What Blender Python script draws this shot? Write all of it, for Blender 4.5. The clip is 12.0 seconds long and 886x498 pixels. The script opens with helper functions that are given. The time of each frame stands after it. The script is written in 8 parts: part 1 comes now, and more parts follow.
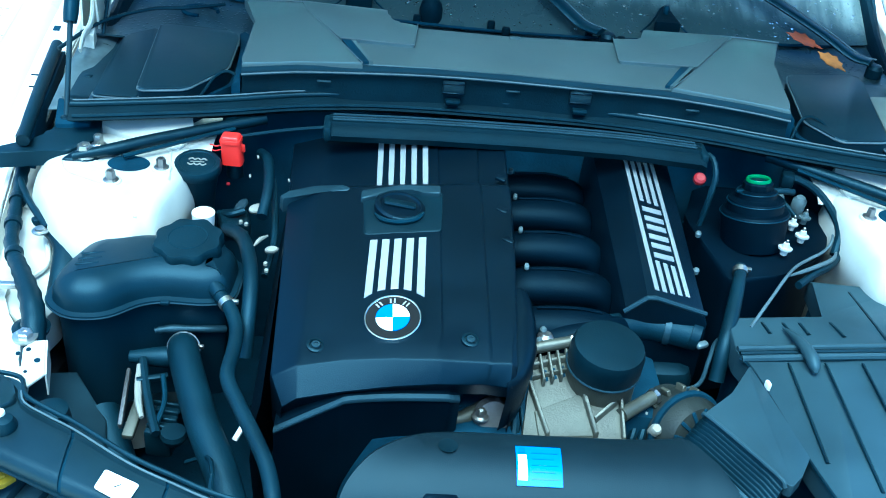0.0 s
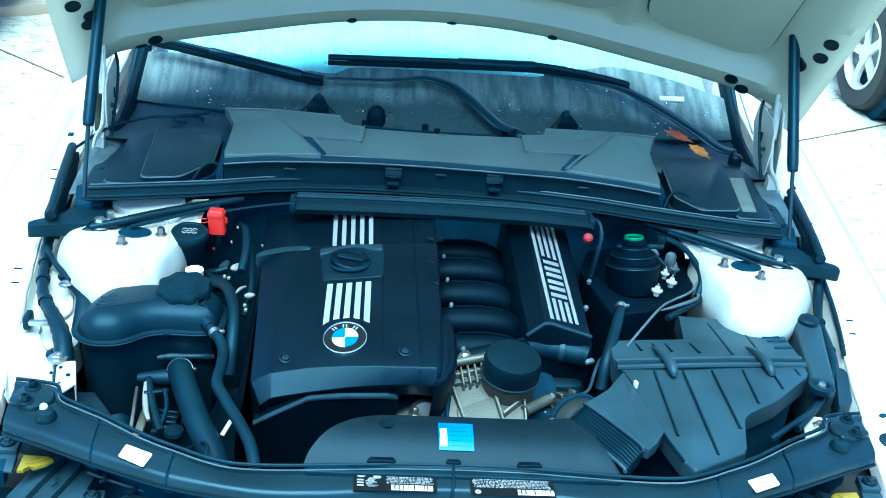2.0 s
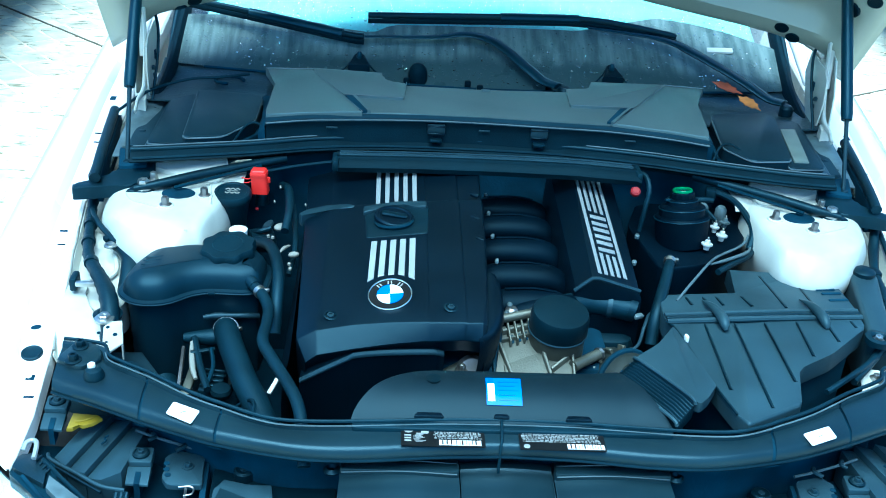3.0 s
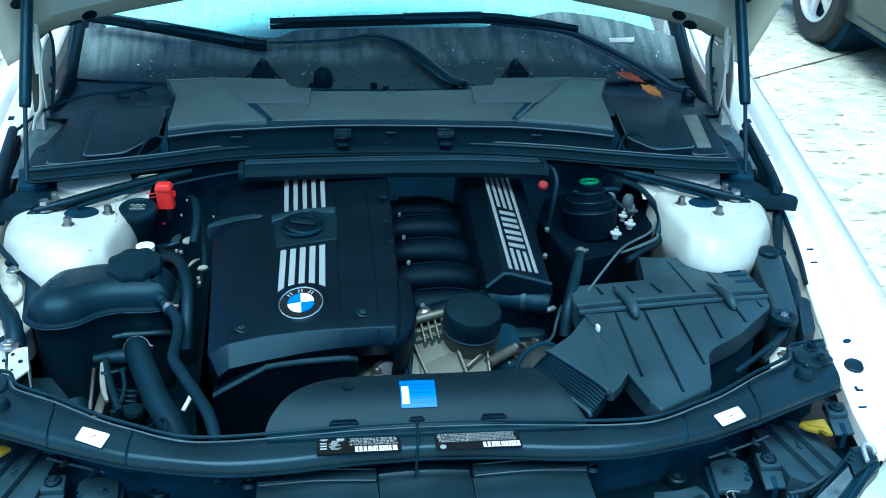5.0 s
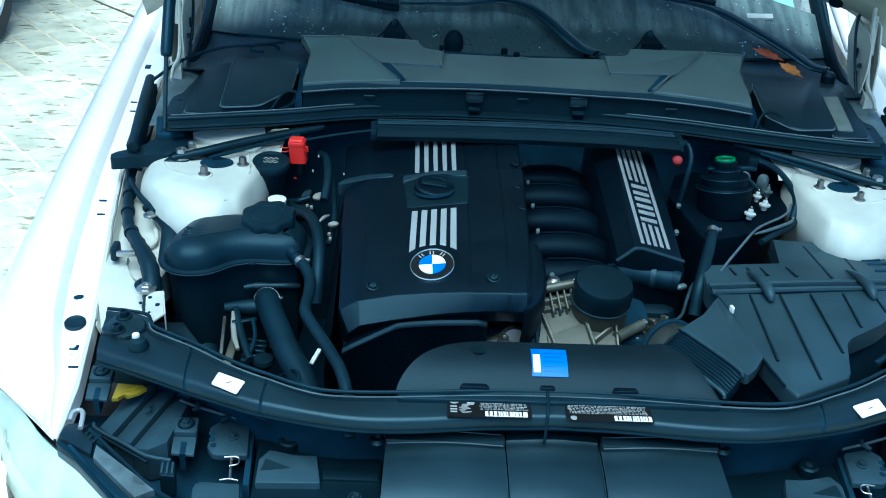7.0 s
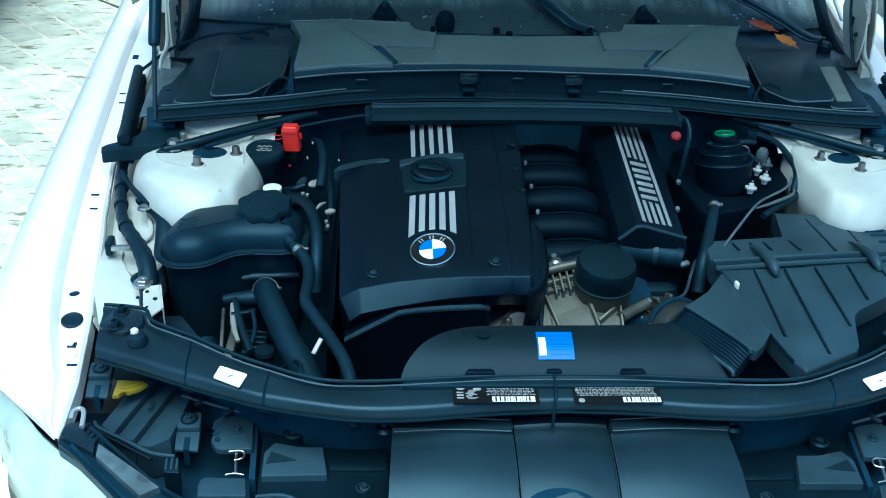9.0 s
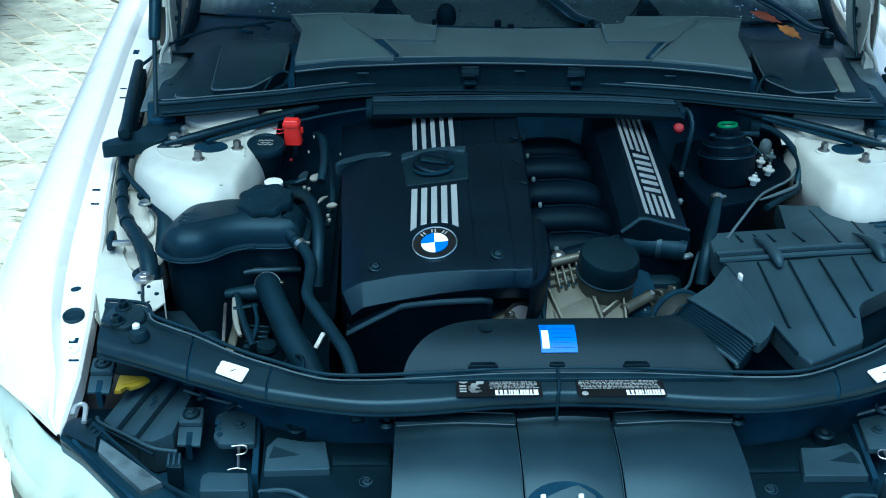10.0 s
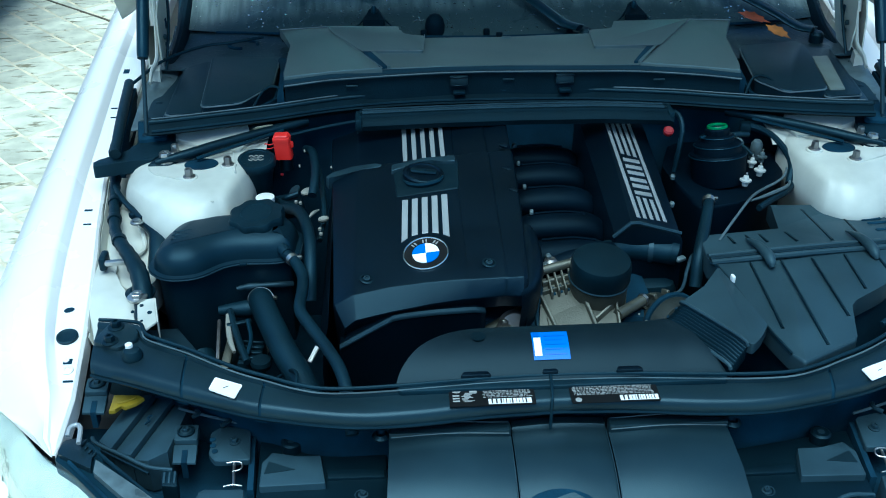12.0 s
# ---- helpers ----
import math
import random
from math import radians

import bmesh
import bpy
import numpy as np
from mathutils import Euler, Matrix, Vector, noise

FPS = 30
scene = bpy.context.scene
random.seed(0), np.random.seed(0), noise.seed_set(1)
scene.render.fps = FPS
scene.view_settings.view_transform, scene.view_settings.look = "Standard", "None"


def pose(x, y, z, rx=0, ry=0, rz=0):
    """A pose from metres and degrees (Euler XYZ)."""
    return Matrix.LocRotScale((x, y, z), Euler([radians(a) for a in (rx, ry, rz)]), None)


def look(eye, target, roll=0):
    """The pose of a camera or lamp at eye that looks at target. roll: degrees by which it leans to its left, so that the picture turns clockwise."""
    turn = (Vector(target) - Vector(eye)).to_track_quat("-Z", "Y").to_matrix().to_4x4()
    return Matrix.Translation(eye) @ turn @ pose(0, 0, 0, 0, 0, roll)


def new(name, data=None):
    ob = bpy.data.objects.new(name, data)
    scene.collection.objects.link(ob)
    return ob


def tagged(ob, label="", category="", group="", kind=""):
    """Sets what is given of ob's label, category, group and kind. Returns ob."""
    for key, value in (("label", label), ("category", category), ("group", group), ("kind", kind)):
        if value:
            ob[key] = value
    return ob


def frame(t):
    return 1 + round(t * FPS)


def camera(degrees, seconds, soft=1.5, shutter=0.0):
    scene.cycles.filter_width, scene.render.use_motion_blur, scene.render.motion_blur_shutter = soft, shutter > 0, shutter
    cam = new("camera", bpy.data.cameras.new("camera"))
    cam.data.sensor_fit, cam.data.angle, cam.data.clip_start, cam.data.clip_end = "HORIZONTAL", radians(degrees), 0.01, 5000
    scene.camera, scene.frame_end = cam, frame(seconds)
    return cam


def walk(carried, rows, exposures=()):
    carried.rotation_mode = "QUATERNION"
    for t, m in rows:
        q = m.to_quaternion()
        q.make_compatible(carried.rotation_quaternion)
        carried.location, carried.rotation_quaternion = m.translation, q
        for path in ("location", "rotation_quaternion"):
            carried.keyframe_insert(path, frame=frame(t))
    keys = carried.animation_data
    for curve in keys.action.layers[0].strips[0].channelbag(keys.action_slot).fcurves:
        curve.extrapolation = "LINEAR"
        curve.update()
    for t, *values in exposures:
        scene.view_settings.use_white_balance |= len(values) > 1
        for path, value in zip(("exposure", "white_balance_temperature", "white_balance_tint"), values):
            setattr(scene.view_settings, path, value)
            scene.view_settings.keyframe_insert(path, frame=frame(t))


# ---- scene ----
cam = camera(45.3, 12.0, soft=1.0)
PATH = [
    (0, (-0.238, -0.745, 1.604), (-0.084, 0.917, 0.502), 6.7),
    (0.5, (-0.361, -0.843, 1.609), (-0.096, 0.828, 0.543), 6.7),
    (1, (-0.345, -0.976, 1.624), (-0.125, 0.756, 0.647), 6.0),
    (1.5, (-0.269, -1.109, 1.677), (-0.054, 0.655, 0.761), 6.5),
    (2, (-0.221, -1.165, 1.694), (-0.014, 0.62, 0.814), 6.1),
    (2.5, (-0.233, -1.16, 1.679), (-0.148, 0.624, 0.778), 3.6),
    (3, (-0.219, -1.154, 1.662), (-0.092, 0.608, 0.725), 4.1),
    (3.5, (-0.177, -1.158, 1.669), (0.114, 0.582, 0.726), 4.0),
    (3.7, (-0.159, -1.161, 1.676), (0.208, 0.568, 0.741), 4.1),
    (5.3, (-0.196, -1.145, 1.671), (-0.018, 0.611, 0.73), 2.3),
    (5.5, (-0.219, -1.131, 1.666), (-0.103, 0.621, 0.708), 2.6),
    (6, (-0.271, -1.122, 1.66), (-0.22, 0.627, 0.69), 3.8),
    (6.5, (-0.284, -1.122, 1.653), (-0.204, 0.613, 0.661), 4.6),
    (7, (-0.255, -1.139, 1.656), (-0.162, 0.595, 0.664), 3.6),
    (7.2, (-0.246, -1.143, 1.658), (-0.155, 0.597, 0.676), 3.1),
    (8.8, (-0.264, -1.115, 1.651), (-0.162, 0.606, 0.636), 1.7),
    (9, (-0.267, -1.117, 1.647), (-0.158, 0.599, 0.627), 2.1),
    (9.5, (-0.26, -1.112, 1.642), (-0.146, 0.596, 0.608), 2.0),
    (10, (-0.265, -1.113, 1.642), (-0.162, 0.599, 0.613), 1.7),
    (10.5, (-0.27, -1.113, 1.643), (-0.161, 0.609, 0.632), 2.2),
    (11, (-0.262, -1.114, 1.643), (-0.155, 0.612, 0.639), 1.6),
    (11.5, (-0.25, -1.107, 1.644), (-0.164, 0.621, 0.641), 0.7),
    (12, (-0.242, -1.113, 1.644), (-0.15, 0.608, 0.629), -0.2),
]
EXPO = [(0, 1.80, 4330, -19), (0.5, 1.87, 4330, -19), (1.0, 1.87, 4335, -19), (1.5, 1.82, 4340, -19), (3.7, 1.25, 4400, -18), (5.3, 0.89, 4600, -15), (7.2, 0.69, 4680, -14), (9.0, 0.62, 4700, -14), (12, 0.47, 4700, -14)]
walk(cam, [(t, look(eye, target, roll)) for t, eye, target, roll in PATH], EXPO)

# overcast daylight: a broad sky and a wide, weak sun behind thin cloud
SUN_EL, SUN_AZ = 72.0, 200.0
world = bpy.data.worlds.new("sky")
scene.world = world
world.use_nodes = True
wn, wl = world.node_tree.nodes, world.node_tree.links
sky = wn.new("ShaderNodeTexSky")
sky.sky_type, sky.sun_disc = "NISHITA", False
sky.sun_elevation, sky.sun_rotation = radians(SUN_EL), radians(SUN_AZ)
sky.air_density, sky.dust_density, sky.ozone_density = 1.0, 2.0, 2.0
hs = wn.new("ShaderNodeHueSaturation")
hs.inputs["Saturation"].default_value = 1.1
wl.new(sky.outputs[0], hs.inputs["Color"])
wl.new(hs.outputs[0], wn["Background"].inputs[0])
wn["Background"].inputs[1].default_value = 0.12
sun = new("sun", bpy.data.lights.new("sun", "SUN"))
sun.data.energy, sun.data.angle, sun.data.color = 2.8, radians(50), (1.0, 0.92, 0.80)
a, e = radians(SUN_AZ), radians(SUN_EL)
sun.matrix_world = look((4 * math.sin(a) * math.cos(e), 4 * math.cos(a) * math.cos(e), 4 * math.sin(e)), (0, 0, 0))


# ---- materials ----
def mat(name, col, rough=0.5, metal=0.0, var=(6.0, 0.15), grain=(400.0, 0.05), rvar=0.1, spec=0.5, coat=0.0, col2=None, tint=None):
    """A surface with slow colour changes, fine relief and uneven gloss. var: scale, amount. grain: scale, height."""
    m = bpy.data.materials.new(name)
    m.use_nodes = True
    n, l = m.node_tree.nodes, m.node_tree.links
    b = n["Principled BSDF"]
    tc = n.new("ShaderNodeTexCoord")
    big = n.new("ShaderNodeTexNoise")
    big.inputs["Scale"].default_value, big.inputs["Detail"].default_value = var[0], 6
    l.new(tc.outputs["Object"], big.inputs["Vector"])
    mix = n.new("ShaderNodeMix")
    mix.data_type = "RGBA"
    lo = col2 or tuple(c * (1 - var[1]) for c in col)
    hi = col if col2 else tuple(min(1, c * (1 + var[1])) for c in col)
    mix.inputs["A"].default_value, mix.inputs["B"].default_value = (*lo, 1), (*hi, 1)
    ramp = n.new("ShaderNodeMapRange")
    ramp.inputs["From Min"].default_value, ramp.inputs["From Max"].default_value = 0.3, 0.7
    l.new(big.outputs["Fac"], ramp.inputs["Value"])
    l.new(ramp.outputs[0], mix.inputs["Factor"])
    l.new(mix.outputs["Result"], b.inputs["Base Color"])
    rr = n.new("ShaderNodeMapRange")
    rr.inputs["To Min"].default_value, rr.inputs["To Max"].default_value = max(0.02, rough - rvar), min(1, rough + rvar)
    l.new(big.outputs["Fac"], rr.inputs["Value"])
    l.new(rr.outputs[0], b.inputs["Roughness"])
    b.inputs["Metallic"].default_value = metal
    b.inputs["Specular IOR Level"].default_value = spec
    b.inputs["Coat Weight"].default_value = coat
    if tint:
        b.inputs["Specular Tint"].default_value = (*tint, 1)
    b.inputs["Coat Roughness"].default_value = 0.08
    if grain[1]:
        fine = n.new("ShaderNodeTexNoise")
        fine.inputs["Scale"].default_value, fine.inputs["Detail"].default_value = grain[0], 4
        l.new(tc.outputs["Object"], fine.inputs["Vector"])
        bump = n.new("ShaderNodeBump")
        bump.inputs["Strength"].default_value, bump.inputs["Distance"].default_value = grain[1], 0.002
        l.new(fine.outputs["Fac"], bump.inputs["Height"])
        l.new(bump.outputs[0], b.inputs["Normal"])
    return m


def droplets(m, scale=110.0, strength=0.6):
    """Rain drops standing on a surface, as relief."""
    n, l = m.node_tree.nodes, m.node_tree.links
    b = n["Principled BSDF"]
    tc = n.new("ShaderNodeTexCoord")
    v = n.new("ShaderNodeTexVoronoi")
    v.inputs["Scale"].default_value = scale
    l.new(tc.outputs["Object"], v.inputs["Vector"])
    r = n.new("ShaderNodeMapRange")
    r.inputs["From Min"].default_value, r.inputs["From Max"].default_value = 0.0, 0.32
    r.inputs["To Min"].default_value, r.inputs["To Max"].default_value = 1.0, 0.0
    l.new(v.outputs["Distance"], r.inputs["Value"])
    bump = n.new("ShaderNodeBump")
    bump.inputs["Strength"].default_value, bump.inputs["Distance"].default_value = strength, 0.004
    l.new(r.outputs[0], bump.inputs["Height"])
    l.new(bump.outputs[0], b.inputs["Normal"])
    return m


BLUISH = (0.44, 0.76, 1.0)
COOL = (0.52, 0.80, 1.0)
COVER = mat("cover_plastic", (0.0016, 0.0042, 0.0084), 0.37, spec=0.28, tint=BLUISH, grain=(900, 0.12), var=(9, 0.25))
PLASTIC = mat("black_plastic", (0.0030, 0.0084, 0.0130), 0.42, grain=(700, 0.15), var=(12, 0.3), spec=0.35, tint=BLUISH)
DUSTY = mat("dusty_plastic", (0.0113, 0.0222, 0.0305), 0.55, spec=0.3, tint=COOL, grain=(600, 0.15), var=(14, 0.3))
SATIN = mat("satin_plastic", (0.0050, 0.0159, 0.0255), 0.34, spec=0.38, tint=BLUISH, grain=(800, 0.08), var=(10, 0.2))
COWL = mat("weathered_cowl_plastic", (0.064, 0.087, 0.092), 0.42, spec=0.45, tint=COOL, grain=(700, 0.12), var=(7, 0.14))
BOXLID = mat("faded_box_plastic", (0.0070, 0.0155, 0.0235), 0.40, spec=0.42, tint=BLUISH, grain=(700, 0.12), var=(8, 0.2))
FRONT = mat("front_panel_plastic", (0.0093, 0.0189, 0.0255), 0.31, rvar=0.05, spec=0.38, tint=COOL, grain=(800, 0.08), var=(9, 0.25))
AIRBOX = mat("airbox_plastic", (0.0225, 0.0400, 0.0510), 0.46, spec=0.38, tint=COOL, grain=(800, 0.10), var=(9, 0.25))
SCOOP = mat("scoop_plastic", (0.0055, 0.0105, 0.0145), 0.42, rvar=0.05, spec=0.20, tint=COOL, grain=(800, 0.08), var=(9, 0.25))
CARRIER = mat("carrier_plastic", (0.0240, 0.0440, 0.0580), 0.5, spec=0.35, tint=COOL, grain=(600, 0.15), var=(12, 0.3))
LENSGREY = mat("grey_translucent", (0.085, 0.115, 0.125), 0.3, grain=(100, 0.1), var=(30, 0.5))
TANK = mat("tank_plastic", (0.0053, 0.0139, 0.0225), 0.44, spec=0.28, tint=BLUISH, grain=(500, 0.12), var=(10, 0.25))
# pale plastic for scuffed ridges and seals, also painted in as edge highlights
RIMLINE = mat("scuff_and_glint_plastic", (0.075, 0.105, 0.12), 0.45, spec=0.4, grain=(700, 0.1), var=(20, 0.3))
RUBBER = mat("rubber", (0.0038, 0.0114, 0.0180), 0.50, spec=0.36, tint=BLUISH, grain=(500, 0.2), var=(20, 0.3))
SEALRUB = mat("seal_rubber", (0.0030, 0.0084, 0.0132), 0.60, spec=0.14, tint=BLUISH, grain=(300, 0.25), var=(16, 0.3))
# grime, and the painted shade of holes, recesses and voids
DARK = mat("grime_and_shade_dark", (0.0097, 0.0271, 0.0475), 0.8, spec=0.12, tint=BLUISH, grain=(200, 0.3), var=(15, 0.4))
WHITE = mat("white_paint", (0.87, 0.85, 0.82), 0.28, grain=(60, 0.01), var=(3, 0.03), coat=0.6)
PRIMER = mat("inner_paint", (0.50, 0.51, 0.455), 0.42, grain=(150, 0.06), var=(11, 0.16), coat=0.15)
# white body paint taken down to grey for the shade under the bonnet
HOODIN = mat("shaded_hood_paint", (0.260, 0.288, 0.238), 0.45, grain=(120, 0.05), var=(4, 0.07), coat=0.1)
ALU = mat("cast_aluminium", (0.056, 0.060, 0.047), 0.5, 0.35, grain=(350, 0.25), var=(30, 0.3))
DARKALU = mat("sooty_aluminium", (0.016, 0.021, 0.020), 0.5, 0.3, grain=(300, 0.3), var=(25, 0.4))
CASTPALE = mat("bright_cast_metal", (0.090, 0.095, 0.077), 0.42, 0.45, grain=(300, 0.25), var=(25, 0.3))
DARKSTEEL = mat("dull_steel", (0.22, 0.22, 0.22), 0.4, 0.9, grain=(500, 0.2), var=(40, 0.2))
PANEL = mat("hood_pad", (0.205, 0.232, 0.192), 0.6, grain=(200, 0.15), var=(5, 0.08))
STEEL = mat("zinc_steel", (0.48, 0.48, 0.46), 0.35, 1.0, grain=(500, 0.2), var=(40, 0.2))
SILVER = mat("silver_trim", (0.34, 0.365, 0.375), 0.42, 0.35, grain=(900, 0.05), var=(20, 0.06))
MANIFOLD = mat("manifold_plastic", (0.0010, 0.0032, 0.0070), 0.50, spec=0.11, tint=BLUISH, grain=(500, 0.2), var=(14, 0.3))
REFLECTOR = mat("lamp_reflector", (0.60, 0.65, 0.59), 0.30, 0.4, grain=(30, 0.25), var=(12, 0.3))
EDGE = mat("grey_edge_plastic", (0.012, 0.024, 0.033), 0.48, tint=COOL, grain=(700, 0.1), var=(20, 0.2))
RED = mat("red_plastic", (0.62, 0.018, 0.015), 0.4, grain=(600, 0.05), var=(20, 0.1))
DARKRED = mat("dull_red_plastic", (0.20, 0.004, 0.009), 0.45, grain=(600, 0.05), var=(20, 0.15))
GREEN = mat("green_plastic", (0.005, 0.13, 0.035), 0.4, grain=(600, 0.05), var=(20, 0.1))
BLUE = mat("blue_print", (0.0, 0.12, 0.52), 0.4, grain=(600, 0.02), var=(20, 0.05))
BLUE2 = mat("dark_blue_print", (0.005, 0.10, 0.42), 0.4, grain=(600, 0.02), var=(20, 0.05))
PAPER = mat("white_label", (0.82, 0.82, 0.80), 0.45, grain=(400, 0.02), var=(30, 0.04))
INK = mat("black_label", (0.006, 0.007, 0.008), 0.45, spec=0.15, grain=(400, 0.02), var=(30, 0.1))
GREYINK = mat("pale_print", (0.30, 0.31, 0.30), 0.5, grain=(400, 0.02), var=(60, 0.25))
YELLOW = mat("yellow_plastic", (0.26, 0.19, 0.008), 0.45, grain=(500, 0.05), var=(30, 0.2))
WHITEPL = mat("white_plastic", (0.75, 0.76, 0.74), 0.4, grain=(500, 0.05), var=(20, 0.06))
CREAM = mat("cream_resin", (0.22, 0.225, 0.20), 0.5, grain=(300, 0.1), var=(20, 0.1))
TABGREY = mat("greenish_grey_plastic", (0.125, 0.150, 0.135), 0.45, grain=(400, 0.1), var=(25, 0.2))
STAMP = mat("rubbed_stamp", (0.36, 0.375, 0.325), 0.5, grain=(300, 0.05), var=(150, 0.3))
CONNECT = mat("greyed_white_plastic", (0.42, 0.44, 0.42), 0.4, grain=(500, 0.05), var=(20, 0.1))
CHROME = mat("chrome", (0.85, 0.86, 0.87), 0.12, 1.0, grain=(300, 0.02), var=(20, 0.03))
WETDARK = droplets(mat("wet_scuttle", (0.020, 0.034, 0.042), 0.36, spec=0.4, tint=COOL, var=(10, 0.3), grain=(10, 0)), 130, 0.5)
GREYCAR = droplets(mat("wet_grey_paint", (0.050, 0.068, 0.068), 0.40, 0.1, var=(5, 0.25), grain=(10, 0), coat=0.1), 130, 0.25)
TYRE = mat("tyre_rubber", (0.013, 0.017, 0.021), 0.7, grain=(200, 0.3), var=(15, 0.3))
RIM = mat("alloy_rim", (0.60, 0.61, 0.61), 0.35, 0.35, grain=(300, 0.03), var=(10, 0.08))
LEAF = mat("orange_leaf", (0.45, 0.17, 0.03), 0.6, grain=(150, 0.3), var=(40, 0.4))
RUST = mat("red_leaf", (0.35, 0.08, 0.03), 0.6, grain=(150, 0.3), var=(40, 0.4))
DARKJOINT = mat("dark_joint", (0.10, 0.085, 0.06), 0.9, grain=(120, 0.5), var=(12, 0.4))
JOINT = mat("sandy_joint", (0.68, 0.60, 0.43), 0.9, grain=(120, 0.5), var=(8, 0.3))
KERB = mat("beige_concrete", (0.42, 0.34, 0.24), 0.85, grain=(80, 0.4), var=(3, 0.15))


def stone_mat():
    m = mat("paving_stone", (0.61, 0.585, 0.445), 0.75, var=(9.0, 0.24), grain=(70, 0.9))
    n, l = m.node_tree.nodes, m.node_tree.links
    b = n["Principled BSDF"]
    src = b.inputs["Base Color"].links[0].from_socket
    tc = n.new("ShaderNodeNewGeometry")
    for link in list(l):
        if link.from_node.bl_idname == "ShaderNodeTexCoord":
            l.new(tc.outputs["Position"], link.to_socket)
    mp = n.new("ShaderNodeMapping")
    mp.inputs["Scale"].default_value, mp.inputs["Rotation"].default_value = (7, 26, 9), (0, 0, radians(12))
    l.new(tc.outputs["Position"], mp.inputs["Vector"])
    stain = n.new("ShaderNodeTexNoise")
    stain.inputs["Scale"].default_value, stain.inputs["Detail"].default_value, stain.inputs["Roughness"].default_value = 1.0, 7, 0.65
    l.new(mp.outputs[0], stain.inputs["Vector"])
    r = n.new("ShaderNodeMapRange")
    r.inputs["From Min"].default_value, r.inputs["From Max"].default_value = 0.562, 0.640
    l.new(stain.outputs["Fac"], r.inputs["Value"])
    mixd = n.new("ShaderNodeMix")
    mixd.data_type = "RGBA"
    mixd.inputs["B"].default_value = (0.21, 0.185, 0.11, 1)
    l.new(src, mixd.inputs["A"])
    l.new(r.outputs[0], mixd.inputs["Factor"])
    info = n.new("ShaderNodeObjectInfo")
    rv = n.new("ShaderNodeMapRange")
    rv.inputs["To Min"].default_value, rv.inputs["To Max"].default_value = 0.85, 1.1
    l.new(info.outputs["Random"], rv.inputs["Value"])
    hsv = n.new("ShaderNodeHueSaturation")
    l.new(rv.outputs[0], hsv.inputs["Value"])
    l.new(mixd.outputs["Result"], hsv.inputs["Color"])
    l.new(hsv.outputs[0], b.inputs["Base Color"])
    return m


STONE = stone_mat()
TINTED = mat("tinted_glass", (0.012, 0.016, 0.018), 0.08, spec=0.5, grain=(20, 0.01), var=(4, 0.1))


def glass_mat(name, tint=(0.93, 0.97, 0.96), rough=0.02, wet=False):
    m = bpy.data.materials.new(name)
    m.use_nodes = True
    b = m.node_tree.nodes["Principled BSDF"]
    b.inputs["Base Color"].default_value = (*tint, 1)
    b.inputs["Transmission Weight"].default_value = 1.0
    b.inputs["Roughness"].default_value = rough
    b.inputs["IOR"].default_value = 1.5
    return droplets(m, 160, 0.15) if wet else m


GLASS = glass_mat("clear_lens")
SCREEN = glass_mat("windscreen_glass", (0.92, 0.97, 0.97), 0.05, wet=True)


def sky_sheen_mat():
    """The sky's reflection painted on the glass as a pale film, streaked, clear in patches."""
    m = mat("painted_sky_sheen", (0.31, 0.66, 0.66), 0.9, var=(6, 0.08), grain=(60, 0.1), spec=0.1)
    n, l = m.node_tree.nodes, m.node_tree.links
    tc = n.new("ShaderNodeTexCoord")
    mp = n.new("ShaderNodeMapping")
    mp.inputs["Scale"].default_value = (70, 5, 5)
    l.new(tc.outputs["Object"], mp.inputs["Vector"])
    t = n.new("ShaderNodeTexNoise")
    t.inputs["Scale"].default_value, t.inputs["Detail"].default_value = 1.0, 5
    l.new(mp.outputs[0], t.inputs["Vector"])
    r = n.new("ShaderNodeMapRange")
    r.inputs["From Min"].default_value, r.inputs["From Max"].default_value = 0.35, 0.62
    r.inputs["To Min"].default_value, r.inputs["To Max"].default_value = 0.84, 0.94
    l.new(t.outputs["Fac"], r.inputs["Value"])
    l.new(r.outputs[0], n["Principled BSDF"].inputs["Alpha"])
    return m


SKYSHEEN = sky_sheen_mat()


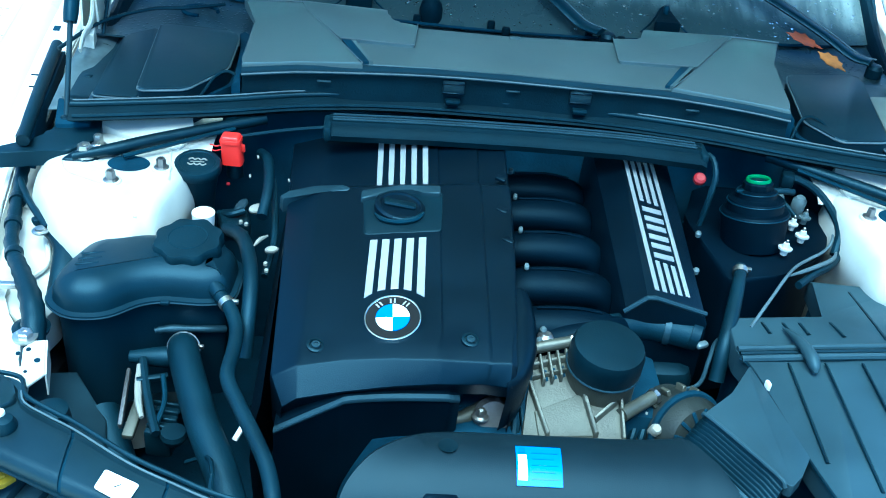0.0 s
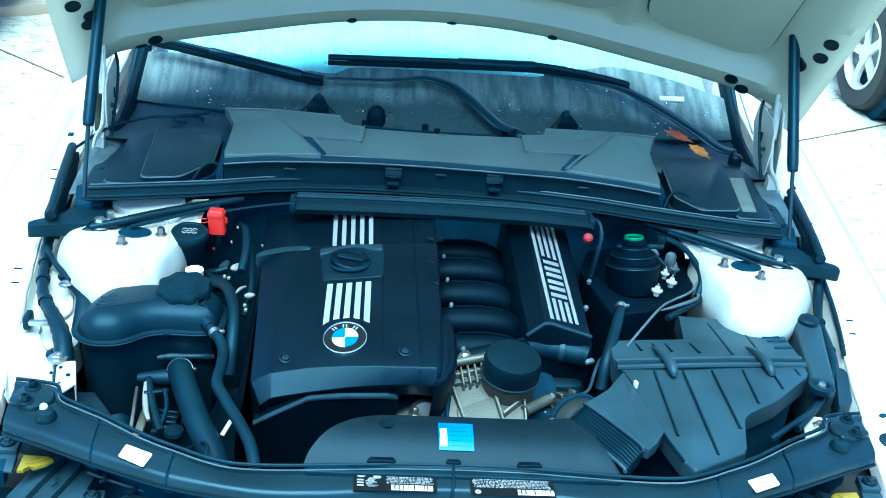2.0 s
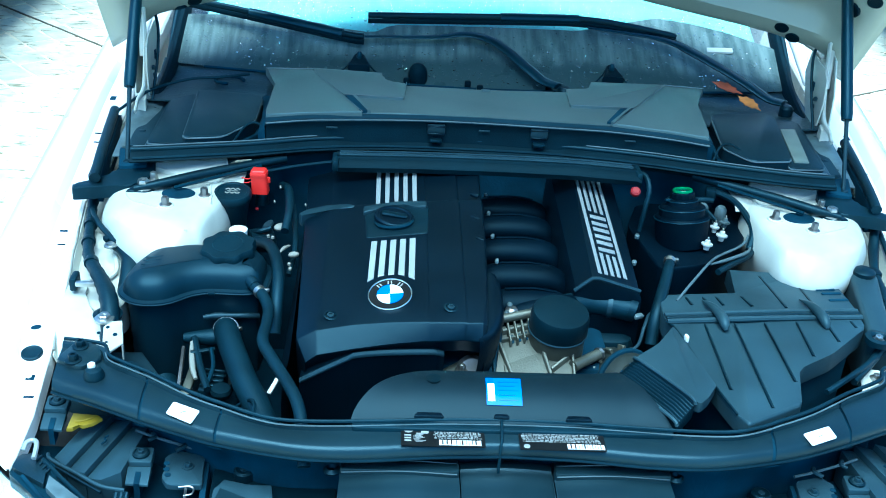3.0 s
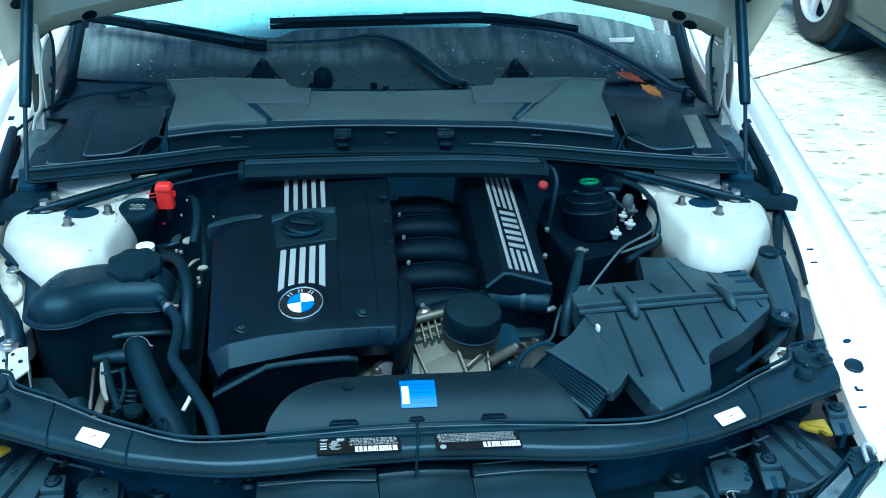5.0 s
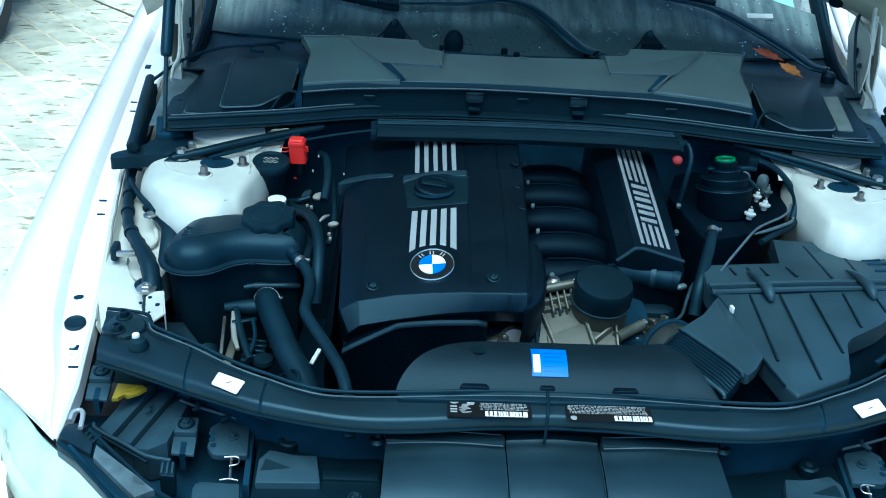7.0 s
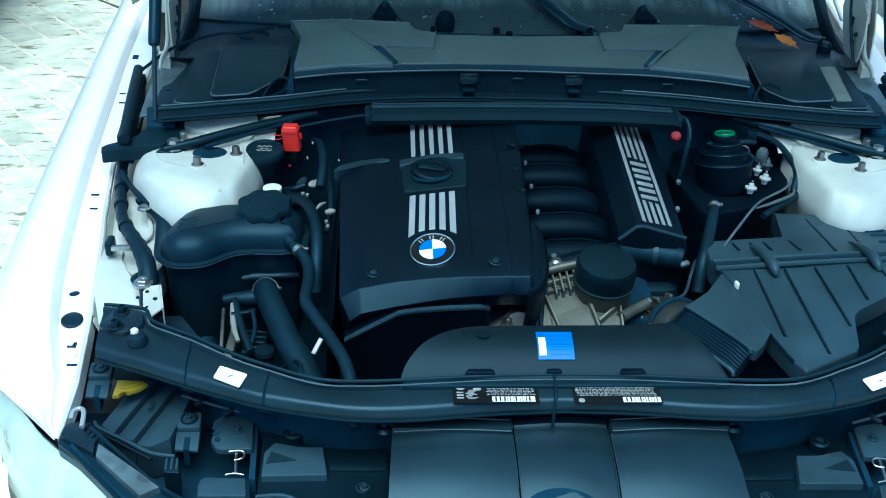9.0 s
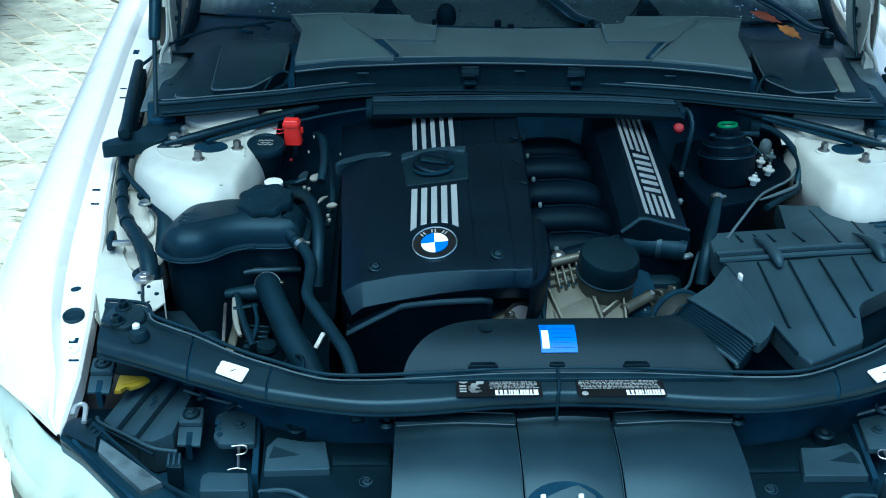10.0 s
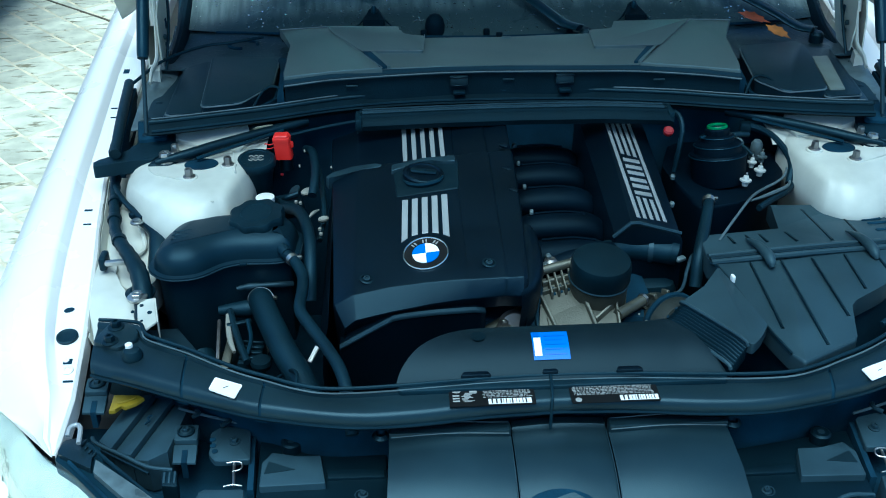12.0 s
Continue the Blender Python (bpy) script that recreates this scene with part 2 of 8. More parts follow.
def streak_mat():
    """Lower glass: dark printed foot, then pale run-down streaks in the wiped zone, with standing drops."""
    m = mat("streaky_wet_glass", (0.02, 0.03, 0.036), 0.30, var=(10, 0.3), grain=(10, 0), spec=0.16)
    n, l = m.node_tree.nodes, m.node_tree.links
    tc = n.new("ShaderNodeTexCoord")
    mp = n.new("ShaderNodeMapping")
    mp.inputs["Scale"].default_value = (52, 8, 8)
    l.new(tc.outputs["Object"], mp.inputs["Vector"])
    t = n.new("ShaderNodeTexNoise")
    t.inputs["Scale"].default_value, t.inputs["Detail"].default_value = 1.0, 7
    l.new(mp.outputs[0], t.inputs["Vector"])
    r = n.new("ShaderNodeValToRGB")
    r.color_ramp.elements[0].position, r.color_ramp.elements[0].color = 0.38, (0.070, 0.098, 0.099, 1)
    r.color_ramp.elements[1].position, r.color_ramp.elements[1].color = 0.66, (0.165, 0.207, 0.200, 1)
    l.new(t.outputs["Fac"], r.inputs["Fac"])
    slow = n.new("ShaderNodeTexNoise")
    slow.inputs["Scale"].default_value, slow.inputs["Detail"].default_value = 9.0, 5
    l.new(tc.outputs["Object"], slow.inputs["Vector"])
    sep = n.new("ShaderNodeSeparateXYZ")
    l.new(tc.outputs["Object"], sep.inputs[0])
    shift = n.new("ShaderNodeMath")
    shift.operation = "MULTIPLY_ADD"
    shift.inputs[1].default_value = 0.05
    l.new(slow.outputs["Fac"], shift.inputs[0])
    l.new(sep.outputs["Y"], shift.inputs[2])
    band = n.new("ShaderNodeMapRange")
    band.interpolation_type = "SMOOTHSTEP"
    band.inputs["From Min"].default_value, band.inputs["From Max"].default_value = 1.160, 1.200
    l.new(shift.outputs[0], band.inputs["Value"])
    mix = n.new("ShaderNodeMix")
    mix.data_type = "RGBA"
    mix.inputs["A"].default_value = (0.040, 0.064, 0.070, 1)
    l.new(band.outputs[0], mix.inputs["Factor"])
    l.new(r.outputs[0], mix.inputs["B"])
    l.new(mix.outputs["Result"], n["Principled BSDF"].inputs["Base Color"])
    return droplets(m, 120, 0.40)


STREAK = streak_mat()


# ---- building helpers ----
def thing(name, label, category, loc=(0, 0, 0), group="", kind=""):
    ob = new(name)
    ob.location = loc
    ob.empty_display_size = 0.05
    return tagged(ob, label, category, group, kind)


def part(name, bm, material, parent=None, label="", sharp=38):
    bmesh.ops.recalc_face_normals(bm, faces=bm.faces)
    me = bpy.data.meshes.new(name)
    bm.to_mesh(me)
    bm.free()
    me.materials.append(material)
    for p in me.polygons:
        p.use_smooth = True
    me.set_sharp_from_angle(angle=radians(sharp))
    ob = new(name, me)
    if parent:
        ob.parent = parent
        if parent.type == "EMPTY":
            ob.matrix_parent_inverse = Matrix.Translation(-parent.location)
    if label:
        ob["label"] = label
    return ob


def single(name, bm, material, label, category, group="", kind="", sharp=38):
    return tagged(part(name, bm, material, None, "", sharp), label, category, group, kind)


def cx(y):
    """The car's centre line, which stands slightly askew to the walk."""
    return -0.022 + 0.032 * y


def sx(s, x, y):
    return s * x + cx(y)


def rounded(pts, r, n=3):
    """A closed outline with its corners rounded."""
    out, k = [], len(pts)
    for i in range(k):
        p, q, w = Vector(pts[i - 1][:2]), Vector(pts[i][:2]), Vector(pts[(i + 1) % k][:2])
        a, b = (p - q), (w - q)
        ra = min(r, a.length * 0.45, b.length * 0.45)
        a, b = q + a.normalized() * ra, q + b.normalized() * ra
        for j in range(n + 1):
            t = j / n
            out.append(tuple((1 - t) ** 2 * a + 2 * t * (1 - t) * q + t * t * b))
    return out


def prism(outline, z0, z1, bev=0.003, seg=2, taper=0.0, bm=None):
    """A plate or block over an outline. z0, z1: heights, or functions of x and y."""
    bm = bm or bmesh.new()
    f0 = z0 if callable(z0) else (lambda x, y: z0)
    f1 = z1 if callable(z1) else (lambda x, y: z1)
    mx, my = sum(p[0] for p in outline) / len(outline), sum(p[1] for p in outline) / len(outline)
    low = [bm.verts.new((p[0] + (p[0] - mx) * taper, p[1] + (p[1] - my) * taper, f0(p[0], p[1]))) for p in outline]
    top = [bm.verts.new((p[0], p[1], f1(p[0], p[1]))) for p in outline]
    k = len(outline)
    bm.faces.new(low[::-1])
    face = bm.faces.new(top)
    for i in range(k):
        bm.faces.new((low[i], low[(i + 1) % k], top[(i + 1) % k], top[i]))
    if bev:
        bmesh.ops.bevel(bm, geom=list(face.edges), offset=bev, segments=seg, affect="EDGES", profile=0.5, clamp_overlap=True)
    return bm


def rect(x0, y0, x1, y1):
    return [(x0, y0), (x1, y0), (x1, y1), (x0, y1)]


def block(size, m, bev=0.003, seg=2, bm=None):
    """A bevelled block of that size at the pose m."""
    own = bmesh.new()
    bmesh.ops.create_cube(own, size=1.0, matrix=Matrix.Diagonal((*size, 1)))
    if bev:
        bmesh.ops.bevel(own, geom=own.edges[:], offset=bev, segments=seg, affect="EDGES", profile=0.5, clamp_overlap=True)
    own.transform(m)
    if bm is None:
        return own
    me = bpy.data.meshes.new("join")
    own.to_mesh(me)
    own.free()
    bm.from_mesh(me)
    bpy.data.meshes.remove(me)
    return bm


def smooth_path(pts, n=6):
    """Catmull-Rom through points of any dimension."""
    P = [Vector(p) for p in pts]
    P = [2 * P[0] - P[1]] + P + [2 * P[-1] - P[-2]]
    out = []
    for i in range(1, len(P) - 2):
        a, b, c, d = P[i - 1:i + 3]
        for j in range(n):
            t = j / n
            out.append(0.5 * ((2 * b) + (c - a) * t + (2 * a - 5 * b + 4 * c - d) * t * t + (3 * b - a - 3 * c + d) * t ** 3))
    out.append(P[-2])
    return out


def tube(pts, r, seg=12, n=6, bm=None, flat=1.0, ripple=None):
    """A round hose or bar along smoothed points. r: radius, or one a point. ripple: length and height of rings round it."""
    bm = bm or bmesh.new()
    rs = r if isinstance(r, (list, tuple)) else [r] * len(pts)
    path = smooth_path([(*p, q) for p, q in zip(pts, rs)], n) if len(pts) > 2 or n > 1 else [Vector((*p, q)) for p, q in zip(pts, rs)]
    rings, up, run = [], None, 0.0
    for i, p in enumerate(path):
        c = p.to_3d() if len(p) == 3 else Vector(p[:3])
        a, b = Vector(path[max(i - 1, 0)][:3]), Vector(path[min(i + 1, len(path) - 1)][:3])
        d = (b - a).normalized()
        if up is None:
            up = Vector((0, 0, 1)) if abs(d.z) < 0.9 else Vector((0, 1, 0))
        up = (up - d * up.dot(d)).normalized()
        side = d.cross(up)
        run += (c - Vector(path[max(i - 1, 0)][:3])).length
        rad = p[3] + (ripple[1] * math.sin(2 * math.pi * run / ripple[0]) if ripple else 0)
        rings.append([bm.verts.new(c + rad * (math.cos(2 * math.pi * k / seg) * side + flat * math.sin(2 * math.pi * k / seg) * up)) for k in range(seg)])
    for u, v in zip(rings, rings[1:]):
        for k in range(seg):
            bm.faces.new((u[k], u[(k + 1) % seg], v[(k + 1) % seg], v[k]))
    bm.faces.new(rings[0][::-1])
    bm.faces.new(rings[-1])
    return bm


def lathe(profile, m, seg=28, bm=None, lobes=0, depth=0.0, ring=False):
    """Turns a profile of (radius, height) round the pose's z axis; lobes: grips round the rim; ring: an open ring."""
    bm = bm or bmesh.new()
    rings = []
    for r, z in profile:
        row = []
        for k in range(seg):
            w = 2 * math.pi * k / seg
            q = r * (1 - (depth * (0.5 + 0.5 * math.cos(lobes * w)) if lobes else 0))
            row.append(bm.verts.new(m @ Vector((q * math.cos(w), q * math.sin(w), z))))
        rings.append(row)
    for u, v in zip(rings, rings[1:]):
        for k in range(seg):
            bm.faces.new((u[k], u[(k + 1) % seg], v[(k + 1) % seg], v[k]))
    if ring:
        u, v = rings[-1], rings[0]
        for k in range(seg):
            bm.faces.new((u[k], u[(k + 1) % seg], v[(k + 1) % seg], v[k]))
    else:
        bm.faces.new(rings[0][::-1])
        bm.faces.new(rings[-1])
    return bm


def loft(rows, closed=False, bm=None):
    """A skin over rows of equally many points."""
    bm = bm or bmesh.new()
    V = [[bm.verts.new(p) for p in row] for row in rows]
    k = len(V[0])
    for u, v in zip(V, V[1:]):
        for i in range(k if closed else k - 1):
            j = (i + 1) % k
            bm.faces.new((u[i], u[j], v[j], v[i]))
    if closed:
        bm.faces.new(V[0][::-1])
        bm.faces.new(V[-1])
    return bm


def thicken(bm, t):
    """Gives a skin that thickness."""
    bmesh.ops.recalc_face_normals(bm, faces=bm.faces)
    bmesh.ops.solidify(bm, geom=bm.faces[:], thickness=t)
    return bm


def bolt(x, y, z, parent, r=0.008, h=0.01, material=None, name="bolt", tilt=(0, 0, 0), label="", washer=True):
    """A flanged hexagon bolt head."""
    m = pose(x, y, z, *tilt)
    bm = bmesh.new()
    if washer:
        lathe([(r * 1.55, 0), (r * 1.55, h * 0.22), (r * 1.2, h * 0.3)], m, 16, bm)
    lathe([(r, h * 0.2), (r, h * 0.85), (r * 0.85, h), (r * 0.45, h), (r * 0.4, h * 0.8)], m, 6, bm)
    return part(name, bm, material or STEEL, parent, label)


def plane3(p, q, w):
    """z over the plane through three points."""
    n = (Vector(q) - Vector(p)).cross(Vector(w) - Vector(p))
    return lambda x, y: p[2] - (n.x * (x - p[0]) + n.y * (y - p[1])) / n.z


# ---- ground (paving stones come last) ----
def ground():
    bm = prism(rect(-60, -60, 60, 60), -0.3, -0.0035, 0)
    g = single("ground", bm, JOINT, "sandy pale joint bed under the paved yard", "ground", kind="structure")
    return g


GROUND = ground()


def lerp_table(rows, y):
    if y <= rows[0][0]:
        return rows[0][1]
    for (a, u), (b, v) in zip(rows, rows[1:]):
        if y <= b:
            return u + (v - u) * (y - a) / (b - a)
    return rows[-1][1]


FLANGE_IN = [(-0.04, 0.688), (0.04, 0.690), (0.12, 0.690), (0.252, 0.704), (0.317, 0.713), (0.40, 0.724), (0.46, 0.734), (0.572, 0.752), (0.66, 0.761), (1.5, 0.768)]
STEP = [(-0.04, 0.696), (0.04, 0.698), (0.12, 0.712), (0.19, 0.735), (0.25, 0.750), (0.33, 0.764), (0.41, 0.775), (0.49, 0.783), (0.57, 0.789), (0.66, 0.796), (0.75, 0.800), (0.87, 0.806), (1.03, 0.814), (1.5, 0.82)]
CREST = [(-0.04, 0.702), (0.04, 0.706), (0.12, 0.722), (0.19, 0.746), (0.25, 0.762), (0.33, 0.777), (0.41, 0.788), (0.49, 0.796), (0.57, 0.803), (0.66, 0.810), (0.75, 0.814), (0.87, 0.819), (1.03, 0.826), (1.5, 0.832)]
FLANK = [(0.03, 0.712), (0.04, 0.716), (0.09, 0.764), (0.146, 0.815), (0.205, 0.862), (0.24, 0.893), (0.262, 0.903), (0.34, 0.917), (0.6, 0.92), (1.5, 0.92)]
LAMP_CUT = [(0.03, 0.664), (0.09, 0.656), (0.146, 0.646), (0.205, 0.622), (0.24, 0.60), (0.262, 0.58), (0.275, 0.30)]


def flange_z(y):
    return 0.667 + 0.168 * y


def fender(s, body):
    """White wing: inner flange with the bonnet gap, a sloping step up to the crest, shoulder and flank, cut in front for the headlamp."""
    ys = [0.045, 0.07, 0.09, 0.12, 0.146, 0.175, 0.205, 0.24, 0.262, 0.276, 0.33, 0.42, 0.52, 0.65, 0.8, 1.0, 1.2, 1.5]
    rows = []
    for y in ys:
        xi, xs, xc, w, zf, cut = lerp_table(FLANGE_IN, y), lerp_table(STEP, y), lerp_table(CREST, y), lerp_table(FLANK, y), flange_z(y), lerp_table(LAMP_CUT, y)
        h = 0.018 * min(1.0, max(0.15, (y - 0.03) / 0.22))
        zc = zf + h
        sec = [(xi - 0.002, zf - 0.03), (xi, zf - 0.004), (xi + 0.004, zf), (xs - 0.004, zf), (xs, zf + 0.001), (xc - 0.003, zc - 0.003), (xc, zc), (xc + 0.006, zc + 0.001),
               (xc + (w - xc) * 0.35, zc - 0.006), (xc + (w - xc) * 0.7, zc - 0.035), (w - 0.006, zc - 0.09), (w, zc - 0.16), (w + 0.003, 0.48), (w - 0.01, 0.30)]
        row = []
        for i, (x, z) in enumerate(sec):
            if z < cut and i > 7:
                x, z = min(x, xc + (w - xc) * 0.93), cut
            row.append((sx(s, x, y), y, z))
        rows.append(row)
    rows.insert(0, [tuple(Vector(p).lerp(Vector((sx(s, 0.692, 0.013), 0.013, 0.667)), 0.8)) for p in rows[0]])
    skin = loft(rows)
    under = [[(x - s * 0.0008, y, z - 0.0012) for x, y, z in row] for row in rows]
    loft(under, bm=skin)
    for a, b in ((rows[0], under[0]), (rows[-1], under[-1]), ([r[-1] for r in rows], [r[-1] for r in under]), ([r[0] for r in rows], [r[0] for r in under])):
        loft([a, b], bm=skin)
    f = part("fender", skin, WHITE, body, sharp=36)
    off = 0.028 if s > 0 else 0.0

    def at(x, y, lift):
        return pose(sx(s, x, y), y - off, flange_z(y - off) + lift, 9, 0, 0)

    # rubber plug, round hole and punched slots along the flange
    part("rubber_plug", lathe([(0.0165, 0), (0.0165, 0.003), (0.0145, 0.0045), (0.011, 0.003), (0.004, 0.0035)], at(0.729, 0.243, 0.0005), 24), RUBBER, f, "black rubber plug")
    part("round_hole", lathe([(0.0070, 0), (0.0070, 0.0012)], at(0.741, 0.303, 0.0002) @ pose(0, 0, 0, 0, 0, 20) @ Matrix.Diagonal((1.15, 0.72, 1, 1)), 18), DARK, f)
    for y, x, a, b in ((0.192, 0.716, 0.013, 0.011), (0.152, 0.706, 0.015, 0.004), (0.555, 0.770, 0.014, 0.005), (0.516, 0.763, 0.014, 0.004), (0.881, 0.795, 0.013, 0.004), (0.848, 0.789, 0.013, 0.004), (1.022, 0.800, 0.012, 0.016)):
        part("slot", block((a, b, 0.0016), at(x, y, 0.0006), 0.0006, 1), DARK, f)
    part("slot_nut", lathe([(0.0045, 0), (0.0045, 0.002), (0.002, 0.0025)], at(0.718, 0.193, 0.0015), 12), WHITE, f)
    part("weld_nut", lathe([(0.009, 0), (0.009, 0.002), (0.0075, 0.003), (0.0045, 0.003), (0.004, 0.001)], at(0.712, 0.174, 0.0), 18), WHITE, f)
    # inner apron below the flange
    rows = []
    for y in (0.25, 0.28, 0.36, 0.5, 0.65, 0.8, 1.0, 1.2):
        xi, z = lerp_table(FLANGE_IN, y), flange_z(y)
        rows.append([(sx(s, xi - 0.003, y), y, z - 0.008), (sx(s, xi - 0.010, y), y, z - 0.028), (sx(s, xi - 0.03, y), y, z - 0.036), (sx(s, xi - 0.052, y), y, z - 0.06)])
    # lower panel coloured dark for the deep shade there
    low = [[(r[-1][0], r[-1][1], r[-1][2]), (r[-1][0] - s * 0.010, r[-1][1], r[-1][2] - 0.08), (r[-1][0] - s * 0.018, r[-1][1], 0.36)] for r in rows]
    part("lower_apron", thicken(loft(low), 0.0015), DARK, body, "lower inner wing coloured dark for its deep shade")
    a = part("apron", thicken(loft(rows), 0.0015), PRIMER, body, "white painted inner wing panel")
    # sealant bead along the flange seam
    part("sealant_bead", tube([(sx(s, lerp_table(FLANGE_IN, y) - 0.002 + 0.0012 * math.sin(90 * y), y), y, flange_z(y) - 0.006) for y in (0.26, 0.30, 0.34, 0.38, 0.42, 0.46, 0.50, 0.54, 0.58)], 0.0022, 6, 4), CREAM, a, "greyed bead of sealant")
    return f


def tower(s, body):
    """Strut tower: a white pressed dome, its front cut back on the slant, with a flat top."""
    low = [(0.716, 0.665), (0.713, 0.588), (0.688, 0.540), (0.655, 0.490), (0.612, 0.450), (0.560, 0.440), (0.524, 0.458), (0.502, 0.505), (0.490, 0.690), (0.640, 0.725)]
    crest = [(0.690, 0.645), (0.688, 0.575), (0.668, 0.525), (0.640, 0.497), (0.600, 0.481), (0.560, 0.476), (0.533, 0.490), (0.513, 0.522), (0.500, 0.690), (0.630, 0.715)]
    flat = [(0.662, 0.640), (0.660, 0.590), (0.648, 0.552), (0.625, 0.530), (0.596, 0.518), (0.560, 0.514), (0.542, 0.522), (0.526, 0.548), (0.515, 0.680), (0.620, 0.700)]

    def ring(pts, z):
        k = len(pts)
        loop = smooth_path([pts[-2], pts[-1]] + pts + pts[:2], 5)[10:10 + 5 * k]
        return [(sx(s, p.x, p.y), p.y, z + 0.0014 * noise.noise(Vector((p.x * 30, p.y * 30, z * 20 + s)))) for p in loop]

    def blend(a, b, v, z):
        return ring([(p[0] + (q[0] - p[0]) * v, p[1] + (q[1] - p[1]) * v) for p, q in zip(a, b)], z)

    mid = (0.59, 0.60)
    foot = [(x + (mid[0] - x) * 0.10, y + (mid[1] - y) * 0.10) for x, y in low]
    hub = [(mid[0] + (x - mid[0]) * 0.3, mid[1] + (y - mid[1]) * 0.3) for x, y in flat]
    rows = [ring(foot, 0.40), ring(foot, 0.700), blend(foot, low, 0.3, 0.722), blend(foot, low, 0.8, 0.742), ring(low, 0.757), blend(low, crest, 0.06, 0.768), blend(low, crest, 0.25, 0.781), blend(low, crest, 0.5, 0.793), blend(low, crest, 0.78, 0.803),
            ring(crest, 0.8090), blend(crest, flat, 0.3, 0.8135), blend(crest, flat, 0.65, 0.8168), ring(flat, 0.8182), ring(hub, 0.8190)]
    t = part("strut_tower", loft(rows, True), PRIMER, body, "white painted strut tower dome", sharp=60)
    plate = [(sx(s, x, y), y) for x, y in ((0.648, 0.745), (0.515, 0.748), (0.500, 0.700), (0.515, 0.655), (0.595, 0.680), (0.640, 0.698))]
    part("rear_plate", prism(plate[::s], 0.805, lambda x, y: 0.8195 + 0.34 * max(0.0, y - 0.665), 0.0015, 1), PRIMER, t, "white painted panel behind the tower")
    # the opening is a dark disc painted on for the shaded hole
    o = [(sx(s, 0.576 + 0.030 * math.cos(k * math.pi / 12), 0.607 + 0.022 * math.sin(k * math.pi / 12)), 0.607 + 0.022 * math.sin(k * math.pi / 12)) for k in range(24)]
    part("opening", prism(o, 0.80, 0.8208, 0.001, 1), DARK, t)
    # pressed foot round the nuts and a sealant smear down the outer edge
    part("nut_foot", prism(rounded([(sx(s, x, y), y) for x, y in ((0.672, 0.605), (0.655, 0.572), (0.600, 0.545), (0.575, 0.556), (0.600, 0.580), (0.640, 0.632))][::s], 0.010), 0.812, 0.8212, 0.0015, 1), PRIMER, t)
    part("sealant_bead", tube([(sx(s, x + 0.0015 * math.sin(70 * y), y), y, z) for x, y, z in ((0.700, 0.668, 0.790), (0.704, 0.640, 0.788), (0.702, 0.610, 0.787), (0.697, 0.580, 0.786), (0.684, 0.552, 0.786))], [0.002, 0.004, 0.003, 0.0045, 0.002], 8, 4), PRIMER, t, "lumpy white sealant")
    # shelf behind the dome
    rows = []
    for x in (0.470, 0.52, 0.6, 0.655):
        rows.append([(sx(s, x, 0.655), 0.655, 0.806), (sx(s, x, 0.68), 0.68, 0.818), (sx(s, x, 0.74), 0.74, 0.820), (sx(s, x, 0.795), 0.795, 0.820)])
    part("shelf", thicken(loft(rows), 0.002), PRIMER, body)
    for x, y, z, r in ((0.528, 0.600, 0.818, 0.0070), (0.588, 0.556, 0.818, 0.0070)):
        bolt(sx(s, x, y), y, z, t, r, 0.018, DARKSTEEL, "stud")
        part("stud_foot", lathe([(r * 2.2, 0), (r * 2.0, 0.0025), (r * 1.2, 0.004)], pose(sx(s, x, y), y, z), 16), PRIMER, t)
    # pressed shelf of the inner wing before the dome
    if s < 0:
        shelf = [(-0.732, 0.590), (-0.700, 0.565), (-0.668, 0.520), (-0.640, 0.470), (-0.632, 0.400), (-0.650, 0.345), (-0.705, 0.385), (-0.726, 0.480)]
        part("wing_shelf", prism(rounded(shelf, 0.012), 0.66, lambda x, y: 0.733 + 0.12 * (y - 0.5) - 0.10 * (x + 0.68), 0.003), PRIMER, body, "pale painted inner wing shelf")
        part("shelf_rib", tube([(-0.690, 0.540, 0.745), (-0.672, 0.500, 0.738), (-0.664, 0.462, 0.734), (-0.676, 0.436, 0.732)], 0.004, 8), PRIMER, body)
    # faint rubbed-off stamp on the front slope
    if s < 0:
        for k in range(7):
            x = 0.622 - 0.0135 * k
            y = 0.497 - 0.0022 * k
            part("stamp_mark", block((0.010, 0.003, 0.0010), pose(sx(s, x, y), y, 0.8100 - 0.0002 * k, 22, 0, -9), 0), STAMP, t)
    return t


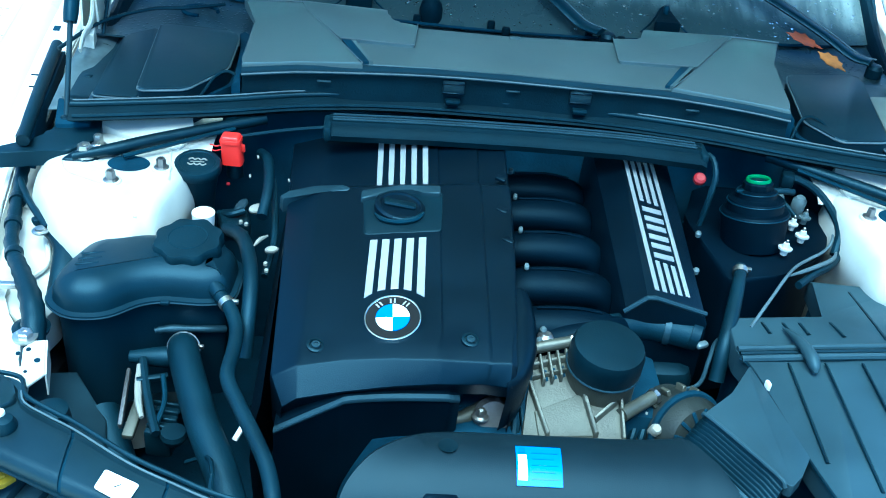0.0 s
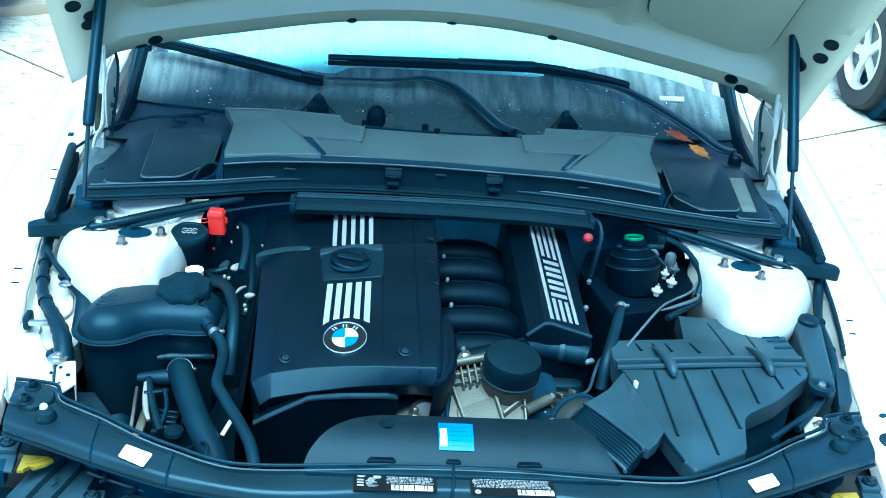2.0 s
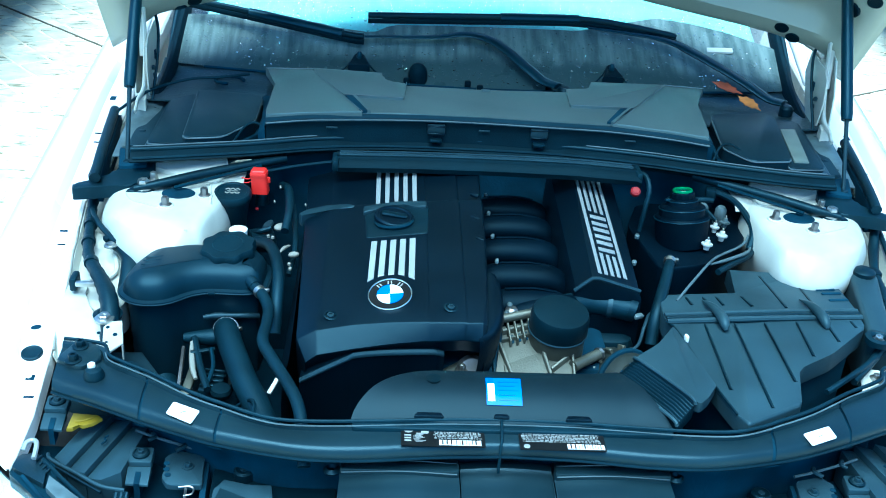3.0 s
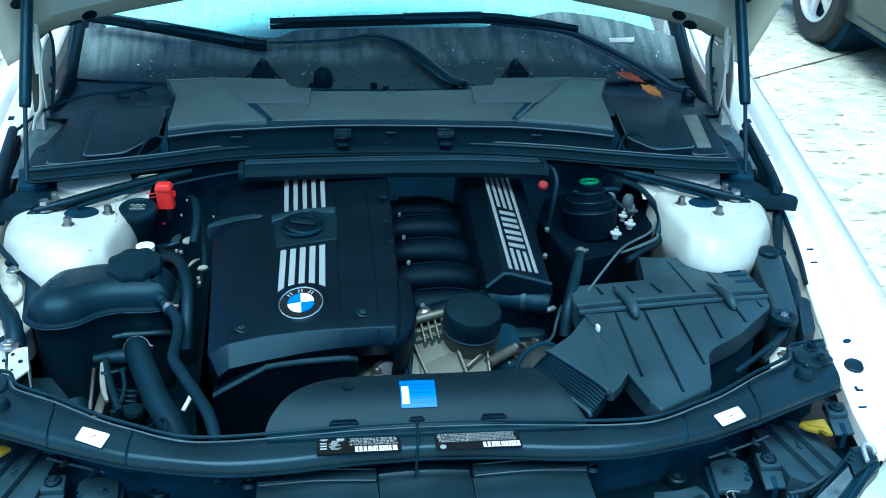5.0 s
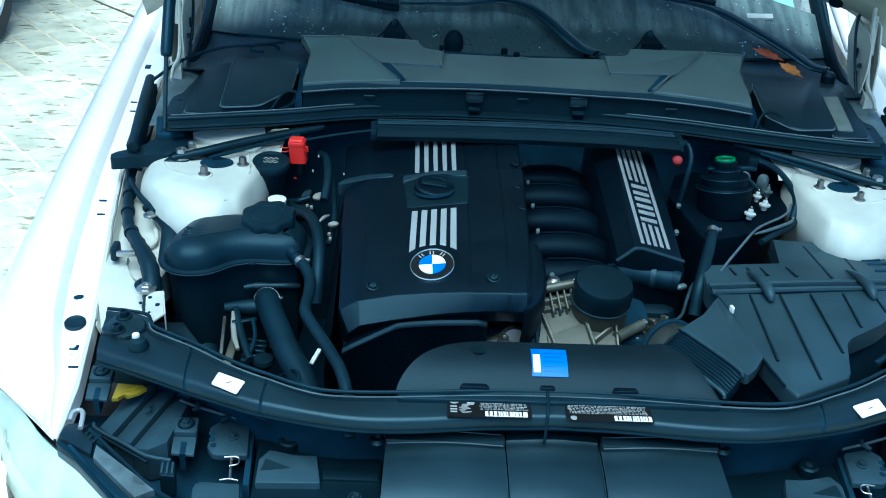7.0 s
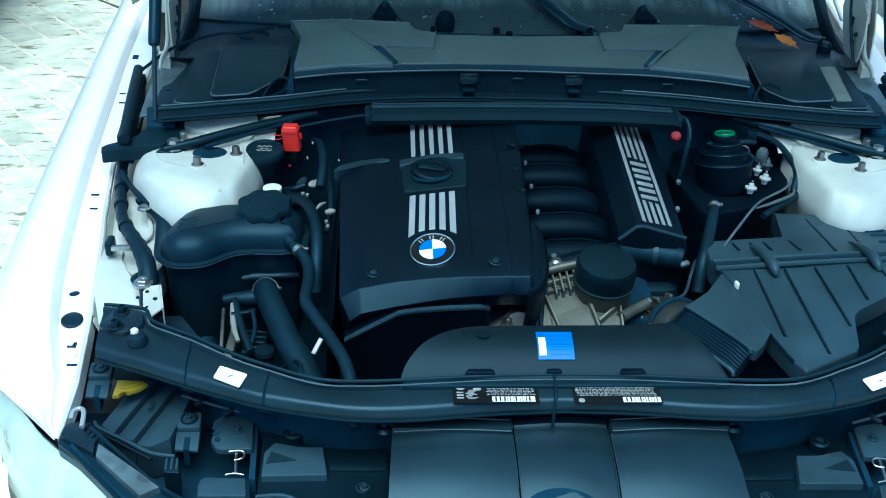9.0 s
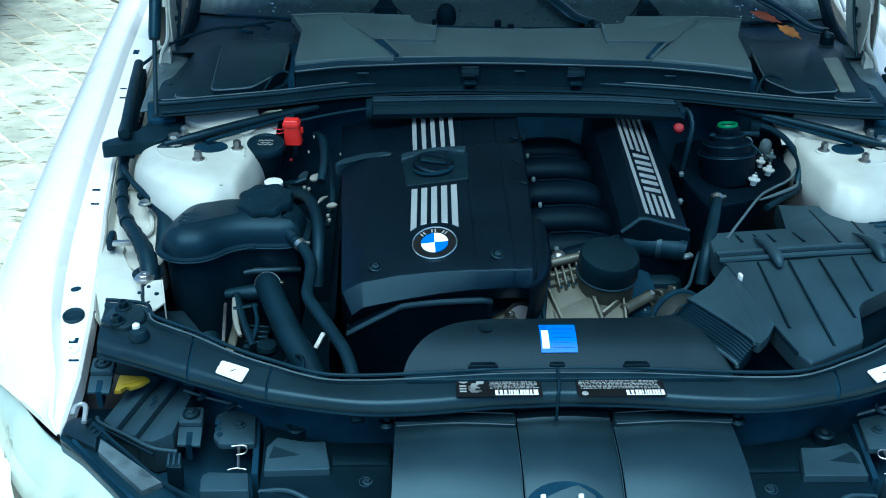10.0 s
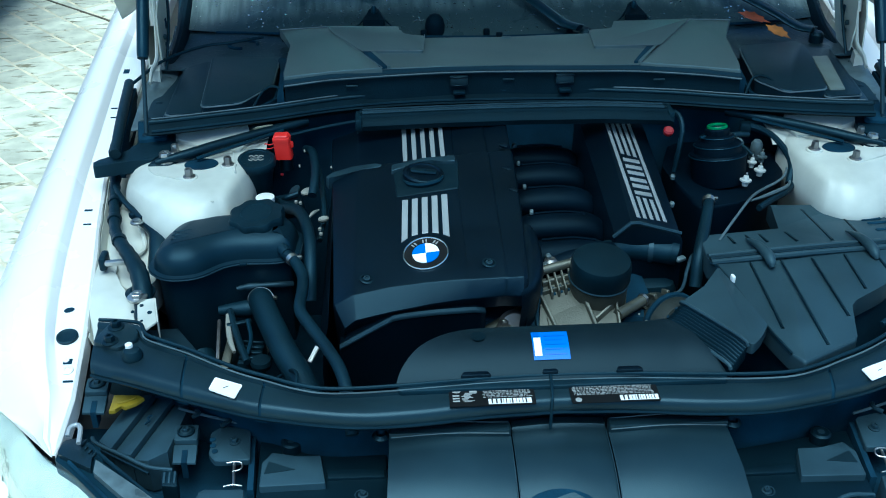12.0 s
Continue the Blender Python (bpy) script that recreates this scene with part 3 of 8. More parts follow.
def car_body():
    body = thing("car_body", "white car front with open bonnet and painted wings", "car", (0, 0.6, 0))
    for s in (-1, 1):
        fender(s, body)
        tower(s, body)
    # bulkhead, floor of the bay and front carrier, all in the dark colour
    part("bulkhead", prism(rect(-0.70, 0.80, 0.70, 0.86), 0.34, 0.835, 0.004), DARK, body, "dark bulkhead behind the engine")
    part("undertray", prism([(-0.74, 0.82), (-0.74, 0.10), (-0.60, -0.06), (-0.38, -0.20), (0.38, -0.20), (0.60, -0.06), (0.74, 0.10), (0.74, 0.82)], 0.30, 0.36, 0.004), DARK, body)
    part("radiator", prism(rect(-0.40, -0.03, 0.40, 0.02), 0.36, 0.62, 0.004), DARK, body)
    for s in (-1, 1):
        part("carrier", prism([(sx(s, x, y), y) for x, y in ((0.40, -0.02), (0.68, 0.13), (0.68, 0.17), (0.40, 0.03))][::s], 0.36, 0.59, 0.004), DARK, body)
        part("cowl_side", prism([(sx(s, x, y), y) for x, y in ((0.63, 0.76), (0.705, 0.76), (0.712, 1.10), (0.63, 1.08))][::s], 0.70, lambda x, y: 0.846 + 0.06 * (y - 0.76), 0.004), DUSTY, body)
    # bumper skin round the front
    plan = smooth_path([(-0.900, 0.24), (-0.825, 0.02), (-0.70, -0.14), (-0.42, -0.27), (0, -0.33), (0.42, -0.27), (0.70, -0.14), (0.825, 0.02), (0.900, 0.24)], 5)
    rows = []
    for p in plan:
        q = Vector((p[0], p[1] - 0.1)).normalized()
        low = 0.07 if abs(p[0]) > 0.40 else 0.0
        rows.append([(p[0] + cx(p[1]) - 0.05 * q.x, p[1] - 0.05 * q.y, 0.612 - low), (p[0] + cx(p[1]), p[1], 0.595 - low), (p[0] + cx(p[1]) + 0.02 * q.x, p[1] + 0.02 * q.y, 0.55 - low),
                     (p[0] + cx(p[1]) + 0.03 * q.x, p[1] + 0.03 * q.y, 0.42), (p[0] + cx(p[1]), p[1], 0.22)])
    part("bumper", thicken(loft(rows), 0.002), WHITE, body)
    # front wheels inside the arches and the cabin that closes the car behind
    for s in (-1, 1):
        m = pose(s * 0.74, 0.32, 0.32, 0, 90, 0)
        part("wheel", lathe([(0.20, -0.10), (0.30, -0.10), (0.32, -0.07), (0.32, 0.07), (0.30, 0.10), (0.20, 0.10)], m, 40), TYRE, body)
    part("roof", prism(rounded(rect(-0.60, 1.95, 0.60, 3.3), 0.15), 1.36, lambda x, y: 1.42 - 0.08 * x * x, 0.01), WHITE, body)
    part("dashboard", prism(rounded(rect(-0.68, 1.30, 0.68, 1.75), 0.05), 0.5, lambda x, y: 0.90 + 0.02 * math.sin(9 * x), 0.02), DARK, body, "dark dashboard behind the windscreen")
    part("cabin", prism(rect(-0.74, 1.75, 0.74, 3.9), 0.25, 0.80, 0.01), DARK, body)
    for s in (-1, 1):
        part("flank", prism([(s * 0.76, 1.5), (s * 0.905, 1.5), (s * 0.905, 4.1), (s * 0.76, 4.1)][::s], 0.25, lambda x, y: 0.93, 0.02), WHITE, body)
        part("pillar", tube([(s * 0.765, 1.16, 0.90), (s * 0.745, 1.32, 1.02), (s * 0.70, 1.58, 1.18), (s * 0.62, 1.97, 1.39)], [0.010, 0.022, 0.030, 0.035], 12), WHITE, body)
    for s in (-1, 1):
        rows = [[(s * 0.83, y, 0.925), (s * (0.83 * 0.45 + x * 0.55), y, 0.925 * 0.45 + z * 0.55 + 0.01), (s * x, y, z)] for y, x, z in ((1.52, 0.715, 1.13), (1.97, 0.625, 1.385), (2.6, 0.60, 1.41), (3.3, 0.60, 1.385), (3.75, 0.70, 1.02))]
        part("side_glass", thicken(loft(rows), 0.004), TINTED, body, "dark side glass")
    part("rear_glass", thicken(loft([[(-0.60, 3.28, 1.385), (0, 3.30, 1.40), (0.60, 3.28, 1.385)], [(-0.70, 3.76, 1.01), (0, 3.82, 1.01), (0.70, 3.76, 1.01)]]), 0.004), TINTED, body, "dark rear glass")
    part("boot_lid", prism(rounded(rect(-0.86, 3.70, 0.86, 4.25), 0.10), 0.30, lambda x, y: 0.99 - 0.10 * (y - 3.7) - 0.05 * x * x, 0.02), WHITE, body)
    for s in (-1, 1):
        m = pose(s * 0.80, 3.05, 0.32, 0, 90, 0)
        part("wheel", lathe([(0.20, -0.10), (0.30, -0.10), (0.32, -0.07), (0.32, 0.07), (0.30, 0.10), (0.20, 0.10)], m, 40), TYRE, body)
    return body


BODY = car_body()


# ---- bonnet ----
def hood_at(x, d):
    """A point of the raised bonnet's underside, d metres up from its rear edge."""
    k = 1 - (x / 0.81) ** 2
    base = Vector((x + cx(1.0), 1.10 + 0.20 * k, 0.927 + 0.133 * k))
    up, out = Vector((0, -0.616, 0.788)), Vector((0, 0.788, 0.616))
    return base + up * d - out * (0.09 * k * min(1.0, d / 0.7))


def hood():
    h = thing("bonnet", "open white bonnet held up on two gas struts", "car bonnet", (0, 1.1, 0.95))
    nx, nd, half = 64, 46, 0.81
    out = Vector((0, 0.788, 0.616))

    def step(a, b, v):
        t = min(1, max(0, (v - a) / (b - a)))
        return t * t * (3 - 2 * t)

    def rear_d(x):
        """Where the rear edge runs: low at the two corners, then up to the middle."""
        e, k = half - abs(x), 1 - (x / half) ** 2
        c, f = step(0.0, 0.11, e), step(0.11, 0.45, e)
        return 0.002 + 0.062 * c * (1 - 0.75 * f) + 0.0225 * k * f

    def low_at(x, d):
        """How far the pressed inner panel stands below the skin."""
        d0 = rear_d(x)
        e = min(d - d0, (half - abs(x)) * 1.1)
        bead = min(1.0, max(0.0, e - 0.004) / 0.050) * (1 - step(0.100, 0.128, e))
        pan = step(0.112, 0.135, e) * 0.006
        rib = 0.0
        if e > 0.12:
            for c in (0.386, -0.386):
                rib = max(rib, 1 - step(0.010, 0.020, abs(x - c)))
        return 0.003 + 0.045 * bead - pan + 0.016 * rib

    rows, top = [], []
    for j in range(nd + 1):
        v = (j / nd) ** 1.35
        row, up = [], []
        for i in range(nx + 1):
            u = 2 * i / nx - 1
            u = math.copysign(abs(u) ** 0.85, u)
            x = u * (half - 0.05 * v * v)
            d0 = rear_d(x)
            d = d0 + (1.12 - d0) * v
            p = hood_at(x, d)
            row.append(p - out * low_at(x, d))
            up.append(p + out * 0.016)
        rows.append(row)
        top.append(up)
    part("inner_panel", loft(rows), HOODIN, h, "white inner panel coloured grey for its shade", sharp=50)
    part("outer_skin", loft(top), WHITE, h)
    # thin pads with rounded corners lying in the three recesses, with a black tube round them as the gap's shade
    for x0, x1 in ((-0.672, -0.412), (-0.360, 0.360), (0.412, 0.672)):
        pad, lefts, rights = [], [], []
        for j in range(15):
            a = j / 14
            d = 0.195 + 0.83 * a * a
            k = max(0.0, 1 - (d - 0.195) / 0.07)
            inset = 0.07 * (1 - math.sqrt(1 - k * k))
            l, r = x0 + inset, x1 - inset
            pad.append([hood_at(l + (r - l) * i / 10, d) - out * 0.0085 for i in range(11)])
            lefts.append(hood_at(l, d) - out * 0.007)
            rights.append(hood_at(r, d) - out * 0.007)
        bottom = [hood_at(x0 + 0.07 + (x1 - x0 - 0.14) * i / 8, 0.195) - out * 0.007 for i in range(9)]
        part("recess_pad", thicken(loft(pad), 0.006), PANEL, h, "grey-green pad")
        part("pad_gap", tube([tuple(p) for p in lefts[::-1] + bottom[1:-1] + rights], 0.0035, 6, 2), RUBBER, h)
    bm = bmesh.new()
    loft([[r[0] for r in rows], [t[0] for t in top]], bm=bm)
    loft([[r[-1] for r in rows], [t[-1] for t in top]], bm=bm)
    loft([rows[0], top[0]], bm=bm)
    loft([rows[-1], top[-1]], bm=bm)
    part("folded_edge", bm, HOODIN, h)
    # dark grommets lying flush in the pressed rim
    def skin(x, d):
        return hood_at(x, d) - out * low_at(x, d)

    for x, d in ((-0.750, 0.297), (-0.725, 0.257), (-0.733, 0.232), (-0.655, 0.110), (-0.624, 0.128), (-0.216, 0.097), (0.008, 0.092), (0.238, 0.094), (0.623, 0.142), (0.652, 0.122), (0.717, 0.268), (0.741, 0.311), (0.742, 0.358)):
        n = (skin(x + 0.008, d) - skin(x - 0.008, d)).cross(skin(x, d + 0.008) - skin(x, d - 0.008)).normalized()
        if n.y > 0:
            n = -n
        r = 0.0140 if abs(x) > 0.3 else 0.0105
        m = Matrix.Translation(skin(x, d)) @ n.to_track_quat("Z", "Y").to_matrix().to_4x4()
        part("grommet", lathe([(r * 1.1, -0.004), (r * 1.1, 0.0015), (r * 0.9, 0.0026), (r * 0.82, 0.0012), (r * 0.1, 0.0010)], m, 20), SEALRUB, h)
    return h


HOOD = hood()


def gas_strut(s):
    g = thing("gas_strut", "black gas strut holding the bonnet open", "gas strut", (sx(s, 0.70, 0.70), 0.70, 0.83), group="bonnet gas struts")
    lo = Vector((sx(s, 0.69, 0.70), 0.70, 0.835))
    mid = Vector((sx(s, 0.699, 0.79), 0.79, 0.955))
    hi = Vector((sx(s, 0.704, 0.962), 0.962, 1.186))
    part("cylinder", tube([mid, mid.lerp(hi, 0.03), mid.lerp(hi, 0.5), hi], [0.0085, 0.0115, 0.0115, 0.0115], 14, 2), SATIN, g)
    part("piston_rod", tube([lo, mid], 0.0042, 10, 2), DUSTY, g, "dull dark piston rod")
    part("end_fitting", tube([hi, hi + (hi - mid).normalized() * 0.03], [0.008, 0.007], 10, 2), PLASTIC, g)
    part("ball_socket", lathe([(0.006, 0), (0.009, 0.004), (0.009, 0.016), (0.006, 0.02)], Matrix.Translation(lo - Vector((0, 0.004, 0.014))), 12), PLASTIC, g)


for s in (-1, 1):
    gas_strut(s)


# ---- windscreen, scuttle and wipers ----
def glass_z(y, x=0.0):
    return 0.3076 + 0.53 * y - 0.03 * (x / 0.7) ** 2


def windscreen():
    rows = []
    for j in range(13):
        v = j / 12
        y0 = 1.075 + 0.90 * v
        rows.append([])
        for i in range(33):
            u = 2 * i / 32 - 1
            x = u * (0.705 - 0.11 * v)
            y = y0 + 0.08 * u * u
            rows[-1].append((x + cx(y), y, 0.3076 + 0.53 * y0 + 0.012 * u * u))
    w = thing("windscreen", "rain-spotted windscreen with dark lower border", "windscreen", (0, 1.1, 0.88))
    p = part("pane", thicken(loft(rows), 0.005), SCREEN, w, "wet glass pane", sharp=60)
    p.visible_shadow = False
    # film under the pane that carries the painted sky reflection
    sheen = [[(q[0], q[1], q[2] - 0.009) for q in row[1:-1]] for row in rows]
    part("painted_sky_sheen", loft(sheen), SKYSHEEN, w, "pale teal film painted as the sky's reflection", sharp=60)
    # dark foot and wiped, streaky zone under an uneven upper edge
    edge = [(-0.72, 1.262), (-0.58, 1.262), (-0.40, 1.236), (-0.26, 1.216), (-0.22, 1.240), (0.22, 1.250), (0.32, 1.280), (0.41, 1.306), (0.50, 1.298), (0.587, 1.280), (0.72, 1.236)]
    rows = []
    for j in range(11):
        row = []
        for i in range(61):
            u = 2 * i / 60 - 1
            foot = 1.07
            head = lerp_table(edge, u * 0.69) - 0.06 * u * u
            y0 = foot + (head - foot) * j / 10
            row.append((u * (0.705 - 0.11 * (y0 - 1.07) / 0.9) + cx(y0), y0 + 0.07 * u * u, 0.3076 + 0.53 * y0 + 0.010 * u * u + 0.0032))
        rows.append(row)
    part("wet_band", thicken(loft(rows), 0.0008), STREAK, w, "dark wet foot of the glass with pale streaks")
    part("white_mark", prism([(0.536, 1.221), (0.597, 1.224), (0.598, 1.236), (0.537, 1.234)], lambda x, y: 0.3076 + 0.53 * (y - 0.045) + 0.0105, lambda x, y: 0.3076 + 0.53 * (y - 0.045) + 0.0145, 0), CONNECT, w, "small pale plate at the glass")
    # standing rain drops, thicker towards the foot
    rng = random.Random(41)
    drops = bmesh.new()
    for k in range(620):
        u = rng.uniform(-0.97, 0.97)
        y0 = 1.085 + 0.20 * rng.random() ** 1.2
        r = rng.choice((0.0012, 0.0015, 0.0018, 0.0022, 0.0030)) * rng.uniform(0.8, 1.2)
        x = u * (0.705 - 0.11 * (y0 - 1.07) / 0.9) + cx(y0)
        at = pose(x, y0 + 0.07 * u * u, 0.3076 + 0.53 * y0 + 0.010 * u * u + 0.0036, 27.9)
        lathe([(r, 0), (r * 0.85, r * 0.35), (r * 0.5, r * 0.6), (0.0002, r * 0.7)], at, 7, drops)
    tagged(part("rain_water", drops, GLASS, w, "clear standing rain drops", sharp=60), kind="stuff")
    # side seals
    for s in (-1, 1):
        part("side_seal", tube([(sx(s, 0.694, 1.02), 1.02, 0.850), (sx(s, 0.706, 1.13), 1.13, 0.885), (sx(s, 0.708, 1.3), 1.33, 1.0), (sx(s, 0.68, 1.6), 1.62, 1.16)], [0.004, 0.005, 0.007, 0.010], 12), RUBBER, w)
        corner = [[(sx(s, x, y), y, z) for x, z in ((0.684, z0 - 0.030), (0.688, z0 - 0.006), (0.693, z0 + 0.001), (0.700, z0 + 0.002), (0.708, z0 - 0.004), (0.712, z0 - 0.06))] for y, z0 in ((0.97, 0.868), (1.02, 0.876), (1.08, 0.888), (1.14, 0.908), (1.22, 0.945), (1.32, 0.997))]
        part("corner_seal", thicken(loft(corner), 0.003), SEALRUB, w, "black rubber corner seal")
    return w


windscreen()


def scuttle():
    t = thing("scuttle_panel", "wet black scuttle panel with rain drops", "scuttle panel", (0, 1.03, 0.86))
    rows = []
    for j, (y0, z0) in enumerate(((0.93, 0.872), (0.97, 0.868), (1.02, 0.866), (1.06, 0.872), (1.085, 0.884))):
        row = []
        for i in range(41):
            u = 2 * i / 40 - 1
            y = y0 + 0.08 * u * u * (j / 4)
            row.append((u * 0.72 + cx(y), y, z0 + 0.004 * math.sin(14 * u) * (1 if j in (1, 2, 3) else 0) + 0.004 * u * u))
        rows.append(row)
    part("tray", thicken(loft(rows), 0.003), WETDARK, t)
    part("rib", tube([(sx(-1, 0.62, 1.1), 1.095, 0.895), (0, 1.062, 0.884), (sx(1, 0.62, 1.1), 1.095, 0.895)], 0.0030, 8, 12), DARK, t)
    # moulded ridges, ring and steps on the tray
    for x in (-0.10, 0.03, 0.11, -0.40, 0.40):
        part("ridge", block((0.05, 0.05, 0.016), pose(x, 1.00, 0.872, 0, 0, 6 * x), 0.005, 2), WETDARK, t)
    part("arch_step", tube([(-0.16, 0.985, 0.874), (-0.13, 1.010, 0.882), (-0.06, 1.018, 0.884), (0.02, 1.018, 0.884), (0.09, 1.012, 0.884)], 0.004, 8), WETDARK, t)
    part("moulded_ring", tube([(-0.545 + 0.030 * math.cos(k * math.pi / 8), 1.045 + 0.024 * math.sin(k * math.pi / 8), 0.884) for k in range(13)], 0.0035, 8, 3), DARK, t)
    for x, y in ((-0.270, 1.095), (0.292, 1.095)):
        n = part("washer_jet", prism(rounded([(x - 0.026, y - 0.02), (x + 0.026, y - 0.02), (x + 0.008, y + 0.034), (x - 0.008, y + 0.034)], 0.008), 0.868, lambda a, b: 0.936 - 0.7 * abs(a - x), 0.004), SEALRUB, t)
        part("nozzle", lathe([(0.006, 0), (0.006, 0.012), (0.003, 0.016)], pose(x, y + 0.014, 0.926), 10), SATIN, n)
        for s in (-1, 1):
            part("jet_rib", tube([(x + s * 0.008, y + 0.03, 0.928), (x + s * 0.024, y + 0.006, 0.912), (x + s * 0.046, y - 0.014, 0.898)], 0.0022, 6), SATIN, n)
    part("jet_dome", lathe([(0.021, -0.03), (0.021, 0.0), (0.018, 0.012), (0.011, 0.020), (0.003, 0.023)], pose(-0.140, 1.095, 0.903), 20), SEALRUB, t)
    for x, y in ((-0.218, 1.052), (-0.165, 1.075), (-0.03, 1.075), (-0.005, 1.05), (0.15, 1.075), (0.205, 1.05), (-0.46, 1.075)):
        part("clip", block((0.014, 0.010, 0.020), pose(x, y, 0.888), 0.003, 2), SEALRUB, t)
    return t


scuttle()


def wiper(name_pts, blade, pivot):
    w = thing("windscreen_wiper", "black wiper arm and blade resting on wet glass", "wiper", pivot, group="windscreen wipers")
    k = len(name_pts)
    part("arm", tube(name_pts, [0.015] + [0.0165] * (k - 4) + [0.013, 0.009, 0.006], 12, 6, flat=0.40), SATIN, w)
    part("arm_edge", tube([(p[0] + 0.010, p[1] + 0.004, p[2] + 0.0045) for p in name_pts[:-2]], 0.0016, 6, 6), RIMLINE, w)
    part("pivot_cap", lathe([(0.015, -0.02), (0.015, 0.002), (0.010, 0.008), (0.004, 0.009)], Matrix.Translation(pivot), 18), PLASTIC, w)
    part("blade_spine", tube(blade, [0.004] + [0.0065] * (len(blade) - 2) + [0.004], 8, 6, flat=1.3), PLASTIC, w)
    low = [(p[0], p[1] - 0.006, p[2] - 0.010) for p in blade]
    part("rubber_lip", tube(low, 0.0035, 6, 6, flat=1.8), SEALRUB, w)
    high = [(p[0], p[1] + 0.010, p[2] + 0.004) for p in blade]
    part("wind_lip", tube(high, 0.0028, 6, 6, flat=0.7), SATIN, w)
    c, d = Vector(blade[1]), Vector(blade[2])
    part("joint", tube([c, c.lerp(d, 0.5), d], 0.0125, 10, 3, flat=0.9), SATIN, w)


def on_glass(x, y, h=0.016):
    return (x, y, glass_z(y) + 0.012 + h)


wiper([(0.165, 1.045, 0.905), on_glass(0.135, 1.070, 0.020), on_glass(0.106, 1.095, 0.022), on_glass(0.058, 1.142, 0.024), on_glass(0.020, 1.170, 0.024), on_glass(-0.034, 1.184, 0.022), on_glass(-0.112, 1.176, 0.018), on_glass(-0.260, 1.172, 0.016)],
      [on_glass(-0.262, 1.170), on_glass(-0.31, 1.176), on_glass(-0.522, 1.222), on_glass(-0.66, 1.250)], (0.178, 1.040, 0.898))
wiper([(0.665, 1.030, 0.895), on_glass(0.637, 1.051, 0.020), on_glass(0.591, 1.088, 0.022), on_glass(0.531, 1.130, 0.024), on_glass(0.478, 1.166, 0.024), on_glass(0.440, 1.190, 0.022), on_glass(0.380, 1.210, 0.018), on_glass(0.250, 1.228, 0.016)],
      [on_glass(-0.255, 1.230), on_glass(0.048, 1.244), on_glass(0.23, 1.250), on_glass(0.35, 1.236), on_glass(0.455, 1.214)], (0.672, 1.022, 0.886))


# ---- slam panel across the front ----
REAR_EDGE = [(0, 0.047), (0.10, 0.045), (0.22, 0.036), (0.325, 0.036), (0.40, 0.066), (0.457, 0.095), (0.525, 0.140), (0.59, 0.178), (0.610, 0.214), (0.672, 0.226)]
FRONT_EDGE = [(0, 0.004), (0.10, -0.001), (0.20, -0.012), (0.29, -0.012), (0.40, 0.012), (0.46, 0.034), (0.52, 0.060), (0.60, 0.098), (0.64, 0.114), (0.660, 0.124)]


def slam_rows(s, a, b, n=14):
    """Cross-sections of the panel between two shares of its half length."""
    rear, front = smooth_path(REAR_EDGE, 8), smooth_path(FRONT_EDGE, 8)
    rows = []
    for i in range(n + 1):
        t = (a + (b - a) * i / n) * (len(rear) - 1)
        k = min(int(t), len(rear) - 2)
        r, f = rear[k].lerp(rear[k + 1], t - k), front[k].lerp(front[k + 1], t - k)
        row = []
        for v, z in ((0.0, 0.700), (0.0, 0.742), (0.02, 0.7475), (0.10, 0.7475), (0.13, 0.742), (0.4, 0.7440), (0.80, 0.742), (0.88, 0.7405), (0.95, 0.7365), (1.0, 0.7290), (0.99, 0.720)):
            p = r.lerp(f, v)
            row.append((sx(s, p.x, p.y), p.y, z))
        rows.append(row)
    return rows


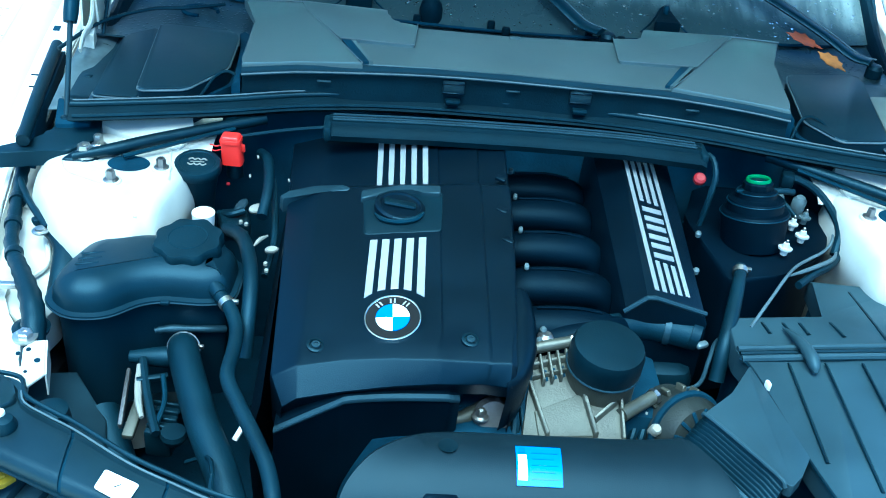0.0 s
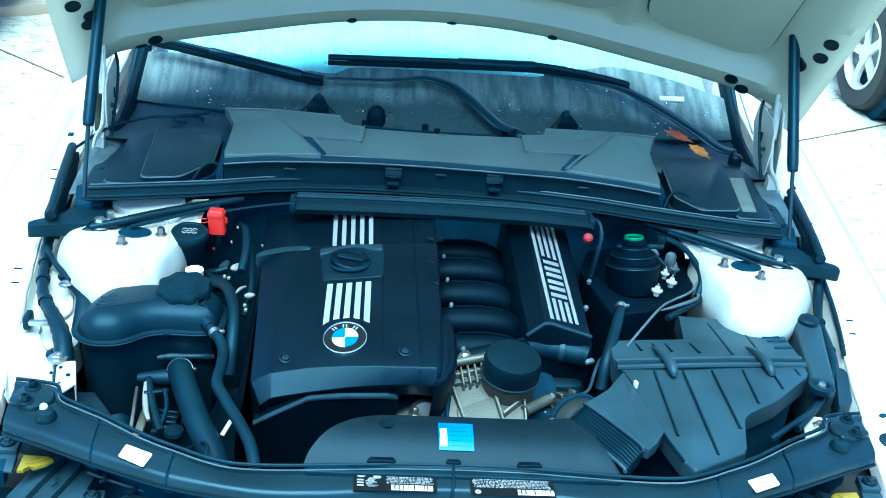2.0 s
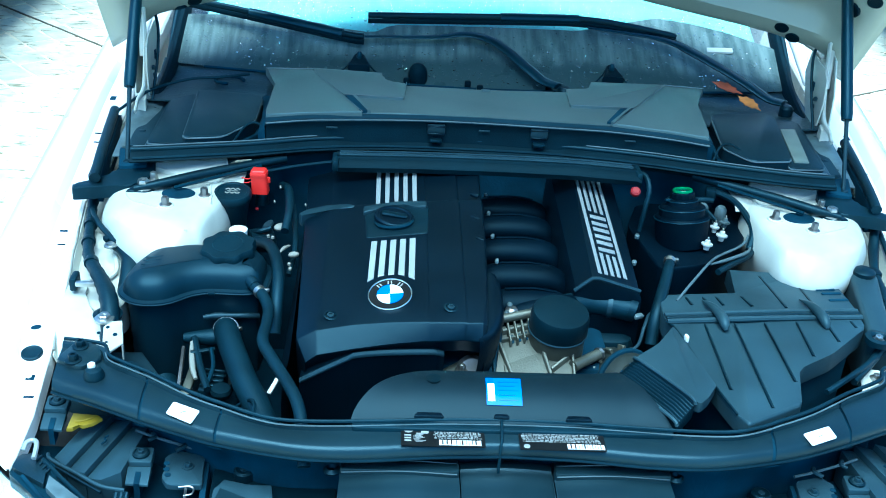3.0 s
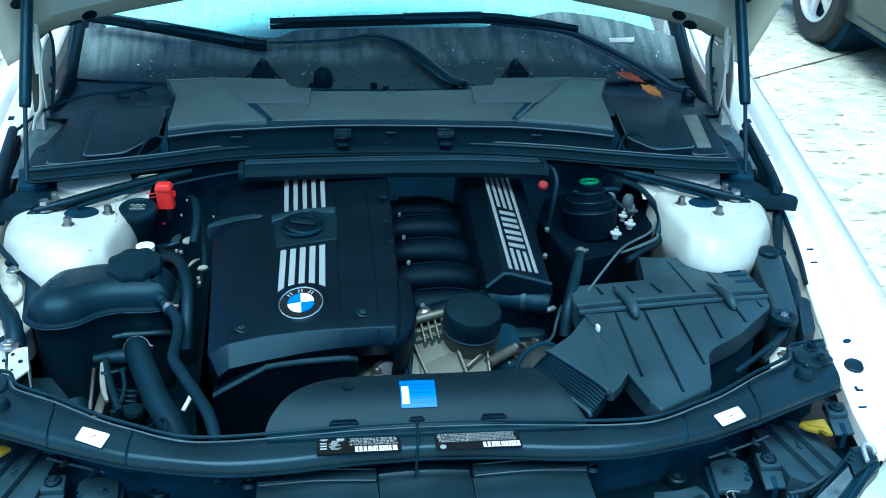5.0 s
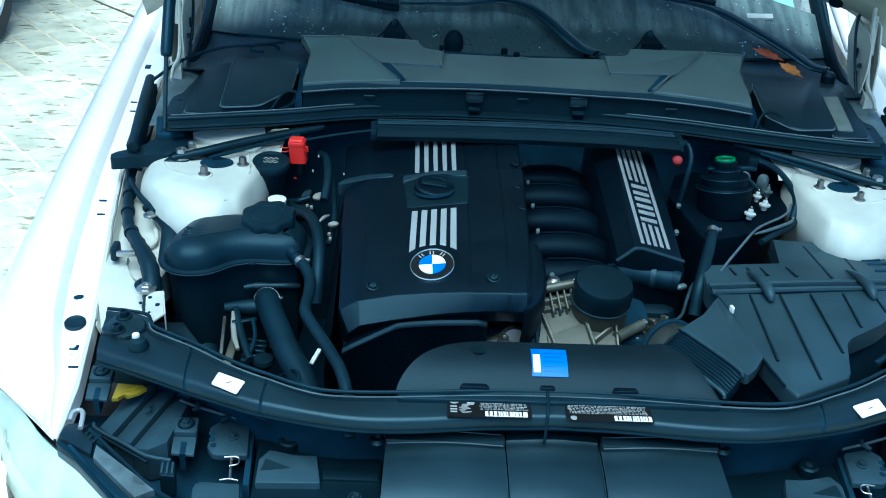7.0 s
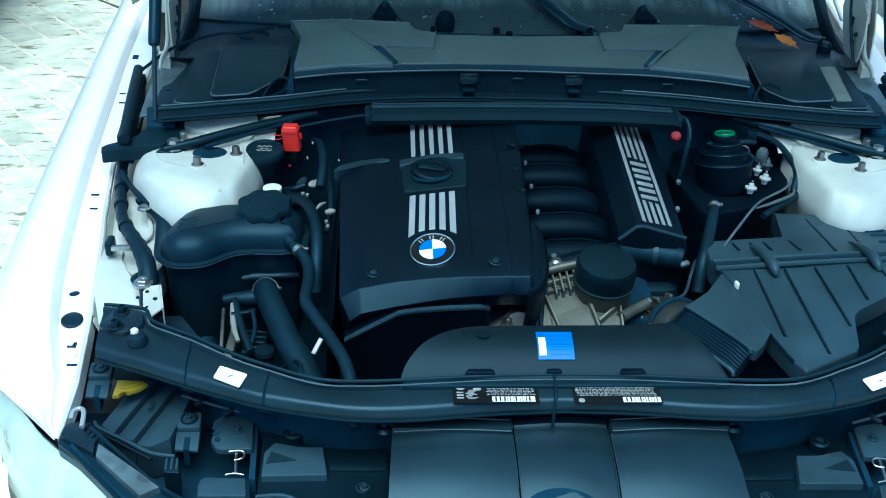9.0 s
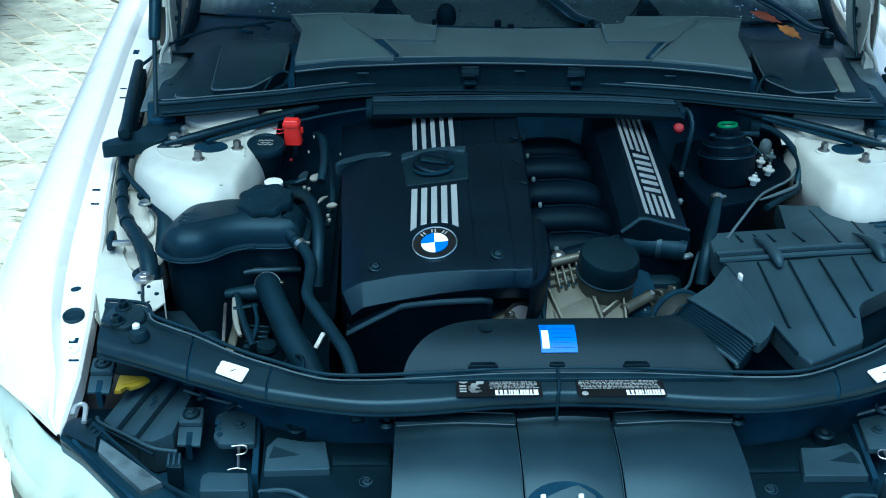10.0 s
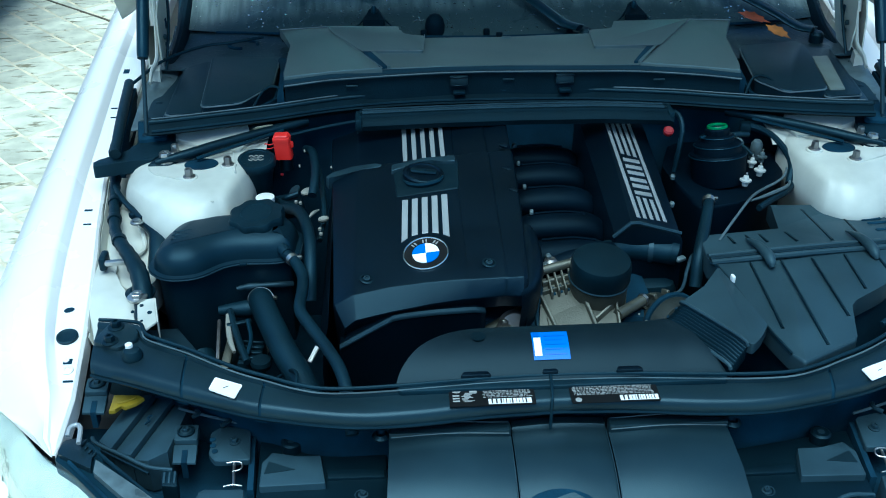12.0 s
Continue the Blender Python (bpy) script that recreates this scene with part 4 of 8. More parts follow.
def slam_panel():
    t = thing("radiator_support_panel", "black plastic front panel with stickers and labels", "front panel", (0, 0.03, 0.70))
    part("centre_panel", loft([r for r in slam_rows(-1, 0.452, 0, 24)] + slam_rows(1, 0, 0.412, 24)[1:]), FRONT, t)
    for s, in_, out_ in ((-1, 0.455, 0.667), (1, 0.415, 0.634)):
        for a in (in_, out_):
            # dark underlay put in for the shade inside the joint
            under = [[(x, y, z - 0.004) for x, y, z in r] for r in slam_rows(s, a - 0.012, a + 0.012, 3)]
            part("joint_backing", loft(under), DARK, t)
        part("side_panel", loft(slam_rows(s, in_ + 0.003, out_ - 0.0035)), FRONT, t)
        e = part("end_panel", loft(slam_rows(s, out_ + 0.0035, 1.0)), FRONT, t)
        # raised gusset, bolts and rubber buffer on the end
        g = [(sx(s, x, y), y) for x, y in ((0.652, 0.222), (0.618, 0.214), (0.600, 0.178), (0.625, 0.15), (0.668, 0.17))]
        part("boss", prism(rounded(g[::-s], 0.01), 0.735, 0.7505, 0.004), FRONT, e)
        for x, y in ((0.640, 0.205), (0.640, 0.168)):
            bolt(sx(s, x, y), y, 0.749, e, 0.008, 0.012, PLASTIC)
        b = part("rubber_buffer", lathe([(0.015, 0), (0.015, 0.006), (0.011, 0.014), (0.005, 0.016)], pose(sx(s, 0.602, 0.138), 0.138, 0.742), 20), RUBBER, e)
        part("buffer_tip", lathe([(0.006, 0), (0.0055, 0.006), (0.003, 0.008)], pose(sx(s, 0.606, 0.142), 0.143, 0.756), 12), WHITEPL if s < 0 else RUBBER, b)
        edge = smooth_path(REAR_EDGE, 4)
        part("edge_seal", tube([(sx(s, p.x, p.y + 0.004), p.y + 0.004, 0.750 - (0.003 if p.x > 0.6 else 0)) for p in edge[::2]], 0.0030, 8, 3), RUBBER, t, "double rubber edge seal")
        # pale lip line holds the panel's edge highlight in its colour
        part("seal_lip", tube([(sx(s, p.x, p.y - 0.006), p.y - 0.005, 0.7490) for p in edge[:-5:2]], 0.0013, 6, 3), RIMLINE, t)
    part("centre_rib", tube([(-0.032, 0.05, 0.752), (-0.034, 0.015, 0.746), (-0.036, 0.004, 0.735), (-0.037, -0.002, 0.70)], 0.0022, 8), RUBBER, t)
    for x, y, w in ((-0.135, 0.054, 0.022), (-0.032, 0.056, 0.012), (0.078, 0.054, 0.020)):
        part("clip", prism(rounded([(x - w, y - 0.006), (x + w, y - 0.006), (x + w * 0.55, y + 0.010), (x - w * 0.55, y + 0.010)], 0.004), 0.735, 0.757, 0.003), COVER, t)
    # dark sheet added behind the rear edge to keep the view below in shade
    wall = smooth_path(REAR_EDGE, 4)
    for s in (-1, 1):
        part("shade_wall", thicken(loft([[(sx(s, p.x, p.y), p.y - 0.008, 0.735), (sx(s, p.x, p.y), p.y - 0.012, 0.45)] for p in wall]), 0.002), DARK, t)
    # front lip strip
    part("front_lip", tube([(sx(-1, p.x, p.y), p.y - 0.001, 0.7245) for p in smooth_path(FRONT_EDGE, 3)[::-1]] + [(sx(1, p.x, p.y), p.y - 0.001, 0.7245) for p in smooth_path(FRONT_EDGE, 3)[1:]], 0.0028, 6, 2), PLASTIC, t)
    return t


slam_panel()


def sticker(quad, z, material, name, label, cat, h=0.0008):
    return single(name, prism(rounded(quad, 0.003), z - 0.0005, z + h, 0), material, label, cat)


for s in (-1, 1):
    q = [(-0.495, 0.080), (-0.455, 0.060), (-0.463, 0.031), (-0.501, 0.053)][::-1] if s < 0 else [(0.404, 0.045), (0.449, 0.065), (0.452, 0.039), (0.409, 0.019)][::-1]
    st = sticker(q, 0.7450, PAPER, "sticker", "blank white sticker on the front panel", "sticker")
    st["group"] = "white stickers"
    c = ((q[0][0] + q[2][0]) / 2, (q[0][1] + q[2][1]) / 2)
    part("pen_mark", tube([(c[0] - 0.003, c[1] - 0.002, 0.7460), (c[0] + 0.004, c[1] + 0.002, 0.7460)], 0.0006, 5, 2), INK, st)


def info_label(x0, x1, y0, y1, seed, name, label):
    """Black plate with lines of unreadable print and a barcode, as plain bars."""
    rnd = random.Random(seed)
    z = 0.7452
    p = single(name, prism(rounded(rect(x0, y0, x1, y1), 0.002), z - 0.0006, z + 0.0004, 0), INK, label, "label")
    bm = bmesh.new()
    w, h = x1 - x0, y1 - y0
    left = x0 + (0.38 * w if seed == 1 else 0.02 * w)
    for r in range(8):
        y = y1 - 0.08 * h - r * 0.072 * h
        x = left + rnd.uniform(0, 0.03) * w
        while x < x1 - 0.06 * w:
            l = rnd.uniform(0.006, 0.045) * w
            if x + l > x1 - 0.03 * w:
                break
            prism(rect(x, y - rnd.uniform(0.022, 0.042) * h, x + l, y), z, z + 0.0009, 0, bm=bm)
            x += l + rnd.uniform(0.006, 0.022) * w
    part("print_line", bm, GREYINK, p)
    bx0, bx1 = (x0 + 0.45 * w, x0 + 0.95 * w) if seed == 1 else (x0 + 0.55 * w, x0 + 0.98 * w)
    code = part("barcode_field", prism(rect(bx0, y0 + 0.06 * h, bx1, y0 + 0.30 * h), z, z + 0.0009, 0), PAPER, p)
    bm, x = bmesh.new(), bx0 + 0.004
    while x < bx1 - 0.005:
        l = rnd.choice((0.0006, 0.0012, 0.002))
        prism(rect(x, y0 + 0.08 * h, x + l, y0 + 0.28 * h), z + 0.001, z + 0.0014, 0, bm=bm)
        x += l + rnd.choice((0.002, 0.003, 0.004))
    part("barcode_bars", bm, INK, code)
    if seed == 1:
        part("round_mark", lathe([(0.007, 0), (0.007, 0.0006)], pose(x0 + 0.09 * w, y1 - 0.2 * h, z), 20), GREYINK, p)
        bm = bmesh.new()
        prism(rect(x0 + 0.20 * w, y1 - 0.26 * h, x0 + 0.36 * w, y1 - 0.17 * h), z, z + 0.0009, 0, bm=bm)
        prism(rect(x0 + 0.24 * w, y1 - 0.36 * h, x0 + 0.33 * w, y1 - 0.27 * h), z, z + 0.0009, 0, bm=bm)
        for r in range(9):
            a = x0 + rnd.uniform(0.14, 0.22) * w
            prism(rect(a, y1 - (0.40 + 0.05 * r) * h, a + rnd.uniform(0.05, 0.15) * w, y1 - (0.375 + 0.05 * r) * h), z, z + 0.0009, 0, bm=bm)
        for r in range(3):
            prism(rect(x0 + 0.04 * w, y1 - (0.52 + 0.13 * r) * h, x0 + 0.12 * w, y1 - (0.46 + 0.13 * r) * h), z, z + 0.0009, 0, bm=bm)
        part("pictogram", bm, GREYINK, p)
    else:
        part("round_mark", lathe([(0.0045, 0), (0.0045, 0.0006)], pose(x0 + 0.08 * w, y0 + 0.16 * h, z), 16), GREYINK, p)
    return p


info_label(-0.174, -0.058, -0.004, 0.040, 1, "oil_label", "black label with pale print, barcode and oil-can mark")
info_label(-0.010, 0.110, -0.006, 0.038, 2, "notice_label", "black notice label with dense pale print and barcode")


# ---- intake scoop and air filter box ----
def scoop_z(x, y):
    return 0.779 - 6.0 * (y - 0.115) ** 2 - 0.05 * max(0, -0.15 - x)


def intake_scoop():
    t = thing("intake_scoop", "matt black air intake duct behind the front panel", "air duct", (0, 0.07, 0.70))
    line = smooth_path([(-0.250, 0.030), (-0.236, 0.070), (-0.200, 0.112), (-0.14, 0.139), (-0.04, 0.143), (0.08, 0.145), (0.128, 0.152), (0.146, 0.158)], 6)
    rows = []
    for p in line:
        x1, y1 = p.x, p.y
        f = Vector((max(-0.245, x1 + 0.0), 0.032))
        row = []
        for v, dz in ((0.0, -0.12), (0.0, -0.014), (0.03, -0.004), (0.1, 0.0), (0.35, 0), (0.65, 0), (0.9, -0.001), (1.0, -0.004)):
            q = Vector((x1, y1)).lerp(f, v)
            row.append((q.x, q.y, scoop_z(q.x, q.y) + dz))
        row.append((f.x, 0.030, 0.70))
        rows.append(row)
    # front right part slants along the bellows
    for x1, y1, x2 in ((0.153, 0.150, 0.166), (0.177, 0.109, 0.184), (0.200, 0.070, 0.204), (0.214, 0.044, 0.215)):
        rows.append([(x1 + (x2 - x1) * v, y1 + (0.032 - y1) * v, scoop_z(x1, y1 + (0.032 - y1) * v) + dz) for v, dz in ((0.0, -0.12), (0.0, -0.014), (0.03, -0.004), (0.1, 0.0), (0.35, 0), (0.65, 0), (0.9, -0.001), (1.0, -0.004))] + [(x2, 0.030, 0.70)])
    part("duct", loft(rows), SCOOP, t)
    part("front_lip", prism(rounded(rect(-0.243, 0.028, 0.212, 0.046), 0.006), 0.735, 0.7495, 0.003), RUBBER, t, "dull front lip")
    part("dimple", lathe([(0.010, 0.0), (0.011, 0.0015), (0.006, 0.001)], pose(-0.128, 0.108, scoop_z(-0.128, 0.108) - 0.0005), 18), PLASTIC, t)
    return t


intake_scoop()
bs = plane3((-0.051, 0.108, 0.7805), (0.001, 0.07, 0.7695), (-0.051, 0.07, 0.7695))
st = single("service_sticker", thicken(loft([[(x, 0.066 + 0.046 * i / 8, scoop_z(x, 0.066 + 0.046 * i / 8) + 0.0012) for x in (-0.053, -0.036, -0.019, -0.002)] for i in range(9)]), 0.0012), BLUE, "bright blue service sticker with pale column", "sticker")


def on_sticker(name, x0, y0, x1, y1, material):
    part(name, thicken(loft([[(x, y0 + (y1 - y0) * i / 5, scoop_z(x, y0 + (y1 - y0) * i / 5) + 0.0018) for x in (x0, (x0 + x1) / 2, x1)] for i in range(6)]), 0.0005), material, st)


on_sticker("side_column", -0.051, 0.071, -0.041, 0.100, PAPER)
on_sticker("round_mark", -0.050, 0.1025, -0.0425, 0.1095, BLUE2)
for k in range(5):
    y = 0.103 - 0.0075 * k
    on_sticker("print_line", -0.036, y - 0.0008, -0.006 - 0.005 * (k % 2), y + 0.0008, BLUE2)


def air_box():
    t = thing("air_filter_box", "ribbed black plastic air filter housing", "air filter box", (0.43, 0.3, 0.6))

    def top(x, y):
        return 0.752 + 0.012 * math.exp(-((y - 0.30) / 0.2) ** 2) - 0.02 * max(0, 0.30 - x) * 2

    out = [(0.268, 0.408), (0.413, 0.415), (0.421, 0.515), (0.560, 0.503), (0.606, 0.455), (0.606, 0.368), (0.598, 0.312), (0.513, 0.232), (0.454, 0.195), (0.442, 0.181), (0.420, 0.102), (0.326, 0.052), (0.312, 0.078), (0.299, 0.135), (0.270, 0.300), (0.262, 0.325)]
    part("lid", prism(rounded(out[::-1], 0.006), 0.728, top, 0.005, 3), AIRBOX, t)
    base = [(0.44 + (x - 0.44) * 0.9, 0.31 + (y - 0.31) * 0.9) for x, y in out]
    # tray in the dark colour for the shade under the lid
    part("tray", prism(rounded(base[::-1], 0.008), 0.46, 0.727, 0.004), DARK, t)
    # double ridge, a darker rod between as the step's shade, and tapered clamping lugs across it
    for dy, r in ((0.0, 0.0045), (-0.020, 0.0050)):
        part("ridge", tube([(0.263, 0.330 + dy, top(0.266, 0.33) + 0.002), (0.43, 0.349 + dy, top(0.43, 0.35) + 0.002), (0.604, 0.364 + dy, top(0.60, 0.36) + 0.002)], r, 8, 3), AIRBOX, t)
    part("ridge_gap", tube([(0.264, 0.320, top(0.266, 0.32) + 0.001), (0.43, 0.339, top(0.43, 0.34) + 0.001), (0.604, 0.354, top(0.60, 0.35) + 0.001)], 0.0045, 8, 3), PLASTIC, t)
    for x, y in ((0.352, 0.332), (0.527, 0.348)):
        z = top(x, y)
        part("clamp_lug", tube([(x - 0.012, y + 0.050, z + 0.001), (x - 0.008, y + 0.030, z + 0.007), (x - 0.003, y + 0.006, z + 0.011), (x + 0.002, y - 0.020, z + 0.010), (x + 0.003, y - 0.036, z + 0.006), (x + 0.003, y - 0.044, z + 0.001)], [0.001, 0.0045, 0.0075, 0.0090, 0.0075, 0.003], 12), AIRBOX, t)
    # moulded grooves on the lid, laid on as darker rods for their shade
    ribs = [(0.325, 0.307, 0.320, 0.133), (0.376, 0.312, 0.372, 0.091), (0.428, 0.316, 0.427, 0.157), (0.484, 0.322, 0.479, 0.224), (0.535, 0.326, 0.536, 0.268), (0.580, 0.332, 0.582, 0.312),
            (0.473, 0.489, 0.483, 0.372), (0.531, 0.490, 0.536, 0.376), (0.315, 0.396, 0.319, 0.372), (0.345, 0.398, 0.350, 0.374), (0.369, 0.400, 0.374, 0.374), (0.415, 0.406, 0.424, 0.374)]
    for x0, y0, x1, y1 in ribs:
        part("groove", tube([(x0, y0, top(x0, y0) - 0.0003), ((x0 + x1) / 2, (y0 + y1) / 2, top((x0 + x1) / 2, (y0 + y1) / 2) - 0.0003), (x1, y1, top(x1, y1) - 0.0003)], [0.0014, 0.0018, 0.0022], 6, 3), PLASTIC, t)
        part("groove_edge", tube([(x0 + 0.0028, y0, top(x0, y0) - 0.0002), (x1 + 0.0032, y1, top(x1, y1) - 0.0002)], 0.0009, 6, 2), AIRBOX, t)
    part("long_groove", tube([(0.262, 0.312, 0.763), (0.272, 0.295, 0.7625), (0.284, 0.220, 0.762), (0.299, 0.135, 0.758), (0.314, 0.074, 0.755)], 0.0024, 6, 3), PLASTIC, t)
    for x, y in ((0.572, 0.458), (0.578, 0.443), (0.584, 0.429), (0.588, 0.405)):
        part("vent_slot", block((0.036, 0.006, 0.003), pose(x, y, top(x, y) + 0.0006, 0, 0, 6), 0.001, 1), DARK, t)
    part("white_peg", block((0.005, 0.010, 0.012), pose(0.281, 0.255, 0.768, 0, 0, 10), 0.0015), WHITEPL, t, "small white plastic peg")
    # flat throat from the lid down to the bellows
    a0, a1 = Vector((0.186, 0.199, 0.764)), Vector((0.254, 0.090, 0.764))
    throat = [(a0.x, a0.y), (a1.x, a1.y), (0.262, 0.085), (0.278, 0.102), (0.298, 0.134), (0.284, 0.218), (0.270, 0.296), (0.262, 0.284), (0.232, 0.240)]
    part("throat", prism(rounded(throat, 0.004), 0.748, lambda x, y: 0.7655 - 0.02 * max(0, x - 0.25), 0.004, 3), AIRBOX, t)
    part("throat_rim", tube([(a0.x, a0.y + 0.002, 0.762), tuple(a0.lerp(a1, 0.1) + Vector((0, 0, 0.0035))), tuple(a0.lerp(a1, 0.9) + Vector((0, 0, 0.0035))), (a1.x + 0.001, a1.y - 0.002, 0.760)], 0.0028, 8, 4), AIRBOX, t)
    # bellows of nine folds
    rows = []
    s0, s1 = Vector((0.150, 0.156, 0.762)), Vector((0.218, 0.044, 0.760))
    for j in range(73):
        u = j / 72
        p0, p1 = s0.lerp(a0, u), s1.lerp(a1, u)
        fold = 0.0022 * math.cos(2 * math.pi * 8 * u)
        rows.append([(p0.x, p0.y, 0.735)] + [tuple(p0.lerp(p1, v / 12) + Vector((0, 0, 0.004 * min(1.0, 6 * min(v / 12, 1 - v / 12)) - 0.004 + fold))) for v in range(13)] + [(p1.x, p1.y, 0.735)])
    part("bellows", loft(rows, True), PLASTIC, t, "folded rubber bellows", sharp=80)
    part("bellows_rim", tube([tuple(s0 + Vector((-0.002, -0.002, -0.002))), tuple(s0.lerp(s1, 0.1) + Vector((-0.002, -0.002, 0.003))), tuple(s0.lerp(s1, 0.9) + Vector((-0.002, -0.002, 0.003))), tuple(s1 + Vector((-0.001, -0.003, -0.004)))], 0.0030, 8, 4), AIRBOX, t)
    # upright snorkel with an eyelet along the wing
    arm = part("snorkel", prism(rounded([(0.600, 0.290), (0.640, 0.282), (0.690, 0.490), (0.640, 0.500)], 0.012), 0.66, lambda x, y: 0.755 + 0.08 * (y - 0.28), 0.008, 3), AIRBOX, t)
    part("eyelet", lathe([(0.022, 0.0), (0.022, 0.010), (0.014, 0.012), (0.010, 0.008), (0.010, 0.002)], pose(0.612, 0.287, 0.752), 20), RUBBER, arm)
    bolt(0.612, 0.287, 0.755, arm, 0.007, 0.01, STEEL)
    part("cap", lathe([(0.020, 0), (0.020, 0.012), (0.014, 0.016)], pose(0.663, 0.487, 0.765), 18), PLASTIC, arm)
    return t


air_box()


# ---- cowl: filter cover, side boxes, seal rail and cross beam ----
def cowl_cover():
    t = thing("cabin_filter_cover", "black plastic cabin filter cover with moulded steps", "filter cover", (0, 0.87, 0.85))

    def top(x, y):
        return 0.921 + 0.075 * (y - 0.79) - 0.05 * max(0, abs(x) - 0.36)

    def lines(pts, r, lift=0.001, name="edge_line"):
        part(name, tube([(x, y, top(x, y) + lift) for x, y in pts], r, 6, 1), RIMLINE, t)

    mid = [(-0.30, 0.925), (-0.205, 0.9315), (-0.165, 0.9300), (-0.007, 0.9265), (0.094, 0.932), (0.205, 0.940), (0.30, 0.93), (0.245, 0.785), (0.128, 0.790), (-0.02, 0.797), (-0.141, 0.797), (-0.262, 0.789)]
    part("middle_lid", prism(mid[::-1], lambda x, y: top(x, y) - 0.012, lambda x, y: top(x, y) - 0.001, 0.003), COWL, t)
    wings = ([(-0.461, 0.988), (-0.362, 0.986), (-0.352, 0.954), (-0.298, 0.864), (-0.254, 0.786), (-0.355, 0.776), (-0.437, 0.763), (-0.440, 0.790), (-0.431, 0.908)],
             [(0.469, 0.991), (0.384, 0.989), (0.369, 0.966), (0.297, 0.862), (0.236, 0.784), (0.342, 0.764), (0.421, 0.747), (0.426, 0.775), (0.432, 0.901)])
    fields = ([(-0.362, 0.986), (-0.219, 0.977), (-0.217, 0.953), (-0.203, 0.934), (-0.168, 0.930), (-0.174, 0.857), (-0.294, 0.862), (-0.352, 0.954)],
              [(0.384, 0.989), (0.223, 0.981), (0.211, 0.944), (0.164, 0.940), (0.162, 0.860), (0.293, 0.860), (0.367, 0.966)])
    slots = ([(-0.290, 0.859), (-0.275, 0.859), (-0.2445, 0.792), (-0.258, 0.790)], [(0.264, 0.856), (0.286, 0.858), (0.240, 0.789), (0.226, 0.790)])
    for s, wing, field, slot in zip((-1, 1), wings, fields, slots):
        part("side_lid", prism(wing if s > 0 else wing[::-1], lambda x, y: top(x, y) - 0.012, lambda x, y: top(x, y) + 0.003, 0.003), COWL, t)
        part("raised_field", prism(rounded(field if s > 0 else field[::-1], 0.006), lambda x, y: top(x, y) - 0.012, lambda x, y: top(x, y) + 0.005, 0.004), COWL, t)
        part("drain_slot", prism(slot if s > 0 else slot[::-1], 0.90, lambda x, y: top(x, y) + 0.0042, 0), DARK, t)
        part("slot_wall", prism([(x - s * 0.0065, y) for x, y in slot[1:3]] + [slot[2], slot[1]], 0.90, lambda x, y: top(x, y) + 0.0048, 0), COWL, t)
        # ridges worn pale; the rear edge line paints its lit rim
        a = [wing[1], wing[2], wing[3], wing[4]]
        lines(a, 0.0011, 0.0035)
        lines([field[-2], field[-3]], 0.0009, 0.0045)
        lines([field[-3], field[-4], (field[-4][0], field[-4][1] + 0.004)], 0.0007, 0.0045)
        lines([wing[0], wing[1], field[1]], 0.0016, 0.003, "rear_edge")
        g = [(wing[0][0] + s * 0.012, 0.996), (wing[0][0], 0.990), (wing[-1][0] - s * 0.004, 0.905), (wing[-2][0], 0.785), (wing[-3][0] + s * 0.002, 0.757), (wing[-3][0] + s * 0.016, 0.760), (wing[-1][0] + s * 0.022, 0.83), (wing[-1][0] + s * 0.026, 0.90)]
        part("side_gusset", prism(g[::-1] if s > 0 else g, 0.84, lambda x, y: 0.900 - 0.9 * max(0, abs(x) - 0.435), 0.004), DARK, t)
    # stepped front edge
    front = [(-0.437, 0.763), (-0.355, 0.776), (-0.252, 0.788), (-0.141, 0.7965), (-0.02, 0.7965), (0.128, 0.790), (0.236, 0.784), (0.342, 0.764), (0.422, 0.747)]
    line = smooth_path(front, 4)
    part("front_step", loft([[(p.x, p.y + 0.004, top(p.x, p.y) - 0.0012), (p.x, p.y - 0.001, top(p.x, p.y) - 0.003), (p.x, p.y - 0.0025, top(p.x, p.y) - 0.009), (p.x, p.y - 0.007, top(p.x, p.y) - 0.0105), (p.x, p.y - 0.008, top(p.x, p.y) - 0.014), (p.x, p.y + 0.002, top(p.x, p.y) - 0.016)] for p in line]), BOXLID, t)
    # pale bead painted as the highlight of the front edge
    part("front_bead", tube([(p.x, p.y - 0.0075, top(p.x, p.y) - 0.0115) for p in line[::2]], 0.0014, 6, 2), RIMLINE, t)
    part("front_face", loft([[(p.x, p.y + 0.002, top(p.x, p.y) - 0.012), (p.x, p.y - 0.001, top(p.x, p.y) - 0.035), (p.x, p.y - 0.010, 0.860)] for p in line]), SEALRUB, t)
    for x, y in ((-0.312, 0.774), (-0.014, 0.790), (0.273, 0.771)):
        part("slot", block((0.022, 0.004, 0.003), pose(x, y, 0.894), 0.001, 1), EDGE, t)
    for x in (-0.109, 0.094):
        c = part("clip", block((0.034, 0.008, 0.020), pose(x, 0.787, 0.894), 0.002), EDGE, t, "greyed moulded clip")
        for dz in (0.008, -0.008):
            part("clip_edge", block((0.036, 0.003, 0.003), pose(x, 0.7825, 0.894 + dz), 0.001, 1), COVER, c)
        part("clip_foot", block((0.024, 0.014, 0.008), pose(x, 0.778, 0.874), 0.003), RUBBER, c)
    part("tab", block((0.02, 0.008, 0.008), pose(-0.005, 0.922, 0.929), 0.003), COWL, t)
    return t


cowl_cover()


